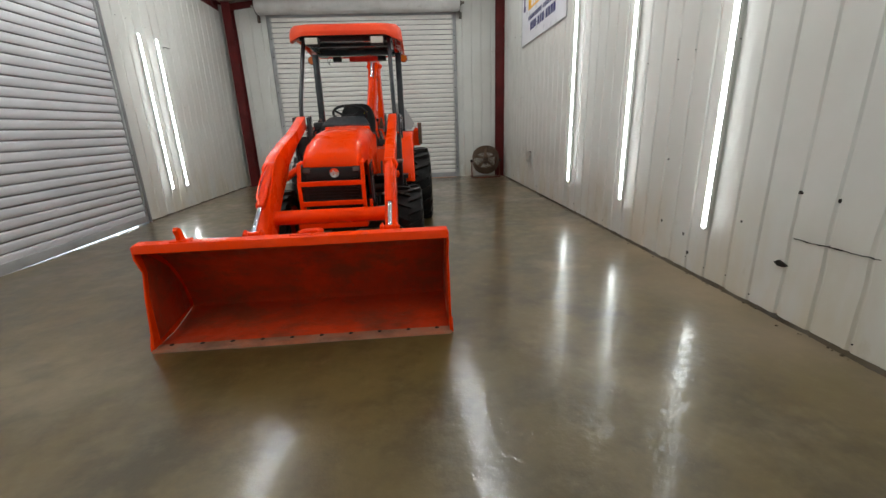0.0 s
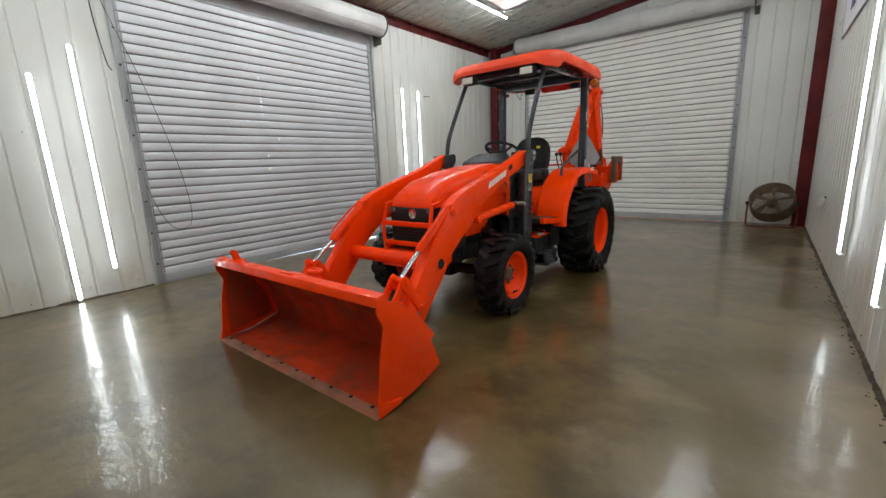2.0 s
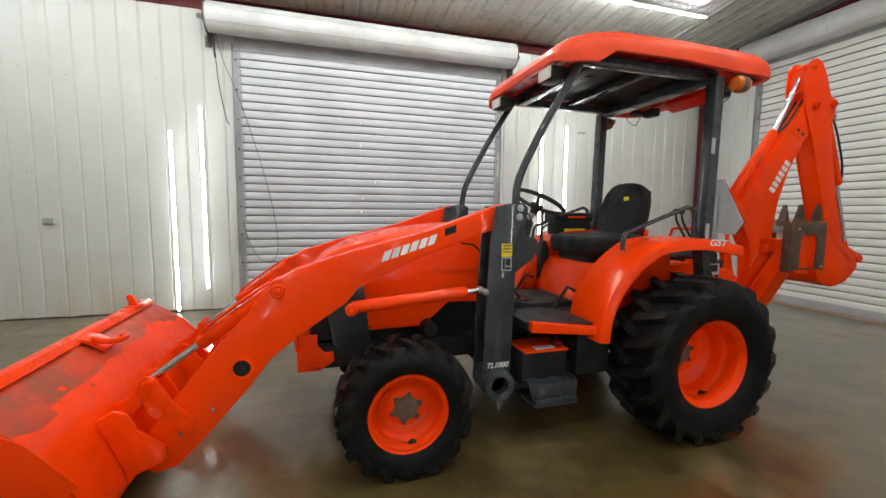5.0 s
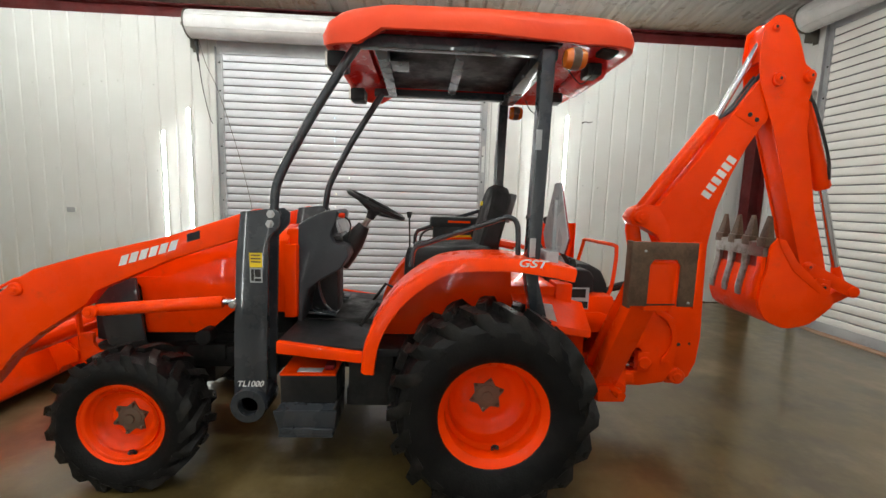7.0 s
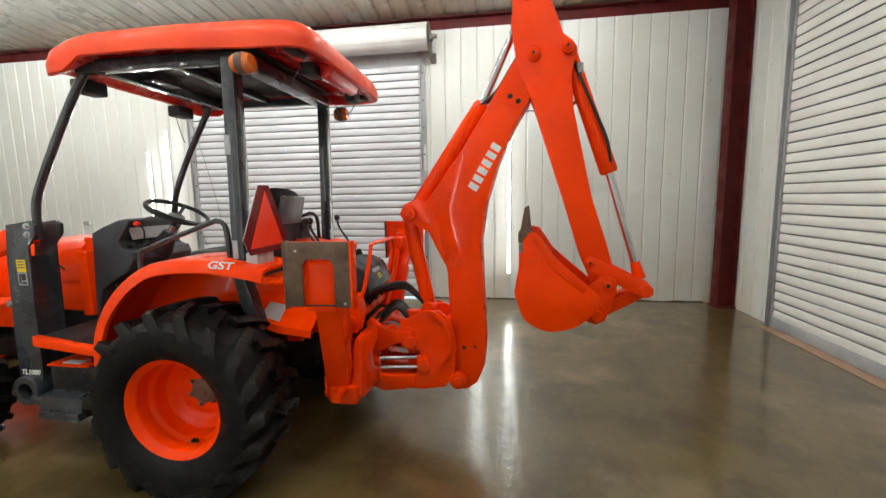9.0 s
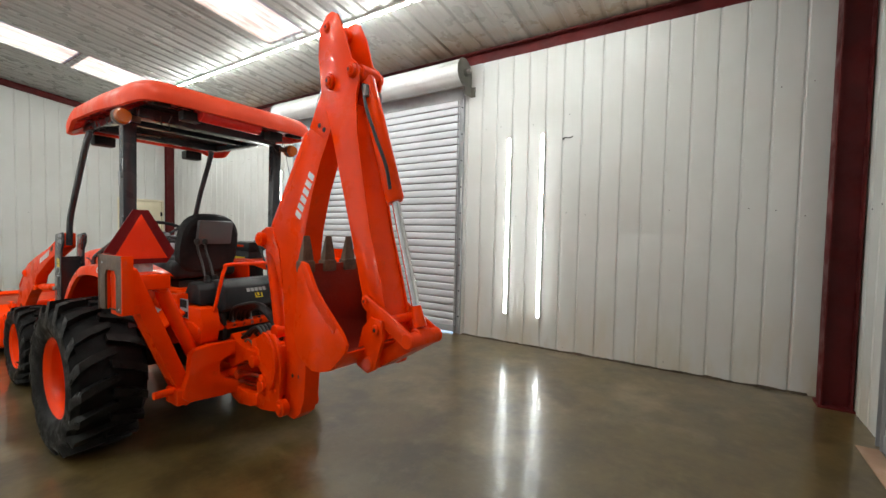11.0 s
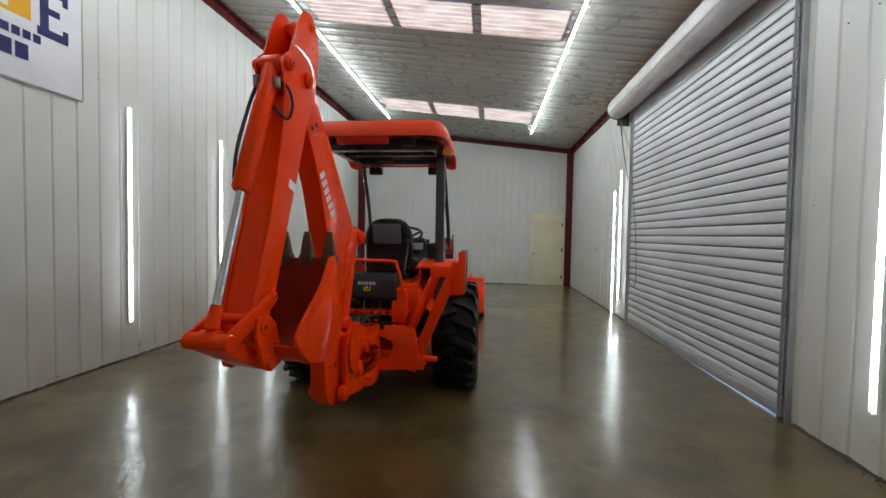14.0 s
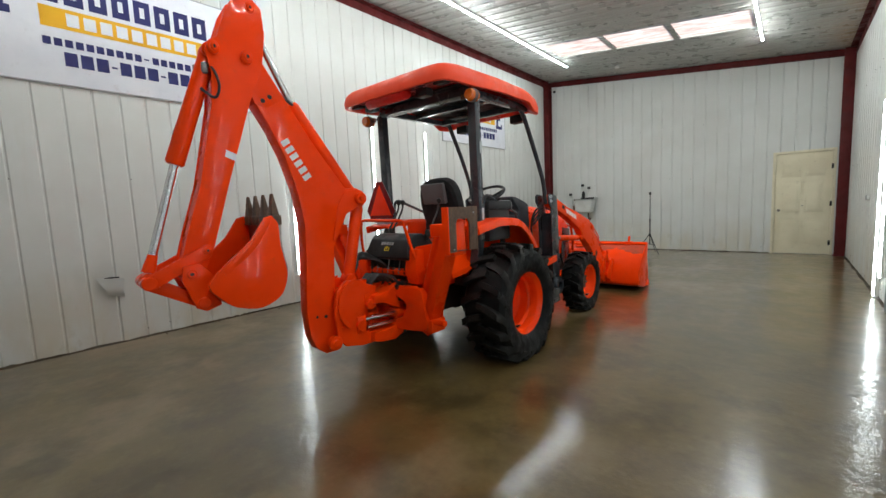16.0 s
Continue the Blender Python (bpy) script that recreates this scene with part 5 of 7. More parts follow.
def build_canopy(first, last):
    """A moulded roof: crowned top, thick rolled rim and a sloping underside; the loops from first to last."""
    bm = bm_new()
    loops = []
    for y0, y1, w0, w1, z, dip in ((5.44, 6.46, 0.34, 0.37, 2.438, 0.0), (5.28, 6.60, 0.50, 0.53, 2.428, 0.0), (5.185, 6.675, 0.585, 0.612, 2.412, 0.0), (5.145, 6.705, 0.616, 0.642, 2.388, 0.15), (5.130, 6.716, 0.628, 0.653, 2.362, 0.35), (5.124, 6.722, 0.632, 0.658, 2.325, 0.7),
                                   (5.128, 6.718, 0.630, 0.655, 2.300, 1.0), (5.142, 6.706, 0.618, 0.642, 2.296, 1.0), (5.162, 6.688, 0.602, 0.626, 2.300, 0.95), (5.20, 6.62, 0.565, 0.588, 2.310, 0.80), (5.33, 6.44, 0.535, 0.548, 2.318, 0.45), (5.345, 6.40, 0.53, 0.54, 2.325, 0.0))[first:last]:
        row = []
        for x, y, zz in ring_at(y0, y1, w0, w1, z, 0.20):
            fall = 0.050 * max(0.0, (5.50 - y) / 0.36) + 0.026 * max(0.0, (y - 6.1) / 0.6) if z > 2.35 else 0.0
            row.append(bm.verts.new((x, y, zz - dip * rim_drop(x, y) - fall)))
        loops.append(row)
    for a, b in zip(loops, loops[1:]):
        n = len(a)
        for i in range(n):
            bm.faces.new((a[i], a[(i + 1) % n], b[(i + 1) % n], b[i]))
    bm.faces.new(loops[0][::-1] if first == 0 else loops[-1])
    if first == 0:
        bmesh.ops.recalc_face_normals(bm, faces=bm.faces)
    return bm


canopy = tpart("canopy", build_canopy(0, 9), CANOPY, "faded orange moulded roof canopy", None, 50)
tpart("underside", build_canopy(8, 12), CANOPY_IN, "glossy red inner face of the roof", canopy, 50)
tpart("headliner", box(X(-0.44), X(0.525), 5.37, 6.36, 2.300, 2.312, 0.002), BLACKP, "black headliner", canopy)
tpart("rear_lip", plate([(6.56, 2.285), (6.690, 2.275), (6.692, 2.235), (6.675, 2.205), (6.645, 2.195), (6.59, 2.215), (6.55, 2.25)], X(-0.11), X(0.33), 0.018), CANOPY_IN, "red drop lip under the roof rear", canopy)
for s in SIDES:
    # a solid black box gives the shade of the hollow here
    tpart("recess", mirror(turned_box((X(0.545), 6.590, 2.268), (0.105, 0.085, 0.030), Matrix.Rotation(-0.15, 3, "X"), 0.010), s), CHASSIS, "black box standing in for a shaded recess in the roof underside", canopy)
    tpart("roof_wire", mirror(tube(smooth_path([(X(0.46), 6.40, 2.235), (X(0.47), 6.44, 2.17), (X(0.45), 6.50, 2.135), (X(0.47), 6.54, 2.17), (X(0.46), 6.57, 2.22)], 5), 0.0035, 6), s), HOSE, "thin dangling black wire", canopy)
for s in SIDES:
    tpart("rear_light", mirror(box(X(0.30), X(0.42), 6.545, 6.625, 2.195, 2.262, 0.012), s), BLACKP, "black work light", canopy)
    wl = tpart("work_light", mirror(box(X(0.325), X(0.475), 5.135, 5.235, 2.158, 2.240, 0.014), s), BLACKP, "black work light", canopy)
    tpart("lens", mirror(box(X(0.332), X(0.468), 5.124, 5.138, 2.166, 2.233, 0.010), s), LENS, "clear work light lens", canopy)
    for w in (1, -1):
        al = lathe([(0, 0.012), (0.050, 0.012), (0.050, 0.030), (0.040, 0.050), (0, 0.056)], (0, 0, 0), "y", 22)
        al.transform(Matrix.Translation((X(0.675), 6.375, 2.185)) @ Matrix.Rotation(0 if w > 0 else math.pi, 4, "Z"))
        tpart("flasher", mirror(al, s), AMBER, "round amber flasher lens", canopy)
    tpart("flasher_base", mirror(join(pin((X(0.675), 6.375, 2.185), 0.053, 0.024, "y"), box(X(0.57), X(0.65), 6.36, 6.39, 2.165, 2.205, 0.006)), s), BRONZE, "dark brown flasher band", canopy)

# slow vehicle sign on the left fender


def triangle(cx, y, z0, wide, high, cut, depth):
    bm = bm_new()
    h = wide / 2
    pts = [(cx - h + cut * 0.55, z0), (cx + h - cut * 0.55, z0), (cx + h, z0 + cut * 0.9), (cx + cut * 0.5, z0 + high), (cx - cut * 0.5, z0 + high), (cx - h, z0 + cut * 0.9)]
    if cut <= 0:
        pts = [(cx - h, z0), (cx + h, z0), (cx, z0 + high)]
    a = [bm.verts.new((x, y, z)) for x, z in pts]
    b = [bm.verts.new((x, y + depth, z)) for x, z in pts]
    n = len(pts)
    bm.faces.new(a)
    bm.faces.new(b[::-1])
    for i in range(n):
        bm.faces.new((a[i], b[i], b[(i + 1) % n], a[(i + 1) % n]))
    bmesh.ops.recalc_face_normals(bm, faces=bm.faces)
    return bm


smv = tpart("slow_vehicle_sign", triangle(X(0.572), 6.370, 1.230, 0.41, 0.362, 0.09, 0.006), SIGN_EDGE, "dark red bordered triangular warning sign", None, 0)
tpart("face", triangle(X(0.572), 6.3755, 1.263, 0.315, 0.30, 0, 0.004), SIGN_RED, "bright fluorescent orange triangle", smv, 0)
tpart("sign_back", triangle(X(0.572), 6.365, 1.232, 0.405, 0.358, 0.09, 0.004), GREYP, "plain grey back", smv, 0)
tpart("sign_bracket", join(box(X(0.50), X(0.66), 6.30, 6.365, 1.15, 1.235, 0.004), box(X(0.55), X(0.59), 6.350, 6.368, 1.17, 1.5, 0.002)), GREYP, "", smv)

# ---- front loader ----
ARM = [(4.80, 1.41), (4.36, 1.257), (3.95, 1.152), (3.68, 1.068), (3.60, 1.02), (3.52, 0.94), (3.40, 0.80), (3.12, 0.46), (3.03, 0.34), (2.99, 0.24), (2.985, 0.16), (3.04, 0.12), (3.13, 0.14), (3.22, 0.226), (3.446, 0.479), (3.557, 0.624), (3.691, 0.732), (3.925, 0.886), (3.985, 0.962), (4.358, 1.132), (4.73, 1.259), (4.80, 1.28)]
AX0, AX1 = 0.485, 0.575
TL_M = Matrix(((0, 0, 1, 0), (1, 0, 0, 0), (0, 1, 0, 0), (0, 0, 0, 1)))   # letters stand on the +x face

for s in SIDES:
    arm = tpart("loader_arm", mirror(plate(ARM, X(AX0), X(AX1), 0.010), s), ORANGE, "orange bent box-section loader arm")
    # plain blocks where the maker's name stands
    for i in range(6):
        y = 4.132 + i * 0.0495
        z = 1.124 + i * 0.0162
        w = 0.038
        bm = plate([(y - w / 2 - 0.008, z - 0.030), (y + w / 2 - 0.008, z - 0.018), (y + w / 2 + 0.010, z + 0.036), (y - w / 2 + 0.010, z + 0.024)], X(AX1), X(AX1 + 0.0015), 0)
        tpart("name_block", mirror(bm, s), WHITE_INK, "white block", arm, 0)
    tpart("decal", mirror(plate([(4.45, 1.268), (4.515, 1.289), (4.515, 1.248), (4.45, 1.227)], X(AX1), X(AX1 + 0.0015), 0), s), CHASSIS, "small dark green decal", arm, 0)
    tpart("bore", mirror(lathe([(0.040, 0.004), (0.056, 0.004), (0.058, 0.0), (0.058, -0.02), (0.040, -0.02)], (X(AX1), 3.425, 0.592), "x", 24, True), s), ORANGE, "", arm)
    # a flat black disc stands for the shade inside the hollow tube
    tpart("bore_shade", mirror(lathe([(0, 0.001), (0.041, 0.001), (0.041, 0.0005), (0, 0.0005)], (X(AX1 + 0.0005), 3.425, 0.592), "x", 24), s), CHASSIS, "black disc for the shade inside the tube end", arm)
    for y, z, r in ((3.595, 0.965, 0.036), (3.95, 0.850, 0.034), (3.171, 0.345, 0.032), (3.058, 0.235, 0.036)):
        tpart("pivot_pin", mirror(join(pin((X(AX1), y, z), r, 0.016), pin((X(AX1 + 0.012), y, z), r * 0.45, 0.012)), s), ORANGE, "", arm)
    for y, z in ((3.26, 0.40), (3.12, 0.30)):
        tpart("bolt", mirror(pin((X(AX1), y + 0.03, z), 0.009, 0.006), s), STEEL, "", arm)
    # lift cylinder
    lc = tpart("lift_cylinder", mirror(tube([(X(0.53), 3.95, 0.850), (X(0.53), 3.98, 0.852), (X(0.53), 4.585, 0.903), (X(0.53), 4.60, 0.904)], [0.030, 0.034, 0.034, 0.028], 16), s), ORANGE, "orange lift cylinder")
    tpart("rod", mirror(tube([(X(0.53), 4.60, 0.904), (X(0.53), 4.70, 0.912)], 0.016, 12), s), CHROME, "bright chrome rod", lc)
    tpart("cross_pin", mirror(pin((X(0.56), 4.684, 0.912), 0.020, 0.06), s), STEEL, "", lc)
    # bucket cylinder above the forearm
    a, b, c = Vector((X(0.53), 3.60, 0.985)), Vector((X(0.53), 3.235, 0.715)), Vector((X(0.53), 3.035, 0.567))
    bc = tpart("bucket_cylinder", mirror(join(tube([a, a + (b - a) * 0.05, a + (b - a) * 0.97, b], [0.030, 0.035, 0.035, 0.026], 16), pin(a, 0.040, 0.045)), s), ORANGE, "orange bucket cylinder")
    tpart("rod", mirror(tube([b, c], 0.017, 12), s), CHROME, "bright chrome rod", bc)
    tpart("pipe", mirror(tube(smooth_path([(X(0.545), 3.56, 1.005), (X(0.555), 3.45, 0.935), (X(0.555), 3.28, 0.805), (X(0.535), 3.245, 0.76)], 4), 0.008, 6), s), ORANGE, "", bc)
    # bell crank and bucket link
    for o in (0.478, 0.582):
        tpart("bell_crank", mirror(plate([(3.20, 0.30), (3.145, 0.32), (3.07, 0.44), (2.99, 0.53), (2.99, 0.58), (3.03, 0.60), (3.075, 0.565), (3.13, 0.46), (3.215, 0.37)], X(o - 0.008), X(o + 0.008), 0.004), s), ORANGE, "orange bell crank plate")
        tpart("bucket_link", mirror(plate([(3.05, 0.585), (3.065, 0.54), (2.95, 0.40), (2.90, 0.40), (2.90, 0.44), (3.01, 0.58)], X(o - 0.020), X(o - 0.008), 0.004), s), ORANGE)
    for y, z in ((3.035, 0.560), (2.925, 0.42)):
        tpart("crank_pin", mirror(pin((X(0.53), y, z), 0.022, 0.073), s), ORANGE)
    # tower
    TOWER = [(4.735, 1.393), (4.90, 1.415), (4.935, 1.39), (4.93, 1.33), (4.872, 1.262), (4.845, 0.40), (4.835, 0.33), (4.80, 0.285), (4.735, 0.285), (4.69, 0.32), (4.678, 0.40), (4.685, 0.728), (4.708, 1.175)]
    tower = tpart("loader_tower", mirror(join(plate(TOWER, X(0.594), X(0.610), 0.004), plate(TOWER, X(0.445), X(0.462), 0.004), box(X(0.462), X(0.594), 4.80, 4.815, 0.42, 1.20, 0.002)), s), DARKGREY, "dark grey loader tower")
    tpart("foot_tube", mirror(lathe([(0.052, 0.0), (0.088, 0.0), (0.092, -0.006), (0.092, -0.2), (0.052, -0.2)], (X(0.655), 4.765, 0.378), "x", 28, True), s), DARKGREY, "", tower)
    tpart("foot_plug", mirror(pin((X(0.56), 4.765, 0.378), 0.053, 0.05), s), CHASSIS, "", tower)
    for y, z in ((4.885, 1.385), (4.88, 1.335)):
        tpart("bolt", mirror(lathe([(0, 0.016), (0.013, 0.014), (0.013, 0.004), (0.022, 0.003), (0.022, 0), (0, 0)], (X(0.610), y, z), "x", 6), s), GALV, "zinc bolt", tower)
    if s > 0:
        tpart("warning_decal", plate([(4.775, 1.185), (4.838, 1.185), (4.838, 1.110), (4.775, 1.110)], X(0.610), X(0.6115), 0), DECAL_Y, "yellow warning decal", tower, 0)
        tpart("info_decal", plate([(4.775, 1.108), (4.838, 1.108), (4.838, 1.030), (4.775, 1.030)], X(0.610), X(0.6115), 0), GALV, "white and grey decal", tower, 0)
        for i, (y0, y1, z0, z1) in enumerate(((4.80, 4.83, 1.06, 1.10), (4.782, 4.796, 1.04, 1.10), (4.80, 4.832, 1.037, 1.052))):
            tpart("print_bar", plate([(y0, z1), (y1, z1), (y1, z0), (y0, z0)], X(0.6117), X(0.6125), 0), CHASSIS, "", tower, 0)
        for i, z in enumerate((1.172, 1.155, 1.138)):
            tpart("print_bar", plate([(4.782, z + 0.004), (4.831, z + 0.004), (4.831, z - 0.003), (4.782, z - 0.003)], X(0.6117), X(0.6125), 0), BRONZE, "", tower, 0)
        lettering("TL1000", 0.044, Matrix.Translation((X(0.6115), 4.762, 0.482)) @ TL_M, WHITE_INK, tower, "lettering", "white slanted letters")

tpart("torque_tube", lathe([(0, -0.445), (0.058, -0.445), (0.058, 0.445), (0, 0.445)], (XM, 3.425, 0.592), "x", 24), ORANGE, "orange cross tube between the loader arms")
tpart("tower_beam", join(box(X(-0.36), X(0.45), 4.72, 4.82, 0.42, 0.54, 0.01)), CHASSIS, "black cross beam under the tractor")
tpart("side_hoses", join(*[tube(smooth_path([(X(-0.42), 4.86, 1.30 - k * 0.03), (X(-0.37), 4.97, 1.22 - k * 0.04), (X(-0.33), 4.98, 1.05), (X(-0.33), 4.92, 0.85)], 6), 0.010, 7) for k in range(4)]), HOSE, "black hydraulic hoses")
both("light_stalk", lambda: join(tube([(X(0.36), 4.79, 1.08), (X(0.36), 4.70, 1.16), (X(0.36), 4.62, 1.17)], 0.006, 6)), CHASSIS)

# loader bucket
BW = 0.905
BSIDE = [(2.432, 0.012), (2.68, 0.030), (2.945, 0.095), (2.952, 0.115), (2.880, 0.285), (2.915, 0.312), (2.76, 0.500), (2.60, 0.604), (2.50, 0.660), (2.468, 0.655), (2.468, 0.58), (2.512, 0.485), (2.475, 0.33)]
BSHELL = [(2.440, 0.010), (2.68, 0.026), (2.90, 0.078), (2.925, 0.105), (2.915, 0.16), (2.862, 0.30), (2.80, 0.42), (2.70, 0.53), (2.58, 0.605), (2.50, 0.640)]


def strip(profile, x0, x1, thick, cols=8, wobble=0.0):
    """A bent sheet with that profile in (y, z), from x0 to x1."""
    bm = bm_new()
    p = [Vector((0, a, b)) for a, b in profile]
    n = len(p)
    outs = []
    for i in range(n):
        d = (p[min(i + 1, n - 1)] - p[max(i - 1, 0)]).normalized()
        outs.append(Vector((0, d.z, -d.y)))
    inner, outer = [], []
    for k in range(cols + 1):
        x = x0 + (x1 - x0) * k / cols
        r0, r1 = [], []
        for i in range(n):
            w = wobble * noise.noise(Vector((x * 3.1, p[i].y * 4, p[i].z * 4)))
            r0.append(bm.verts.new(Vector((x, 0, 0)) + p[i] + outs[i] * w))
            r1.append(bm.verts.new(Vector((x, 0, 0)) + p[i] + outs[i] * (thick + w)))
        inner.append(r0)
        outer.append(r1)
    for k in range(cols):
        for i in range(n - 1):
            bm.faces.new((inner[k][i], inner[k][i + 1], inner[k + 1][i + 1], inner[k + 1][i]))
            bm.faces.new((outer[k][i], outer[k + 1][i], outer[k + 1][i + 1], outer[k][i + 1]))
        for i in (0, n - 1):
            bm.faces.new((inner[k][i], inner[k + 1][i], outer[k + 1][i], outer[k][i]))
    for k in (0, cols):
        for i in range(n - 1):
            bm.faces.new((inner[k][i], inner[k][i + 1], outer[k][i + 1], outer[k][i]))
    bmesh.ops.recalc_face_normals(bm, faces=bm.faces)
    return bm


def fine(profile, steps=4):
    return [(v.y, v.z) for v in smooth_path([(0, a, b) for a, b in profile], steps)]


bucket = tpart("loader_bucket", strip(fine(BSHELL, 3), X(-BW), X(BW), 0.010, 14, 0.006), BUCKET_IN, "wide orange loader bucket, scraped and dirty inside", None, 40)
tpart("outer_skin", strip([(y + 0.013, z - 0.002) for y, z in fine(BSHELL[2:], 3)], X(-BW + 0.005), X(BW - 0.005), 0.004, 10), ORANGE, "orange outer skin", bucket, 40)
for s in SIDES:
    tpart("side_plate", mirror(plate(BSIDE, X(BW - 0.004), X(BW + 0.010), 0.003), s, XC), ORANGE, "orange side plate", bucket)
    tpart("side_wear_strip", mirror(plate([(2.428, 0.006), (2.60, 0.020), (2.60, 0.050), (2.47, 0.075), (2.452, 0.10), (2.428, 0.03)], X(BW + 0.010), X(BW + 0.018), 0.002), s, XC), ORANGE, "", bucket)
    tpart("side_liner", mirror(plate([(2.50, 0.05), (2.88, 0.11), (2.84, 0.29), (2.74, 0.45), (2.60, 0.56), (2.52, 0.60), (2.54, 0.48), (2.50, 0.33)], X(BW - 0.010), X(BW - 0.005), 0.001), s, XC), BUCKET_IN, "scraped inner face", bucket)
tpart("top_rail", plate([(2.455, 0.615), (2.475, 0.665), (2.54, 0.672), (2.575, 0.640), (2.52, 0.612)], X(-BW - 0.006), X(BW + 0.006), 0.010), ORANGE, "orange top rail", bucket)
edge = tpart("cutting_edge", plate([(2.416, 0.0), (2.426, 0.016), (2.482, 0.024), (2.482, 0.010), (2.45, 0.0)], X(-BW - 0.008), X(BW + 0.008), 0.003), EDGE_WORN, "scraped steel cutting edge with traces of orange paint", bucket)
for i in range(10):
    x = -0.82 + i * 1.64 / 9
    tpart("edge_bolt", lathe([(0, 0.005), (0.010, 0.004), (0.013, 0), (0, -0.003)], (X(x), 2.468, 0.0235), "z", 10), CHASSIS, "", bucket)
tpart("chain_hook", join(plate([(2.50, 0.66), (2.50, 0.70), (2.485, 0.735), (2.50, 0.755), (2.53, 0.74), (2.545, 0.70), (2.56, 0.66)], X(-0.674), X(-0.646), 0.006), box(X(-0.71), X(-0.61), 2.49, 2.57, 0.655, 0.675, 0.005)), ORANGE, "orange hook welded on the rail", bucket)
tpart("rail_hook", join(plate([(2.50, 0.660), (2.50, 0.676), (2.60, 0.652), (2.68, 0.600), (2.67, 0.585), (2.585, 0.636)], X(-0.03), X(0.11), 0.005), tube(smooth_path([(X(0.10), 2.62, 0.655), (X(0.12), 2.69, 0.645), (X(0.08), 2.735, 0.640), (X(0.0), 2.735, 0.635), (X(-0.03), 2.70, 0.630)], 5), 0.016, 8)), ORANGE, "orange open hook welded behind the rail", bucket)
for s in SIDES:
    for o in (0.455, 0.605):
        tpart("bucket_lug", mirror(plate([(2.945, 0.105), (2.98, 0.15), (3.10, 0.20), (3.10, 0.27), (2.99, 0.36), (2.96, 0.44), (2.90, 0.46), (2.835, 0.42), (2.888, 0.30), (2.94, 0.16)], X(o - 0.010), X(o + 0.010), 0.005), s), ORANGE, "orange bucket lug", bucket)

# ---- backhoe ----
SWING = Matrix.Translation((-1.487, 7.10, 0)) @ Matrix.Rotation(-math.atan(0.10), 4, "Z")


def swung(bm):
    """From the backhoe's own plane (x across, y out, z up) into the world."""
    bm.transform(SWING)
    return bm


def slim(bm, wide):
    """Draws the arm in: narrower across (but for the digging bucket), and shorter past the boom's tip."""
    for v in bm.verts:
        if not wide:
            low = min(1.0, max(0.0, (1.0 - v.co.z) / 0.2)) if v.co.y < 0.5 else 0.0
            v.co.x *= 0.86 - 0.16 * low
        v.co.y -= 0.052 * min(1.0, max(0.0, (v.co.y - 0.68) / 0.30))


DIGGING = ("bucket_lip", "digging_bucket", "bucket_back", "side_plate", "side_cutter", "tooth", "shank")


def spart(name, bm, mat, label="", parent=None, smooth=35):
    slim(bm, name in DIGGING)
    return part(name, swung(bm), mat, parent or TR, label, smooth)


BOOM = [(-0.09, 1.41), (-0.06, 1.47), (0.0, 1.495), (0.09, 1.49), (0.32, 1.80), (0.50, 2.08), (0.62, 2.26), (0.69, 2.335), (0.76, 2.335), (0.795, 2.28), (0.765, 2.19), (0.70, 2.03), (0.61, 1.88), (0.53, 1.70), (0.46, 1.47), (0.428, 1.24), (0.437, 0.95), (0.455, 0.62), (0.44, 0.44), (0.40, 0.34), (0.33, 0.285), (0.25, 0.285), (0.20, 0.34), (0.205, 0.50), (0.225, 0.77), (0.215, 1.05), (0.15, 1.27), (0.02, 1.345), (-0.06, 1.36)]
boom = spart("boom", plate(BOOM, -0.075, 0.075, 0.010), ORANGE, "orange curved backhoe boom")
for o in (-1, 1):
    for i in range(6):
        u, z = 0.386 + i * 0.0265, 1.572 + i * 0.0445
        d, nrm = Vector((0.5116, 0.859)), Vector((-0.859, 0.5116))
        c = Vector((u, z))
        q = [c - d * 0.019 - nrm * 0.030, c + d * 0.017 - nrm * 0.030, c + d * 0.019 + nrm * 0.030, c - d * 0.017 + nrm * 0.030]
        bm = plate([(p.x, p.y) for p in q], 0.075, 0.0765, 0)
        if o < 0:
            bmesh.ops.scale(bm, vec=(-1, 1, 1), verts=bm.verts)
            bmesh.ops.reverse_faces(bm, faces=bm.faces)
        spart("name_block", bm, WHITE_INK, "white block", boom, 0)
    for u, z in ((0.315, 0.562), (0.385, 0.572)):
        spart("bore", pin((o * 0.073, u, z), 0.014, 0.006), CHASSIS, "", boom)
    for u, z in ((0.60, 2.075), (0.645, 2.045)):
        spart("bore", pin((o * 0.0775, u, z), 0.016, 0.005), CHASSIS, "", boom)
    spart("cheek", plate([(-0.06, 1.46), (0.0, 1.485), (0.10, 1.47), (0.17, 1.36), (0.22, 1.12), (0.20, 1.10), (0.10, 1.30), (-0.06, 1.38)], o * 0.078 - 0.005, o * 0.078 + 0.005, 0.003), ORANGE, "", boom)
spart("boom_tip_plate", plate([(0.50, 2.075), (0.62, 2.265), (0.70, 2.345), (0.77, 2.345), (0.805, 2.28), (0.775, 2.185), (0.70, 2.02), (0.63, 2.00)], -0.079, 0.079, 0.006), ORANGE, "", boom)

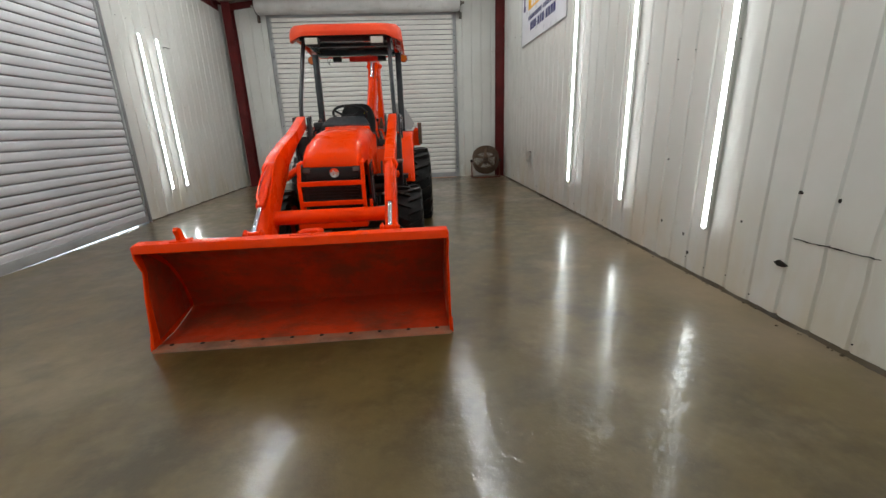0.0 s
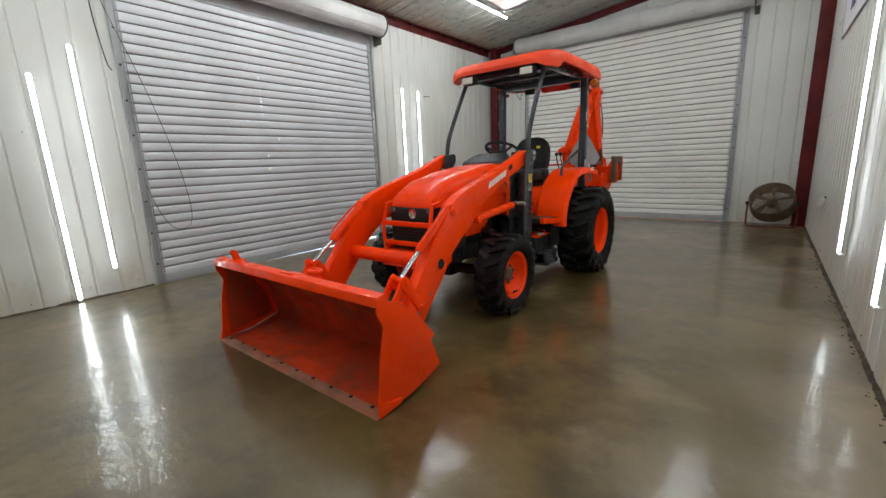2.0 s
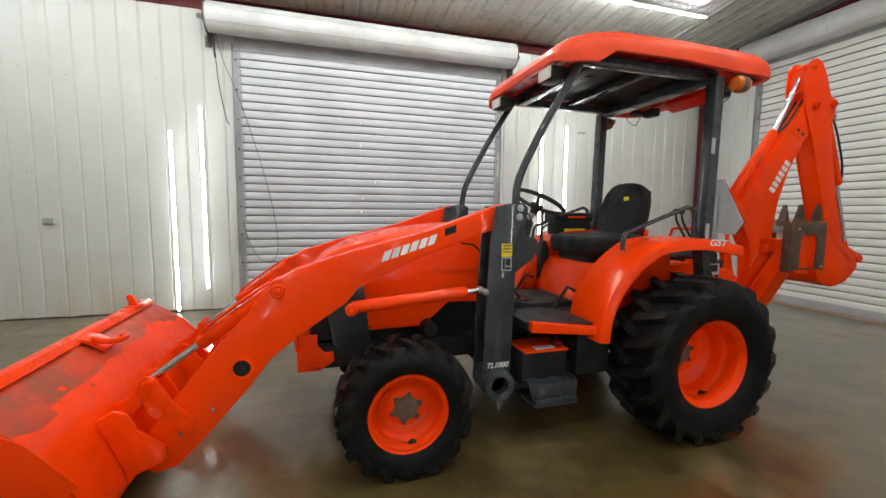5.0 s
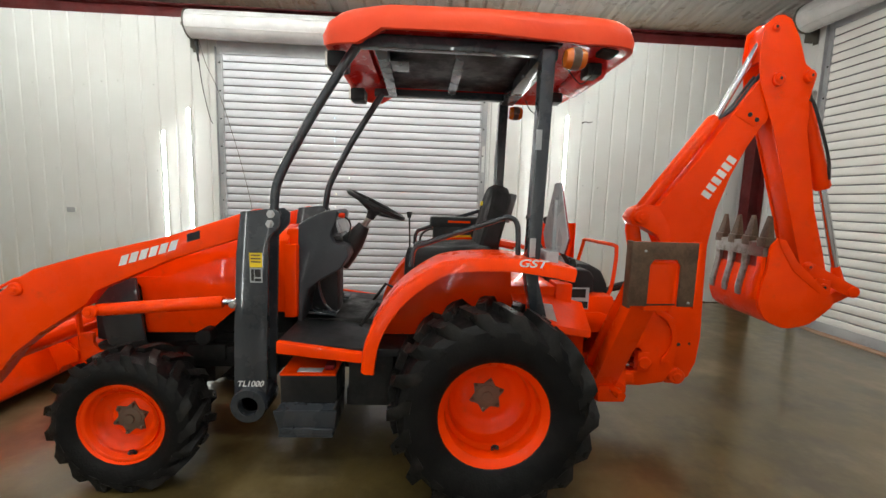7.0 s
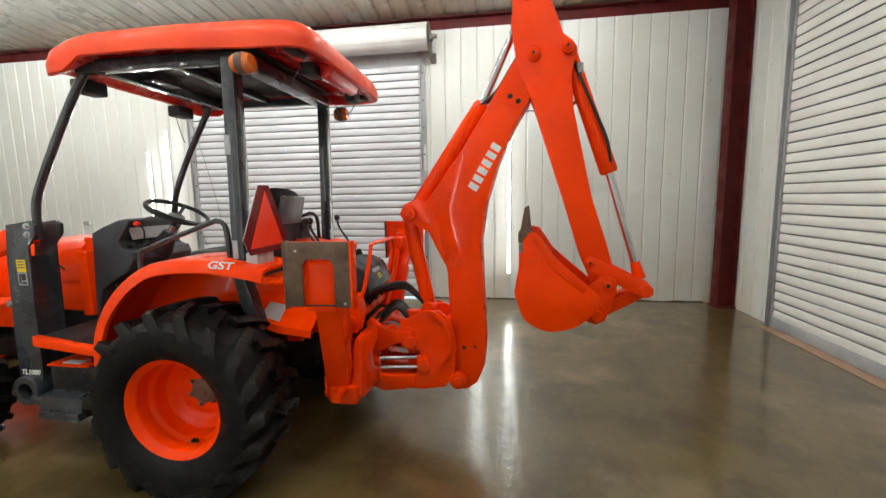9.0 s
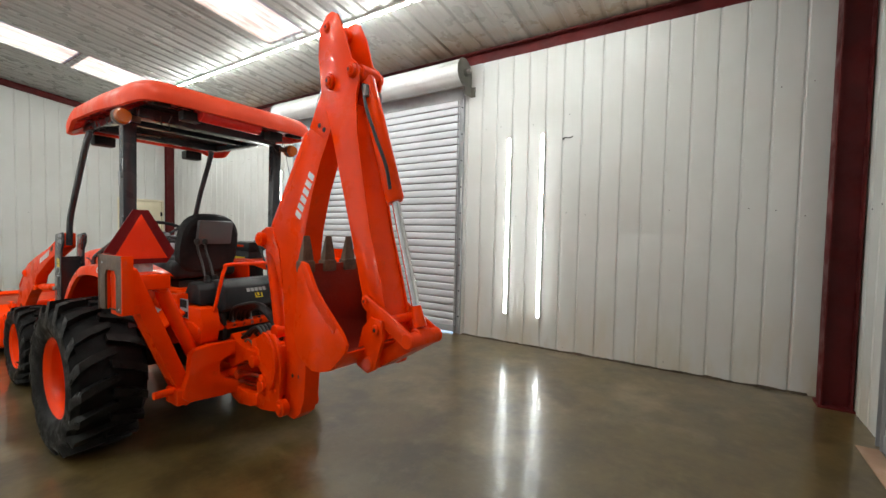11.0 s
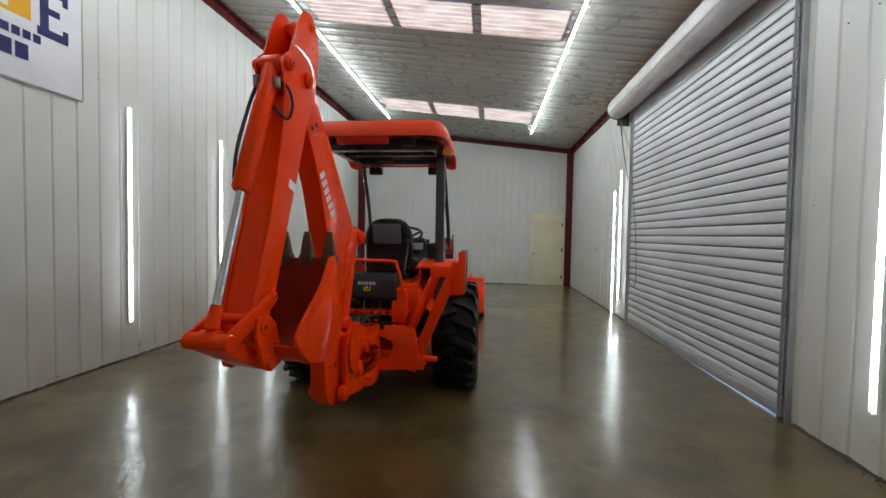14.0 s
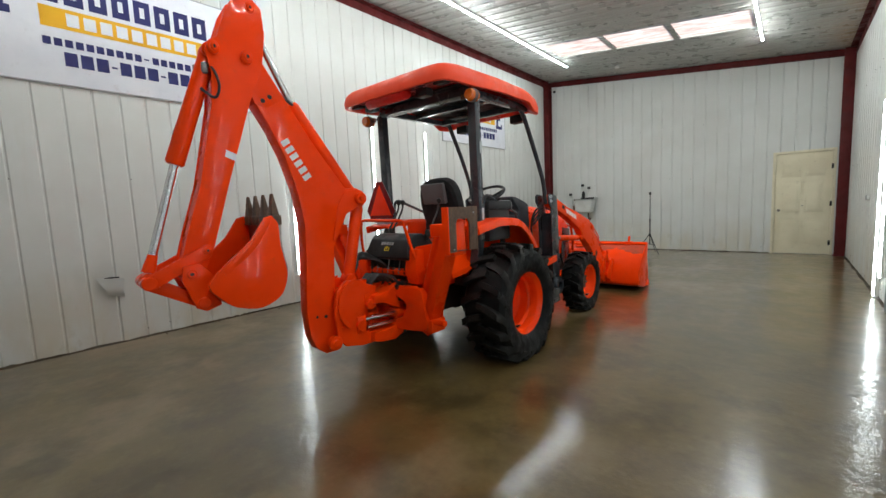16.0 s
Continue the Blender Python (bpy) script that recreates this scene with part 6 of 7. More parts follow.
STICK = [(0.735, 2.665), (0.68, 2.66), (0.615, 2.60), (0.605, 2.45), (0.635, 2.25), (0.735, 2.03), (0.945, 1.50), (1.055, 1.16), (1.14, 0.965), (1.19, 0.935), (1.245, 0.96), (1.26, 1.02), (1.225, 1.12), (1.19, 1.24), (1.105, 1.50), (1.00, 1.98), (0.985, 2.16), (1.01, 2.29), (0.985, 2.345), (0.93, 2.38), (0.86, 2.54), (0.79, 2.64)]
STICK_LOW = [(0.745, 2.10), (0.75, 2.02), (0.955, 1.50), (1.065, 1.17), (1.14, 1.0), (1.20, 0.965), (1.235, 1.03), (1.185, 1.23), (1.10, 1.50), (0.995, 1.96), (0.975, 2.14)]
stick = spart("dipper_stick", join(plate(STICK, 0.081, 0.095, 0.004), plate(STICK, -0.095, -0.081, 0.004)), ORANGE, "orange backhoe dipper stick")
spart("stick_box", join(plate(STICK_LOW, -0.0805, 0.0805, 0.008), box(-0.0805, 0.0805, 0.63, 0.66, 2.40, 2.58, 0.004)), ORANGE, "orange box section", stick)
spart("decal", plate([(0.880, 1.655), (0.950, 1.680), (0.938, 1.722), (0.868, 1.697)], -0.0968, -0.0955, 0), BANNER, "pale worn decal", stick, 0)
for u, z, r, h in ((0.74, 2.285, 0.042, 0.122), (0.685, 2.590, 0.036, 0.098), (0.960, 2.305, 0.038, 0.122), (1.200, 1.003, 0.042, 0.135), (1.105, 1.130, 0.030, 0.122)):
    spart("pivot_pin", join(pin((0, u, z), r, h), pin((0, u, z), r * 0.62, h + 0.012)), ORANGE, "", stick)
    spart("pin_bore", pin((0, u, z), r * 0.30, h + 0.0135), CHASSIS, "", stick)
# dipper cylinder on top of the boom
a, b, c = Vector((0, -0.02, 1.415)), Vector((0, 0.432, 2.065)), Vector((0, 0.685, 2.590))
c1 = spart("dipper_cylinder", join(tube([a, a + (b - a) * 0.04, a + (b - a) * 0.97, b], [0.035, 0.046, 0.046, 0.034], 18), pin(a, 0.045, 0.125), pin(a, 0.022, 0.14)), ORANGE, "orange dipper cylinder")
spart("rod", join(tube([b, c], 0.024, 14)), CHROME, "bright chrome rod", c1)
spart("rod_eye", pin(c, 0.045, 0.045), ORANGE, "", c1)
# bucket cylinder behind the stick
a, b, c = Vector((0, 0.965, 2.300)), Vector((0, 1.205, 1.630)), Vector((0, 1.385, 1.03))
c2 = spart("curl_cylinder", join(tube([a, a + (b - a) * 0.04, a + (b - a) * 0.98, b], [0.040, 0.050, 0.050, 0.040], 20), pin(a, 0.050, 0.06)), ORANGE, "orange bucket curl cylinder")
spart("rod", tube([b, c], 0.023, 14), CHROME, "bright chrome rod", c2)
spart("rod_eye", join(tube([c + (b - c) * 0.16, c], [0.025, 0.036], 14), pin((0, 1.392, 0.985), 0.042, 0.05)), ORANGE, "", c2)
spart("hose", tube(smooth_path([(0.055, 1.00, 2.24), (0.075, 1.045, 2.12), (0.07, 1.115, 1.96), (0.055, 1.18, 1.81), (0.045, 1.205, 1.69)], 6), 0.0095, 8), HOSE, "black hydraulic hose", c2)
spart("hose", tube(smooth_path([(-0.05, 1.0, 2.22), (-0.11, 0.97, 2.17), (-0.12, 0.95, 2.08), (-0.10, 0.98, 2.02), (-0.055, 1.04, 2.07)], 6), 0.0085, 8), HOSE, "black hydraulic hose", c2)
for x, u, z in ((-0.06, 1.01, 2.19), (0.06, 1.03, 2.20)):
    spart("fitting", pin((x, u, z), 0.018, 0.03, "z"), STEEL, "", c2)
spart("hose_bundle", join(*[tube(smooth_path([(0.03 * k, 0.40, 2.02), (0.03 * k, 0.44, 2.06), (0.03 * k, 0.52, 2.12), (0.03 * k, 0.60, 2.24), (0.03 * k, 0.66, 2.33)], 5), 0.011, 7) for k in (-1, 1)]), HOSE, "black hoses over the boom")
# linkage
for o in (-1, 1):
    spart("curl_link", plate([(1.075, 1.15), (1.105, 1.165), (1.17, 1.135), (1.41, 1.015), (1.435, 0.98), (1.42, 0.945), (1.37, 0.945), (1.10, 1.085), (1.075, 1.11)], o * 0.108 - 0.010, o * 0.108 + 0.010, 0.006), ORANGE, "orange curl link plate")
spart("curl_bridge", tube([(-0.10, 1.24, 1.045), (0.10, 1.24, 1.045)], 0.024, 12), ORANGE)
spart("bucket_link", join(plate([(1.40, 1.015), (1.435, 0.98), (1.415, 0.94), (1.16, 0.79), (1.12, 0.795), (1.115, 0.84), (1.15, 0.87)], -0.075, 0.075, 0.008), pin((0, 1.40, 0.977), 0.038, 0.128), pin((0, 1.148, 0.826), 0.036, 0.145)), ORANGE, "orange bucket link casting")
# digging bucket
HB = 0.246
DSIDE = [(0.690, 1.270), (0.685, 1.13), (0.655, 0.97), (0.67, 0.88), (0.72, 0.81), (0.85, 0.763), (0.98, 0.78), (1.05, 0.815), (1.14, 0.905), (1.155, 0.945), (1.10, 1.012), (0.89, 1.18), (0.79, 1.305), (0.735, 1.318)]
DSIDE = DSIDE[:1] + fine(DSIDE[1:9], 3) + fine(DSIDE[9:12], 3) + DSIDE[12:]
DSHELL = [(0.700, 1.300), (0.686, 1.13), (0.660, 0.97), (0.675, 0.88), (0.73, 0.81), (0.85, 0.770), (0.98, 0.785), (1.05, 0.82), (1.12, 0.90)]
dig = spart("digging_bucket", strip(fine(DSHELL, 3), -HB + 0.01, HB - 0.01, -0.012, 4), DIG_IN, "orange toothed digging bucket, inside worn and coloured darker for shade", None, 40)
spart("bucket_back", strip([(y + 0.0, z) for y, z in fine(DSHELL[1:], 3)], -HB + 0.012, HB - 0.012, 0.006, 4), ORANGE, "orange outer shell", dig, 40)
for o in (-1, 1):
    spart("side_plate", plate(DSIDE, o * HB - 0.009, o * HB + 0.009, 0.004), ORANGE, "orange side plate", dig)
    spart("side_cutter", plate([(0.735, 1.318), (0.79, 1.305), (0.89, 1.18), (1.08, 1.025), (1.06, 0.985), (0.87, 1.12), (0.76, 1.26)], o * (HB + 0.009) - 0.004, o * (HB + 0.009) + 0.004, 0.002), ORANGE, "", dig)
    spart("ear", plate([(1.06, 0.86), (1.10, 1.00), (1.16, 1.06), (1.24, 1.05), (1.25, 0.97), (1.19, 0.80), (1.14, 0.775), (1.06, 0.80)], o * 0.122 - 0.012, o * 0.122 + 0.012, 0.005), ORANGE, "orange hanger ear", dig)
def tooth(x):
    """A pointed tooth with a socket, tapering both ways."""
    bm = bm_new()
    rows = []
    for z, w, d0, d1 in ((1.26, 0.037, 0.668, 0.728), (1.325, 0.034, 0.672, 0.722), (1.40, 0.024, 0.686, 0.714), (1.450, 0.017, 0.696, 0.706)):
        rows.append([bm.verts.new((x + a * w, d, z)) for a, d in ((-1, d0), (1, d0), (1, d1), (-1, d1))])
    for p, q in zip(rows, rows[1:]):
        for k in range(4):
            bm.faces.new((p[k], p[(k + 1) % 4], q[(k + 1) % 4], q[k]))
    bm.faces.new(rows[0][::-1])
    bm.faces.new(rows[-1])
    bmesh.ops.recalc_face_normals(bm, faces=bm.faces)
    return join(soften(bm, 0.003), box(x - 0.040, x + 0.040, 0.660, 0.732, 1.255, 1.318, 0.009))


spart("bucket_lip", plate([(0.664, 1.196), (0.660, 1.285), (0.704, 1.290), (0.704, 1.200)], -HB + 0.012, HB - 0.012, 0.004), STEEL, "scraped bright steel cutting lip", dig)
for i in range(4):
    x = -0.207 + i * 0.138
    spart("tooth", tooth(x), PADSTEEL, "worn brown steel tooth", dig)
    spart("shank", plate([(0.690, 1.215), (0.664, 1.22), (0.664, 1.12), (0.640, 0.98), (0.646, 0.93), (0.668, 0.95), (0.690, 1.12)], x - 0.026, x + 0.026, 0.005), STEEL if i < 3 else ORANGE, "scraped steel tooth shank", dig)
# swing post and frame
# a C-shaped casting on either side, open towards the tractor, round an upright swing tube
CASTING = [(-0.09, 0.735), (-0.02, 0.755), (0.05, 0.80), (0.17, 0.81), (0.245, 0.75), (0.275, 0.60), (0.262, 0.40), (0.20, 0.315), (0.05, 0.285), (-0.08, 0.285), (-0.09, 0.372), (0.0, 0.382), (0.045, 0.405), (0.055, 0.47), (0.04, 0.535), (0.0, 0.555), (-0.09, 0.56)]
spart("swing_post", join(plate(CASTING, -0.165, -0.125, 0.012), plate(CASTING, 0.125, 0.165, 0.012), box(-0.13, 0.13, -0.07, 0.16, 0.30, 0.365, 0.01), box(-0.13, 0.13, -0.07, 0.16, 0.665, 0.735, 0.01), box(-0.125, 0.125, 0.19, 0.235, 0.42, 0.74, 0.008)), ORANGE, "orange swing post casting")
spart("swing_tube", tube([(0, -0.03, 0.27), (0, -0.03, 0.775)], 0.050, 18), ORANGE, "orange upright swing pin")
for o in (-1, 1):
    ring = [(0.08 + 0.175 * math.cos(a), 0.62 + 0.20 * math.sin(a)) for a in (radians(q) for q in range(-60, 85, 12))]
    inn = [(0.08 + 0.145 * math.cos(a), 0.62 + 0.17 * math.sin(a)) for a in (radians(q) for q in range(80, -64, -12))]
    spart("guard_rib", plate(ring + inn, o * 0.185 - 0.012, o * 0.185 + 0.012, 0.004), ORANGE)
    spart("base_pin", join(pin((o * 0.15, 0.285, 0.365), 0.052, 0.035), pin((o * 0.18, 0.285, 0.365), 0.03, 0.02)), ORANGE)
    spart("lug", join(plate([(-0.13, 0.665), (-0.05, 0.70), (0.02, 0.68), (0.02, 0.62), (-0.13, 0.61)], o * 0.145 - 0.03, o * 0.145 + 0.03, 0.008), pin((o * 0.145, -0.09, 0.64), 0.030, 0.045)), ORANGE)
    spart("grease_fitting", pin((o * 0.182, 0.12, 0.79), 0.008, 0.012), STEEL)
    for q in range(4):
        spart("bolt_head", pin((o * 0.170, 0.215 + 0.02 * math.sin(q * 1.1), 0.46 + q * 0.085), 0.013, 0.010), ORANGE)
    spart("knuckle", join(pin((o * 0.12, -0.02, 0.60), 0.04, 0.10), pin((o * 0.14, 0.065, 0.45), 0.042, 0.06), box(o * 0.13 - 0.05, o * 0.13 + 0.05, 0.02, 0.10, 0.385, 0.52, 0.012)), ORANGE)
spart("boom_cylinder", join(tube([(0, -0.045, 1.37), (0, -0.035, 1.33), (0, 0.065, 0.86), (0, 0.075, 0.81)], [0.040, 0.048, 0.048, 0.036], 18), pin((0, 0.08, 0.80), 0.045, 0.07)), ORANGE, "orange boom cylinder")


def plate_y(poly, y0, y1, bevel=0.006):
    """A polygon in (x offset, z), thick from y0 to y1."""
    bm = plate([(a, z) for a, z in poly], y0, y1, bevel)
    bm.transform(Matrix(((0, 1, 0, XC), (1, 0, 0, 0), (0, 0, 1, 0), (0, 0, 0, 1))))
    bmesh.ops.reverse_faces(bm, faces=bm.faces)
    return bm


tpart("backhoe_frame", join(box(X(-0.41), X(0.50), 6.62, 6.80, 0.37, 0.50, 0.02), box(X(-0.33), X(0.32), 6.55, 6.68, 0.50, 0.84, 0.02), plate([(6.42, 0.84), (6.72, 0.85), (6.80, 0.82), (6.80, 0.78), (6.42, 0.76)], X(-0.33), X(0.42), 0.01)), ORANGE, "orange backhoe main frame")
WING = [(0.05, 0.705), (0.375, 0.715), (0.465, 0.70), (0.488, 0.665), (0.498, 0.56), (0.528, 0.46), (0.532, 0.405), (0.495, 0.372), (0.30, 0.352), (0.05, 0.338), (0.05, 0.405), (0.18, 0.428), (0.27, 0.465), (0.305, 0.52), (0.305, 0.58), (0.22, 0.615), (0.05, 0.602)]
for s in SIDES:
    tpart("frame_wing", mirror(plate_y(WING, 6.80, 6.86, 0.010), s), ORANGE, "orange wing plate with a scooped opening")
    tpart("wing_top", mirror(plate([(6.78, 0.72), (6.80, 0.75), (6.88, 0.705), (6.97, 0.672), (7.08, 0.668), (7.09, 0.605), (6.99, 0.592), (6.90, 0.55), (6.80, 0.50), (6.78, 0.50)], X(0.04), X(0.20), 0.014), s), ORANGE, "orange upper swing arm")
    tpart("wing_foot", mirror(plate([(6.78, 0.41), (6.90, 0.375), (7.0, 0.37), (7.09, 0.375), (7.10, 0.305), (7.02, 0.28), (6.88, 0.265), (6.78, 0.30)], X(0.04), X(0.19), 0.014), s), ORANGE, "orange lower swing arm")
for s in SIDES:
    tpart("swing_cylinder", mirror(join(tube([(X(0.20), 6.60, 0.475), (X(0.17), 6.86, 0.475)], 0.042, 16), tube([(X(0.19), 6.66, 0.41), (X(0.165), 6.84, 0.41)], 0.032, 12)), s), ORANGE, "orange swing cylinder")
    tpart("swing_rod", mirror(join(tube([(X(0.17), 6.86, 0.482), (X(0.12), 7.13, 0.482)], 0.018, 12), tube([(X(0.165), 6.84, 0.415), (X(0.13), 7.12, 0.415)], 0.018, 12)), s), CHROME, "bright chrome rod")
    top = 0.945 if s > 0 else 1.00
    tpart("frame_pedestal", mirror(plate([(6.46, 0.72), (6.475, top - 0.03), (6.51, top), (6.80, top), (6.83, 0.84), (6.80, 0.72)], X(0.285), X(0.405), 0.012), s), ORANGE, "orange sheet pedestal")
    if s < 0:
        tpart("rear_panel", plate_y([(-0.22, 0.78), (-0.22, 1.01), (-0.40, 1.04), (-0.40, 0.80)], 6.70, 6.73, 0.008), ORANGE, "orange upright sheet beside the console")
    # stabiliser folded up
    st = root("stabiliser", (X(0.48) if s > 0 else 2 * XM - X(0.48), 6.78, 0.42), "", "")
    st.parent = TR
    st.matrix_parent_inverse = Matrix.Translation(-PLACE[TR])
    oy = -0.035 if s > 0 else 0.0
    base, tip = Vector((X(0.47), 6.750 + oy, 0.40)), Vector((X(0.80), 6.845 + oy, 1.18))
    q = (tip - base).normalized()
    sx = Vector((0, 1, 0)) - q * q.y
    sx.normalize()
    m = Matrix((q.cross(sx) * -1, sx, q)).transposed()
    if m.determinant() < 0:
        m = Matrix((q.cross(sx), sx, q)).transposed()
    part("leg", mirror(turned_box((base + tip) / 2, (0.085, 0.135, (tip - base).length + 0.12), m, 0.008), s), ORANGE, st, "orange box-section leg")
    part("foot_pivot", mirror(join(pin(base, 0.045, 0.09, "y"), box(X(0.40), X(0.56), 6.68, 6.84, 0.36, 0.46, 0.012), tube([base + Vector((0.02, 0.05, 0.045)), base + Vector((0.19, 0.05, 0.045))], 0.024, 12)), s), ORANGE, st)
    part("leg_head", mirror(plate([(y + oy, z) for y, z in ((6.762, 0.98), (6.766, 1.205), (6.780, 1.225), (6.892, 1.225), (6.908, 1.205), (6.902, 0.98))], X(0.76), X(0.858), 0.012), s), ORANGE, st, "orange leg head")
    cyl0, cyl1 = Vector((X(0.36), 6.72, 0.52)), Vector((X(0.64), 6.80, 1.12))
    part("stabiliser_cylinder", mirror(join(tube([cyl0, cyl0 + (cyl1 - cyl0) * 0.05, cyl0 + (cyl1 - cyl0) * 0.95, cyl1], [0.03, 0.04, 0.04, 0.03], 16), pin(cyl1, 0.035, 0.05, "y"), box(X(0.60), X(0.78), 6.76, 6.86, 1.11, 1.20, 0.012)), s), ORANGE, st, "orange stabiliser cylinder")
    pd_y = -0.018 if s > 0 else 0.0
    pad = [(y + pd_y, z) for y, z in ((6.664, 1.318), (6.976, 1.318), (6.976, 1.01), (6.898, 1.01), (6.898, 1.205), (6.880, 1.235), (6.765, 1.235), (6.746, 1.205), (6.746, 1.01), (6.664, 1.01))]
    pd = part("pad", mirror(plate(pad, X(0.870), X(0.882), 0.003), s), PADSTEEL, st, "scuffed bare brown steel pad with a slot")
    part("back_plate", mirror(plate([(y, z) for y, z in pad], X(0.855), X(0.8695), 0.002), s), ORANGE, pd, "orange back of the pad")
    part("wire_tie", mirror(tube([(X(0.862), 6.756 + oy, 1.012), (X(0.862), 6.912 + oy, 1.016)], 0.004, 6), s), CHASSIS, st, "dark wire round the leg")
    for y in (6.652 + pd_y, 6.976 + pd_y):
        part("flange", mirror(plate([(y, 1.32), (y + 0.012, 1.32), (y + 0.012, 1.0), (y, 1.0)], X(0.83), X(0.884), 0.002), s), PADSTEEL if y < 6.8 else ORANGE, pd, "worn flange of the pad")
    for y in (6.70, 6.93):
        part("bolt", mirror(pin((X(0.884), y, 1.275 if y < 6.8 else 1.03), 0.006, 0.004), s), GALV, st)

# backhoe control station


def build_console():
    """A moulded cover over the valves, narrower towards its top."""
    bm = plate([(6.53, 0.92), (6.505, 1.01), (6.55, 1.085), (6.62, 1.112), (6.72, 1.108), (6.79, 1.070), (6.825, 0.99), (6.835, 0.925), (6.81, 0.905), (6.55, 0.905)], X(-0.245), X(0.265), 0.022, 3)
    for v in bm.verts:
        t = min(1.0, max(0.0, (v.co.z - 0.86) / 0.25))
        v.co.x += (X(0.01) - v.co.x) * 0.14 * t * t
    return bm


con = tpart("control_console", build_console(), BLACKP, "black plastic backhoe control console")
tilt_con = Matrix.Translation((X(0.012), 6.812, 1.028)) @ Matrix.Rotation(math.pi, 4, "Z") @ Matrix.Rotation(radians(64), 4, "X")
for i in range(5):
    b = box(-0.075 + i * 0.031, -0.051 + i * 0.031, 0.0, 0.026, 0.0, 0.002, 0)
    b.transform(tilt_con)
    tpart("print_bar", b, GALV, "", con, 0)
for a0, a1, b0, b1 in ((-0.02, 0.035, -0.050, -0.044), (-0.02, -0.012, -0.044, -0.016), (0.027, 0.035, -0.044, -0.016), (-0.002, 0.012, -0.036, -0.012)):
    b = box(a0, a1, b0, b1, 0.0, 0.002, 0)
    b.transform(tilt_con)
    tpart("print_bar", b, DECAL_Y, "", con, 0)
tpart("valve_body", join(box(X(-0.215), X(0.235), 6.55, 6.765, 0.70, 0.91, 0.012), box(X(-0.235), X(-0.205), 6.54, 6.80, 0.70, 0.92, 0.006), box(X(0.225), X(0.255), 6.54, 6.80, 0.70, 0.92, 0.006)), CHASSIS, "black valve bank under the cover", con)
for i in range(6):
    x = X(-0.16 + i * 0.066)
    tpart("linkage", join(tube([(x, 6.775, 0.90), (x + 0.004, 6.79, 0.83)], 0.005, 8), pin((x + 0.004, 6.785, 0.825), 0.009, 0.012), tube([(x, 6.77, 0.80), (x, 6.80, 0.80)], 0.013, 10)), STEEL if i % 2 else CHASSIS, "", con)
for i in range(4):
    x = X(-0.13 + i * 0.085)
    tpart("valve_spool", join(tube([(x, 6.80, 0.58), (x, 6.80, 0.74)], 0.018, 10), pin((x, 6.84, 0.70), 0.022, 0.03, "y")), CHASSIS, "", con)
tpart("valve_hoses", join(*[tube(smooth_path([(X(-0.12 + 0.05 * k), 6.80, 0.68), (X(-0.10 + 0.05 * k), 6.88, 0.78 - 0.01 * k), (X(-0.04 + 0.03 * k), 6.97, 0.80), (X(0.0 + 0.02 * k), 7.06, 0.70)], 6), 0.0125, 7) for k in range(6)]), HOSE, "bundle of black hydraulic hoses", con)
for k in range(5):
    tpart("swing_hose", tube(smooth_path([(X(0.04 + 0.03 * k), 6.72, 0.74), (X(0.08 + 0.03 * k), 6.82, 0.88 + 0.008 * k), (X(0.12 + 0.01 * k), 6.93, 0.925 + 0.010 * k), (X(0.12), 7.03, 0.935 + 0.008 * k), (X(0.10 - 0.01 * k), 7.11, 0.87), (X(0.07), 7.16 + 0.006 * k, 0.79), (X(0.06), 7.18, 0.70)], 6), 0.0125, 7), HOSE, "black hydraulic hose loop", con)
tpart("steel_pipe", tube(smooth_path([(X(0.14), 6.86, 0.66), (X(0.16), 6.94, 0.72), (X(0.15), 7.02, 0.68), (X(0.12), 7.08, 0.62)], 5), 0.008, 8), STEEL, "thin steel pipe", con)
tpart("valve_block", box(X(-0.2), X(0.14), 6.70, 6.84, 0.58, 0.74, 0.01), CHASSIS, "black valve block", con)
side = plate([(6.50, 0.950), (6.495, 1.03), (6.545, 1.100), (6.66, 1.092), (6.695, 1.06), (6.70, 0.950)], X(0.155), X(0.355), 0.014, 3)
tpart("console_side", side, BLACKP, "black lever housing over the pedestal", con)
for x in (-0.25, 0.20, 0.255):
    lean = 0.0 if x < 0 else -0.012
    lever = tpart("control_lever", tube(smooth_path([(X(x), 6.605, 1.05), (X(x), 6.575, 1.12), (X(x + lean), 6.505, 1.225), (X(x + lean), 6.450, 1.31), (X(x + lean), 6.438, 1.365)], 5), 0.0085, 8), HOSE, "bent black control lever", con)
    tpart("knob", lathe([(0, 0), (0.014, 0.004), (0.023, 0.024), (0.020, 0.040), (0.010, 0.048), (0, 0.049)], (X(x + lean), 6.437, 1.352), "z", 14), HOSE, "", lever)
    tpart("gaiter", lathe([(0.030, 0.0), (0.026, 0.014), (0.028, 0.020), (0.021, 0.034), (0.022, 0.040), (0.013, 0.062), (0, 0.064)], (X(x), 6.597, 1.082), "z", 16), CHASSIS, "", lever)
tpart("guard_rail", tube(smooth_path([(X(0.31), 6.76, 0.86), (X(0.315), 6.82, 0.96), (X(0.295), 6.85, 1.12), (X(0.275), 6.86, 1.205), (X(0.245), 6.86, 1.235), (X(0.0), 6.86, 1.232), (X(-0.215), 6.86, 1.228), (X(-0.245), 6.86, 1.198), (X(-0.275), 6.85, 1.10), (X(-0.30), 6.82, 0.96), (X(-0.30), 6.76, 0.86)], 5), 0.0125, 8), ORANGE, "thin orange guard hoop over the console")


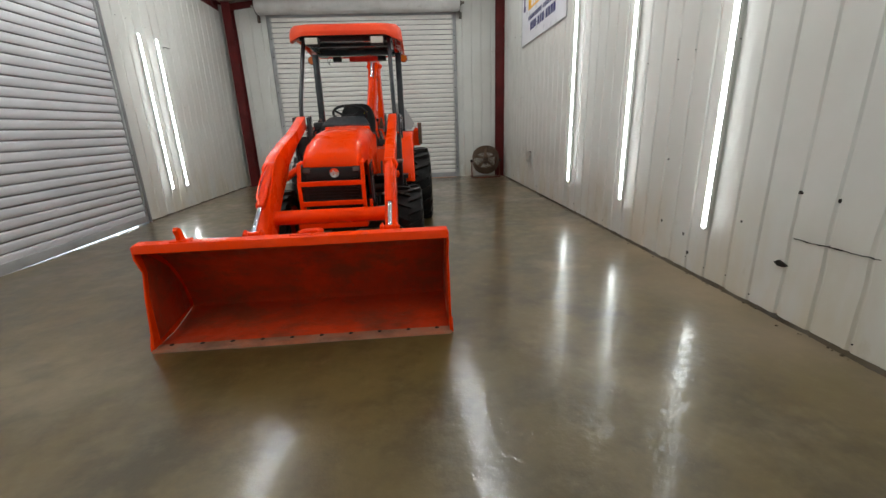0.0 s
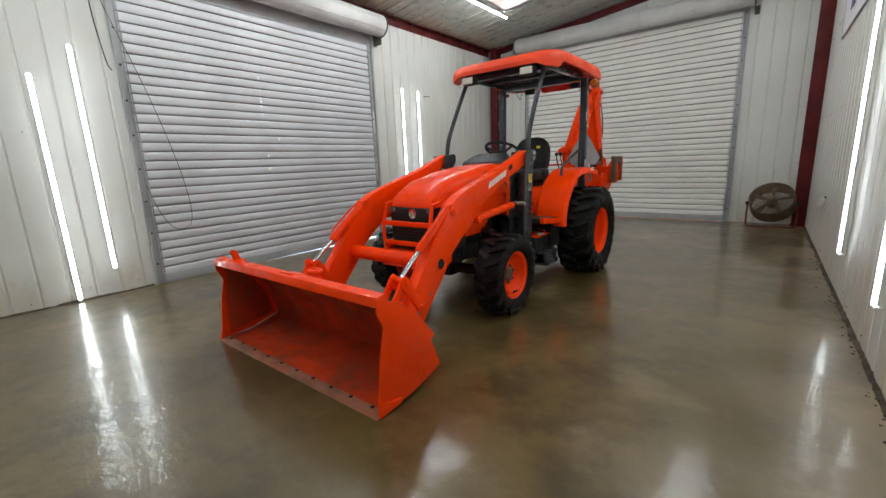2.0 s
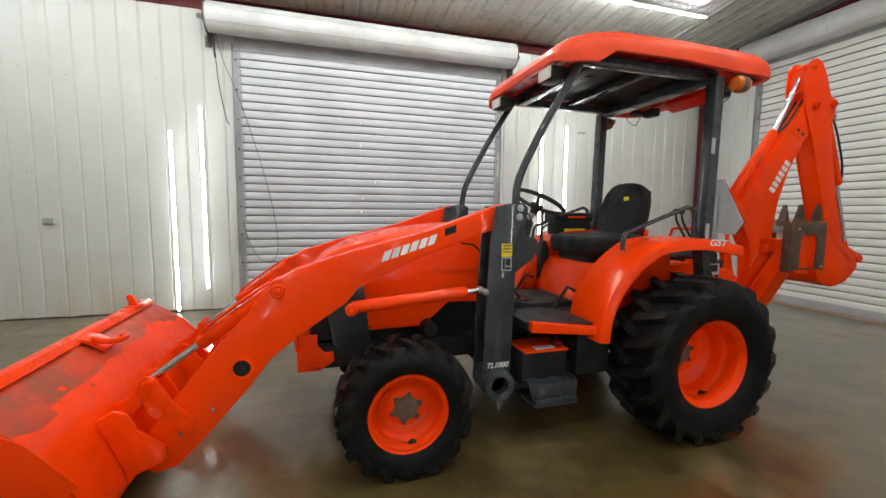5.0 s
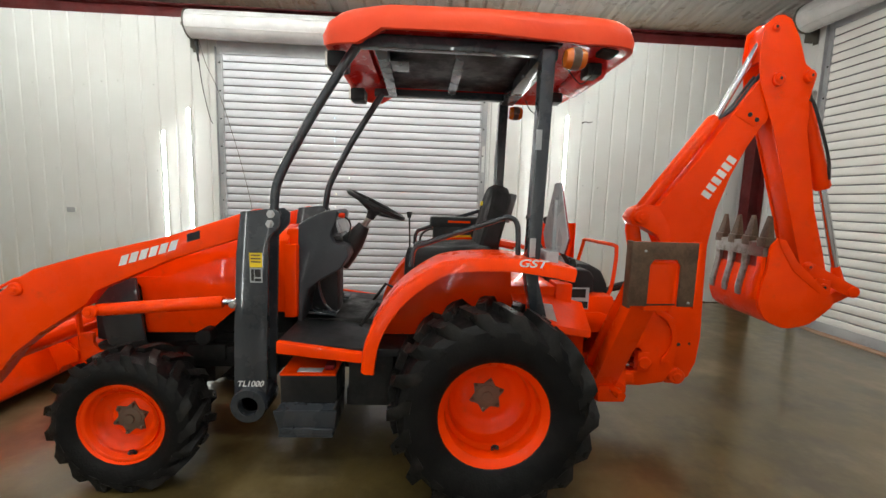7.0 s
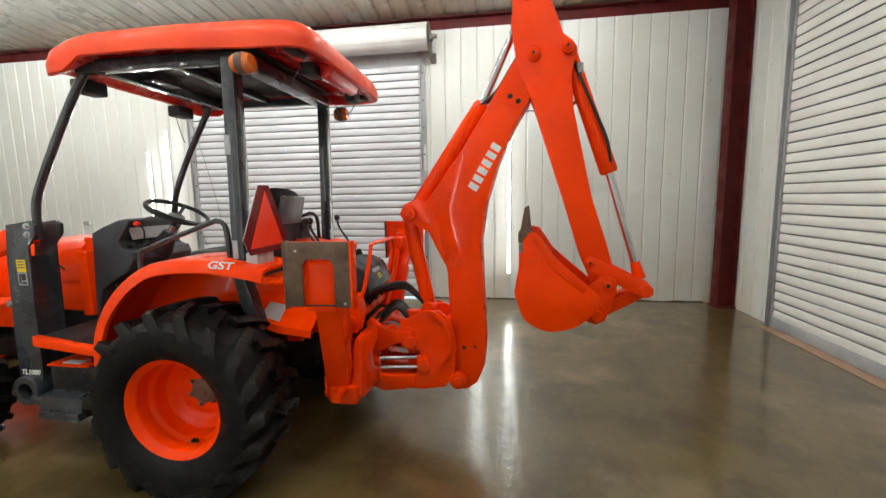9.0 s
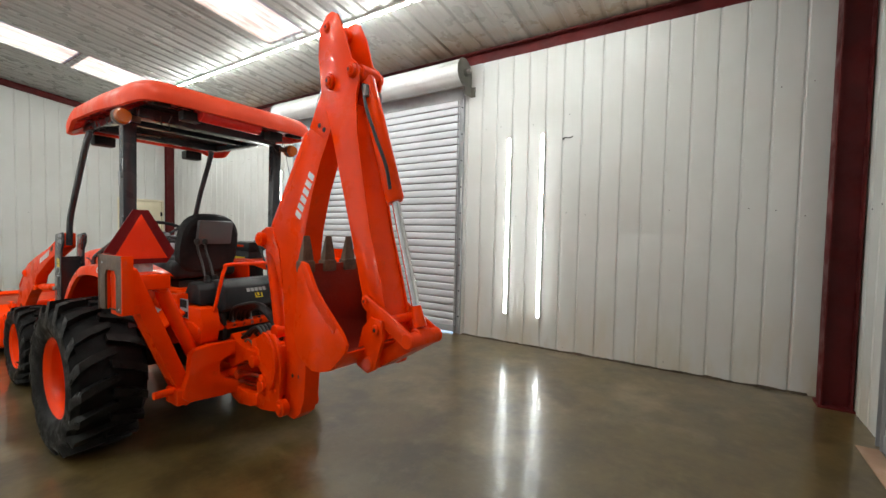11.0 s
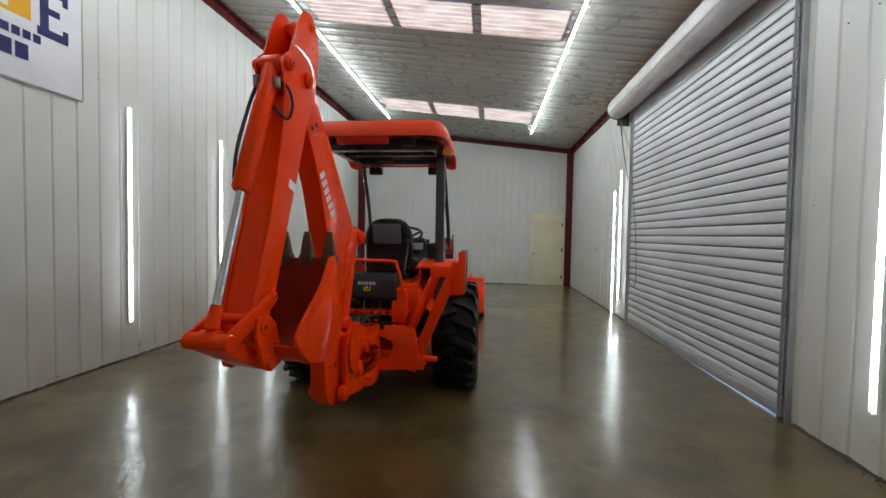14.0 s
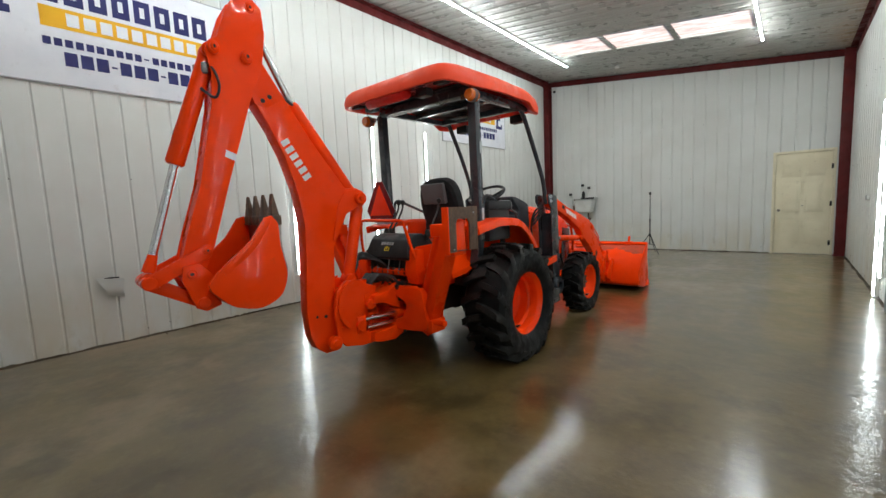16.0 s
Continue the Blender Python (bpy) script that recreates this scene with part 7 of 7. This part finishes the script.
def sloped_cover():
    """A sheet falling outwards from the seat deck towards the wheel, folded down at its foot."""
    bm = bm_new()
    lines = []
    for x, row in ((0.395, ((6.18, 0.965), (6.42, 0.955), (6.61, 0.915))), (0.585, ((6.18, 0.885), (6.42, 0.815), (6.60, 0.79))), (0.590, ((6.18, 0.845), (6.42, 0.775), (6.60, 0.755)))):
        lines.append([[bm.verts.new((X(x - o), y, z - o)) for y, z in row] for o in (0.0, 0.008)])
    for a, b in zip(lines, lines[1:]):
        for k in range(2):
            bm.faces.new((a[0][k], a[0][k + 1], b[0][k + 1], b[0][k]))
            bm.faces.new((a[1][k], b[1][k], b[1][k + 1], a[1][k + 1]))
        for k in (0, 2):
            bm.faces.new((a[0][k], b[0][k], b[1][k], a[1][k]))
    for row in (lines[0], lines[-1]):
        for k in range(2):
            bm.faces.new((row[0][k], row[1][k], row[1][k + 1], row[0][k + 1]))
    bmesh.ops.recalc_face_normals(bm, faces=bm.faces)
    return bm


def cover_decal():
    """A pale sheet stuck on the sloped cover."""
    bm = bm_new()
    pts = []
    for u, v in ((0.50, 0.38), (0.96, 0.38), (0.96, 0.90), (0.50, 0.90)):
        y = 6.18 + 0.24 * u
        za, zb = 0.965 - 0.010 * u, 0.885 - 0.070 * u
        pts.append(bm.verts.new((X(0.395 + 0.19 * v + 0.002), y, za + (zb - za) * v + 0.003)))
    bm.faces.new(pts)
    bmesh.ops.solidify(bm, geom=bm.faces[:], thickness=0.0015)
    bmesh.ops.recalc_face_normals(bm, faces=bm.faces)
    return bm


both("sloped_cover", sloped_cover, ORANGE, "orange sheet cover sloping down to the wheel", 20)
tpart("cover_decal", cover_decal(), WHITEP, "pale decal sheet on the sloped cover", None, 0)
tpart("tool_box", join(box(X(0.29), X(0.43), 6.44, 6.54, 0.90, 1.02, 0.01)), ORANGE, "small orange box")
ped = tpart("pedestal_decal", plate([(6.53, 0.995), (6.65, 0.995), (6.65, 0.865), (6.53, 0.865)], X(0.4055), X(0.407), 0), GALV, "pale decal sheet", None, 0)
for y0, y1, z0, z1 in ((6.54, 6.63, 0.935, 0.987), (6.59, 6.645, 0.872, 0.912), (6.54, 6.575, 0.88, 0.905)):
    tpart("print_bar", plate([(y0, z1), (y1, z1), (y1, z0), (y0, z0)], X(0.4072), X(0.408), 0), CHASSIS, "", ped, 0)

# ---- things round the bay ----


def banner(y_left, label):
    """A printed company banner: plain navy and yellow shapes stand for its wording."""
    W, H, z1 = 2.42, 1.21, 3.895
    x = XE - 0.036
    sign = root("wall_sign", (x, y_left - W / 2, z1 - H / 2), label, "sign", "wall signs")

    layer = iter(range(1000))

    def piece(f0, f1, g0, g1, depth, mat, name, text=""):
        depth += 0.00012 * (next(layer) % 7)
        b = box(x - depth, x - depth + 0.0015, y_left - f1 * W, y_left - f0 * W, z1 - g1 * H, z1 - g0 * H, 0)
        part(name, b, mat, sign, text, 0)

    part("board", box(x - 0.010, x + 0.006, y_left - W, y_left, z1 - H, z1, 0.003), BANNER, sign, "white printed board")
    for a, b, c, d in ((y_left - W - 0.008, y_left + 0.008, z1 - H - 0.008, z1 - H + 0.006), (y_left - W - 0.008, y_left + 0.008, z1 - 0.006, z1 + 0.008), (y_left - W - 0.008, y_left - W + 0.006, z1 - H, z1), (y_left - 0.006, y_left + 0.008, z1 - H, z1)):
        part("edge_strip", box(x - 0.015, x + 0.006, a, b, c, d, 0.002), GREYP, sign, "thin grey edge strip")
    # large first shape: stem, bowl and foot
    for f0, f1, g0, g1 in ((0.055, 0.090, 0.10, 0.50), (0.045, 0.105, 0.46, 0.52), (0.045, 0.150, 0.10, 0.16), (0.135, 0.165, 0.13, 0.31), (0.085, 0.150, 0.28, 0.335)):
        piece(f0, f1, g0, g1, 0.0125, NAVY, "shape", "navy block")
    for i in range(8):
        f = 0.185 + i * 0.079
        piece(f, f + 0.062, 0.16, 0.36, 0.0125, NAVY, "shape", "navy block")
        piece(f + 0.022, f + 0.040, 0.215, 0.305, 0.0145, BANNER, "gap")
    for f0, f1, g0, g1 in ((0.845, 0.875, 0.24, 0.62), (0.835, 0.945, 0.24, 0.30), (0.865, 0.915, 0.40, 0.45), (0.835, 0.945, 0.56, 0.62), (0.925, 0.945, 0.24, 0.34), (0.925, 0.945, 0.52, 0.62)):
        piece(f0, f1, g0, g1, 0.0125, NAVY, "shape", "navy block")
    piece(0.185, 0.815, 0.395, 0.555, 0.0125, YELLOW, "colour_bar", "yellow bar")
    for i in range(9):
        f = 0.265 + i * 0.055
        piece(f, f + 0.040, 0.425, 0.525, 0.0145, BANNER, "shape")
    for i in range(20):
        if i != 10:
            f = 0.185 + i * 0.0335
            piece(f, f + 0.025, 0.635, 0.695, 0.0125, NAVY, "print_bar")
        else:
            piece(0.185 + i * 0.0335, 0.205 + i * 0.0335, 0.66, 0.672, 0.0125, NAVY, "print_bar")
    f = 0.245
    for n in (3, 3, 4):
        for i in range(n):
            piece(f, f + 0.041, 0.735, 0.845, 0.0125, NAVY, "print_bar")
            f += 0.051
        if n == 3 :
            piece(f, f + 0.02, 0.785, 0.80, 0.0125, NAVY, "print_bar")
            f += 0.03
    return sign


banner(8.835, "large white sign with navy and yellow print on the wall")
banner(2.475, "white sign with navy and yellow print beside the corner column")


def drum_fan():
    """A floor drum fan tipped back on a tube stand."""
    at = Vector((0.98, 10.36, 0))
    fan = root("drum_fan", at, "brown drum fan tipped back on a red tube stand", "fan")
    m = Matrix.Translation(at + Vector((0, 0, 0.40))) @ Matrix.Rotation(radians(-10), 4, "Z") @ Matrix.Rotation(radians(-38), 4, "X")

    def put(name, bm, mat, label="", sub=None):
        bm.transform(m)
        return part(name, bm, mat, sub or fan, label)

    put("drum", lathe([(0.315, -0.15), (0.325, -0.16), (0.325, 0.10), (0.315, 0.11), (0.305, 0.10), (0.305, -0.15)], (0, 0, 0), "y", 36, True), BRONZE, "dull brown sheet drum")
    cage = put("cage", tube([(0.318 * math.cos(a), -0.165, 0.318 * math.sin(a)) for a in (2 * math.pi * k / 36 for k in range(36))], 0.008, 6, True), BRONZE, "brown wire cage")
    for i in range(15):
        r = 0.05 + i * 0.0185
        ring = [(r * math.cos(a), -0.175 - 0.02 * (1 - r / 0.32), r * math.sin(a)) for a in (2 * math.pi * k / 30 for k in range(30))]
        put("wire_ring", tube(ring, 0.0045, 5, True), BRONZE, "", cage)
    for k in range(8):
        a = math.pi * 2 * k / 8
        put("wire_spoke", tube([(0.04 * math.cos(a), -0.195, 0.04 * math.sin(a)), (0.318 * math.cos(a), -0.165, 0.318 * math.sin(a))], 0.004, 5), BRONZE, "", cage)
    put("cage_hub", lathe([(0, -0.205), (0.045, -0.20), (0.05, -0.19), (0, -0.188)], (0, 0, 0), "y", 20), BRONZE, "brown hub plate", cage)
    put("motor", lathe([(0, -0.08), (0.07, -0.08), (0.075, 0.05), (0, 0.06)], (0, 0, 0), "y", 20), CHASSIS, "dark motor")
    for k in range(5):
        a = 72 * k
        b = plate([(-0.02, 0.05), (0.02, 0.06), (0.045, 0.26), (-0.045, 0.28)], -0.004, 0.004, 0.002)
        b.transform(Matrix.Rotation(radians(a), 4, "Y") @ Matrix.Translation((0, -0.09, 0)) @ Matrix.Rotation(radians(60), 4, "Z"))
        put("blade", b, BRONZE, "brown fan blade")
    for s in (-1, 1):
        part("stand", tube(smooth_path([at + Vector((s * 0.345, 0.0, 0.42)), at + Vector((s * 0.35, -0.02, 0.12)), at + Vector((s * 0.34, -0.10, 0.018)), at + Vector((s * 0.28, -0.22, 0.016)), at + Vector((0, -0.23, 0.016))], 5), 0.015, 8), FANRED, fan, "red tube stand")
        part("stand_foot", tube([at + Vector((s * 0.345, -0.06, 0.016)), at + Vector((s * 0.345, 0.22, 0.016))], 0.015, 8), FANRED, fan)
        part("clamp_knob", pin(at + Vector((s * 0.35, 0, 0.40)), 0.03, 0.03), CHASSIS, fan)


drum_fan()


def wall_sink():
    """A white wall-hung utility sink with a dark bottle, a trailing hose and dispensers above."""
    x0, x1, y = -0.01, 0.66, YS + 0.03
    xm = (x0 + x1) / 2
    sink = root("utility_sink", (xm, y, 1.0), "white wall-hung utility sink, stained, with a dark front strip", "sink")
    bm = bm_new()
    loops = []
    for fx, z, d0, d1 in ((0.40, 0.98, 0.03, 0.22), (0.70, 1.02, 0.01, 0.30), (0.80, 1.33, 0.0, 0.36), (0.76, 1.33, 0.02, 0.34), (0.66, 1.05, 0.03, 0.28)):
        row = []
        for k in range(24):
            q = 2 * math.pi * k / 24
            c, n = math.cos(q), math.sin(q)
            row.append(bm.verts.new((xm - 0.03 + (x1 - x0) / 2 * fx * math.copysign(abs(c) ** 0.4, c), y + (d0 + d1) / 2 + (d1 - d0) / 2 * math.copysign(abs(n) ** 0.4, n), z)))
        loops.append(row)
    for a, b in zip(loops, loops[1:]):
        for i in range(24):
            bm.faces.new((a[i], a[(i + 1) % 24], b[(i + 1) % 24], b[i]))
    bm.faces.new(loops[0][::-1])
    bm.faces.new(loops[-1])
    part("basin", bm, WHITEP, sink, "white enamel basin", 50)
    part("shelf", box(x0, x1, y, y + 0.30, 1.365, 1.395, 0.008), WHITEP, sink, "white shelf over the basin")
    part("front_strip", box(x0 - 0.005, 0.34, y + 0.30, y + 0.335, 1.36, 1.40, 0.006), CHASSIS, sink, "dark front strip")
    part("tap", join(tube(smooth_path([(0.60, y + 0.10, 1.365), (0.60, y + 0.14, 1.26), (0.57, y + 0.20, 1.20), (0.60, y + 0.24, 1.14)], 4), 0.016, 8), box(0.57, 0.645, y + 0.08, y + 0.14, 1.06, 1.18, 0.01)), BRONZE, sink, "brown tap and valve")
    part("trailing_hose", tube(smooth_path([(0.63, y + 0.12, 1.06), (0.635, y + 0.10, 0.9), (0.63, y + 0.08, 0.72)], 5), 0.007, 8), HOSE, sink, "thin dark hose")
    part("waste_pipe", tube(smooth_path([(0.20, y + 0.14, 1.0), (0.20, y + 0.14, 0.86), (0.19, y + 0.06, 0.80), (0.19, y + 0.01, 0.82)], 5), 0.022, 10), BRONZE, sink, "brown waste pipe")
    b = root("bottle", (0.33, y + 0.16, 1.395), "dark plastic bottle standing on the sink shelf", "bottle")
    part("body", lathe([(0, 0), (0.042, 0.0), (0.044, 0.01), (0.044, 0.12), (0.030, 0.155), (0.016, 0.165), (0, 0.165)], (0.33, y + 0.16, 1.395), "z", 20), CHASSIS, b)
    part("cap", lathe([(0, 0.165), (0.018, 0.165), (0.018, 0.195), (0, 0.197)], (0.33, y + 0.16, 1.395), "z", 16), HOSE, b)
    for x, z in ((0.752, 1.505), (0.402, 1.742), (0.225, 1.668)):
        d = root("soap_dispenser", (x, y, z - 0.03), "small black dispenser on the white wall above the sink", "dispenser", "dispensers")
        part("body", box(x - 0.034, x + 0.034, y, y + 0.06, z - 0.034, z + 0.034, 0.012), BLACKP, d)
        part("nozzle", pin((x, y + 0.045, z - 0.040), 0.011, 0.016, "z"), GREYP, d)


wall_sink()


def light_stand():
    at = Vector((-1.52, -1.55, 0))
    st = root("tripod_stand", at, "thin black tripod stand in front of the end wall", "tripod")
    part("column", join(tube([at + Vector((0, 0, 0.20)), at + Vector((0, 0, 0.80))], 0.013, 8), tube([at + Vector((0, 0, 0.78)), at + Vector((0, 0, 1.40))], 0.009, 8)), HOSE, st, "thin black column")
    part("head", join(box(at.x - 0.02, at.x + 0.02, at.y - 0.02, at.y + 0.02, 1.39, 1.455, 0.006)), CHASSIS, st)
    part("collar", pin(at + Vector((0, 0, 0.79)), 0.02, 0.03, "z"), CHASSIS, st)
    part("hub", pin(at + Vector((0, 0, 0.44)), 0.024, 0.03, "z"), CHASSIS, st)
    for k in range(3):
        a = radians(20 + 120 * k)
        o = Vector((math.cos(a), math.sin(a), 0))
        leg = part("leg", tube([at + Vector((0, 0, 0.44)) + o * 0.02, at + o * 0.30 + Vector((0, 0, 0.012))], 0.009, 8), HOSE, st)
        part("brace", tube([at + Vector((0, 0, 0.22)), at + o * 0.17 + Vector((0, 0, 0.20))], 0.005, 6), HOSE, st)
        part("rubber_foot", pin(at + o * 0.30 + Vector((0, 0, 0.012)), 0.014, 0.012, "z"), CHASSIS, leg)


light_stand()


def pail():
    at = Vector((1.14, -2.0, 0))
    p = root("pail", at, "grey dented metal pail beside the red corner column", "pail")
    part("body", lathe([(0.115, 0.0), (0.118, 0.004), (0.15, 0.30), (0.156, 0.305), (0.156, 0.312), (0.147, 0.310), (0.112, 0.012), (0, 0.012)], at, "z", 28), GALV, p, "grey metal body")
    part("bail", tube(smooth_path([at + Vector((-0.155, 0, 0.28)), at + Vector((-0.12, 0.09, 0.26)), at + Vector((0, 0.16, 0.24)), at + Vector((0.12, 0.09, 0.26)), at + Vector((0.155, 0, 0.28))], 5), 0.004, 6), STEEL, p, "thin wire handle")


pail()


def door_cable():
    """The hand line of the roller door, looped over its curtain."""
    x = XW + 0.085
    pts = [(XW + 0.20, 2.60, 3.55), (x + 0.06, 2.66, 3.25), (x, 2.77, 2.95), (x, 2.90, 2.55), (x, 3.03, 2.10), (x, 3.14, 1.65), (x, 3.215, 1.26), (x, 3.25, 0.90), (x, 3.22, 0.70), (x, 3.12, 0.64), (x, 3.0, 0.70), (x, 2.89, 0.92), (x, 2.82, 1.20)]
    c = root("door_cable", (x, 2.9, 2.0), "thin dark pull cable looped over the roller door", "cable")
    part("loop", tube(smooth_path(pts, 6), 0.0042, 6), BRACKET, c)
    part("fall", join(tube(smooth_path([(XW + 0.20, 2.58, 3.55), (XW + 0.14, 2.60, 3.0), (XW + 0.08, 2.66, 2.55), (XW + 0.07, 2.70, 2.45)], 5), 0.006, 6), tube([(XW + 0.2, 2.56, 3.56), (XW + 0.16, 2.58, 3.25)], 0.012, 6)), HOSE, c)


door_cable()


def small_fittings():
    o = root("outlet_box", (XW + 0.03, 0.70, 1.19), "small white outlet box on the white liner wall", "outlet")
    part("box", box(XW + 0.026, XW + 0.062, 0.65, 0.75, 1.16, 1.22, 0.006), WHITEP, o)
    part("cover", box(XW + 0.062, XW + 0.066, 0.645, 0.755, 1.155, 1.225, 0.002), GALV, o)
    s = root("smoke_detector", (-0.77, -1.52, roof(-0.77)), "small white round detector on the ceiling", "detector")
    z = roof(-0.77)
    part("body", lathe([(0, -0.055), (0.045, -0.053), (0.062, -0.035), (0.065, 0.0), (0, 0.0)], (-0.77, -1.52, z), "z", 24), WHITEP, s)
    part("base", pin((-0.77, -1.52, z + 0.003), 0.07, 0.008, "z"), GREYP, s)
    for at, side, name, label in (((XW + 0.03, 8.00, 2.685), 1, "wire_stub", "short dark wire sticking out of the wall"),):
        w = root(name, at, label, "wire")
        part("wire", tube(smooth_path([(at[0], at[1], at[2]), (at[0] + 0.03, at[1] + 0.03, at[2] + 0.01), (at[0] + 0.03, at[1] + 0.08, at[2] + 0.0), (at[0] + 0.04, at[1] + 0.13, at[2] + 0.012)], 4), 0.007, 6), HOSE, w)
        part("clip", pin((at[0] + 0.002, at[1], at[2]), 0.012, 0.008), CHASSIS, w)
    c = root("wall_camera", (1.20, YS + 0.05, 4.45), "tiny dark fitting high on the end wall", "fitting")
    part("body", box(1.18, 1.23, YS + 0.03, YS + 0.10, 4.42, 4.47, 0.008), BLACKP, c)
    part("mount", pin((1.205, YS + 0.03, 4.48), 0.015, 0.02, "y"), CHASSIS, c)
    # damage in the east liner: a long crack, a gash, punctures and a peeled tongue of sheet
    rnd = random.Random(12)
    line = [(2.33 - i * 0.028, 0.530 + 0.018 * i / 18 + rnd.uniform(-0.004, 0.004)) for i in range(19)]
    wide = [0.0012 + 0.0034 * rnd.random() ** 2 for _ in line]
    crack = [(y, z + w) for (y, z), w in zip(line, wide)] + [(y, z - w) for (y, z), w in reversed(list(zip(line, wide)))]
    part("crack", plate(crack, XE - 0.038, XE - 0.028, 0), CHASSIS, WALL_E, "dark jagged crack in the sheet", 0)
    gash = [(2.43, 0.352), (2.40, 0.372), (2.365, 0.362), (2.335, 0.350), (2.355, 0.336), (2.40, 0.332)]
    part("gash", plate(gash, XE - 0.040, XE - 0.026, 0), CHASSIS, WALL_E, "dark gash in the sheet", 0)
    for y, z, r in ((2.356, 0.807, 0.014), (2.12, 0.797, 0.013), (3.663, 0.347, 0.013), (3.339, 0.30, 0.014), (3.257, 0.158, 0.016), (2.747, 0.543, 0.011), (3.673, 0.904, 0.009), (2.10, 0.541, 0.016), (1.62, 0.42, 0.010)):
        hole = [(y + r * rnd.uniform(0.6, 1.3) * math.cos(q), z + r * rnd.uniform(0.5, 1.2) * math.sin(q)) for q in (2 * math.pi * k / 8 for k in range(8))]
        part("puncture", plate(hole, XE - 0.0345, XE - 0.026, 0), CHASSIS, WALL_E, "small dark puncture", 0)
    part("gash", plate([(8.20, 0.715), (8.12, 0.728), (8.03, 0.722), (8.035, 0.708), (8.12, 0.712), (8.19, 0.702)], XE - 0.037, XE - 0.026, 0), CHASSIS, WALL_E, "dark gash in the sheet", 0)
    tongue = bm_new()
    rows = []
    for i in range(7):
        t = i / 6
        half = 0.105 * (1 - 0.35 * t * t)
        rows.append([tongue.verts.new((XE - 0.034 - 0.060 * math.sin(t * 2.3) - 0.012 * o * t, 8.105 + o * half - 0.02 * t + 0.015 * math.sin(5 * t + o), 0.715 - 0.20 * t + 0.018 * o)) for o in (-1, -0.35, 0.35, 1)])
    for p, q in zip(rows, rows[1:]):
        for k in range(3):
            tongue.faces.new((p[k], p[k + 1], q[k + 1], q[k]))
    bmesh.ops.solidify(tongue, geom=tongue.faces[:], thickness=0.002)
    part("peeled_tongue", tongue, SKIN, WALL_E, "peeled tongue of white sheet", 60)


small_fittings()
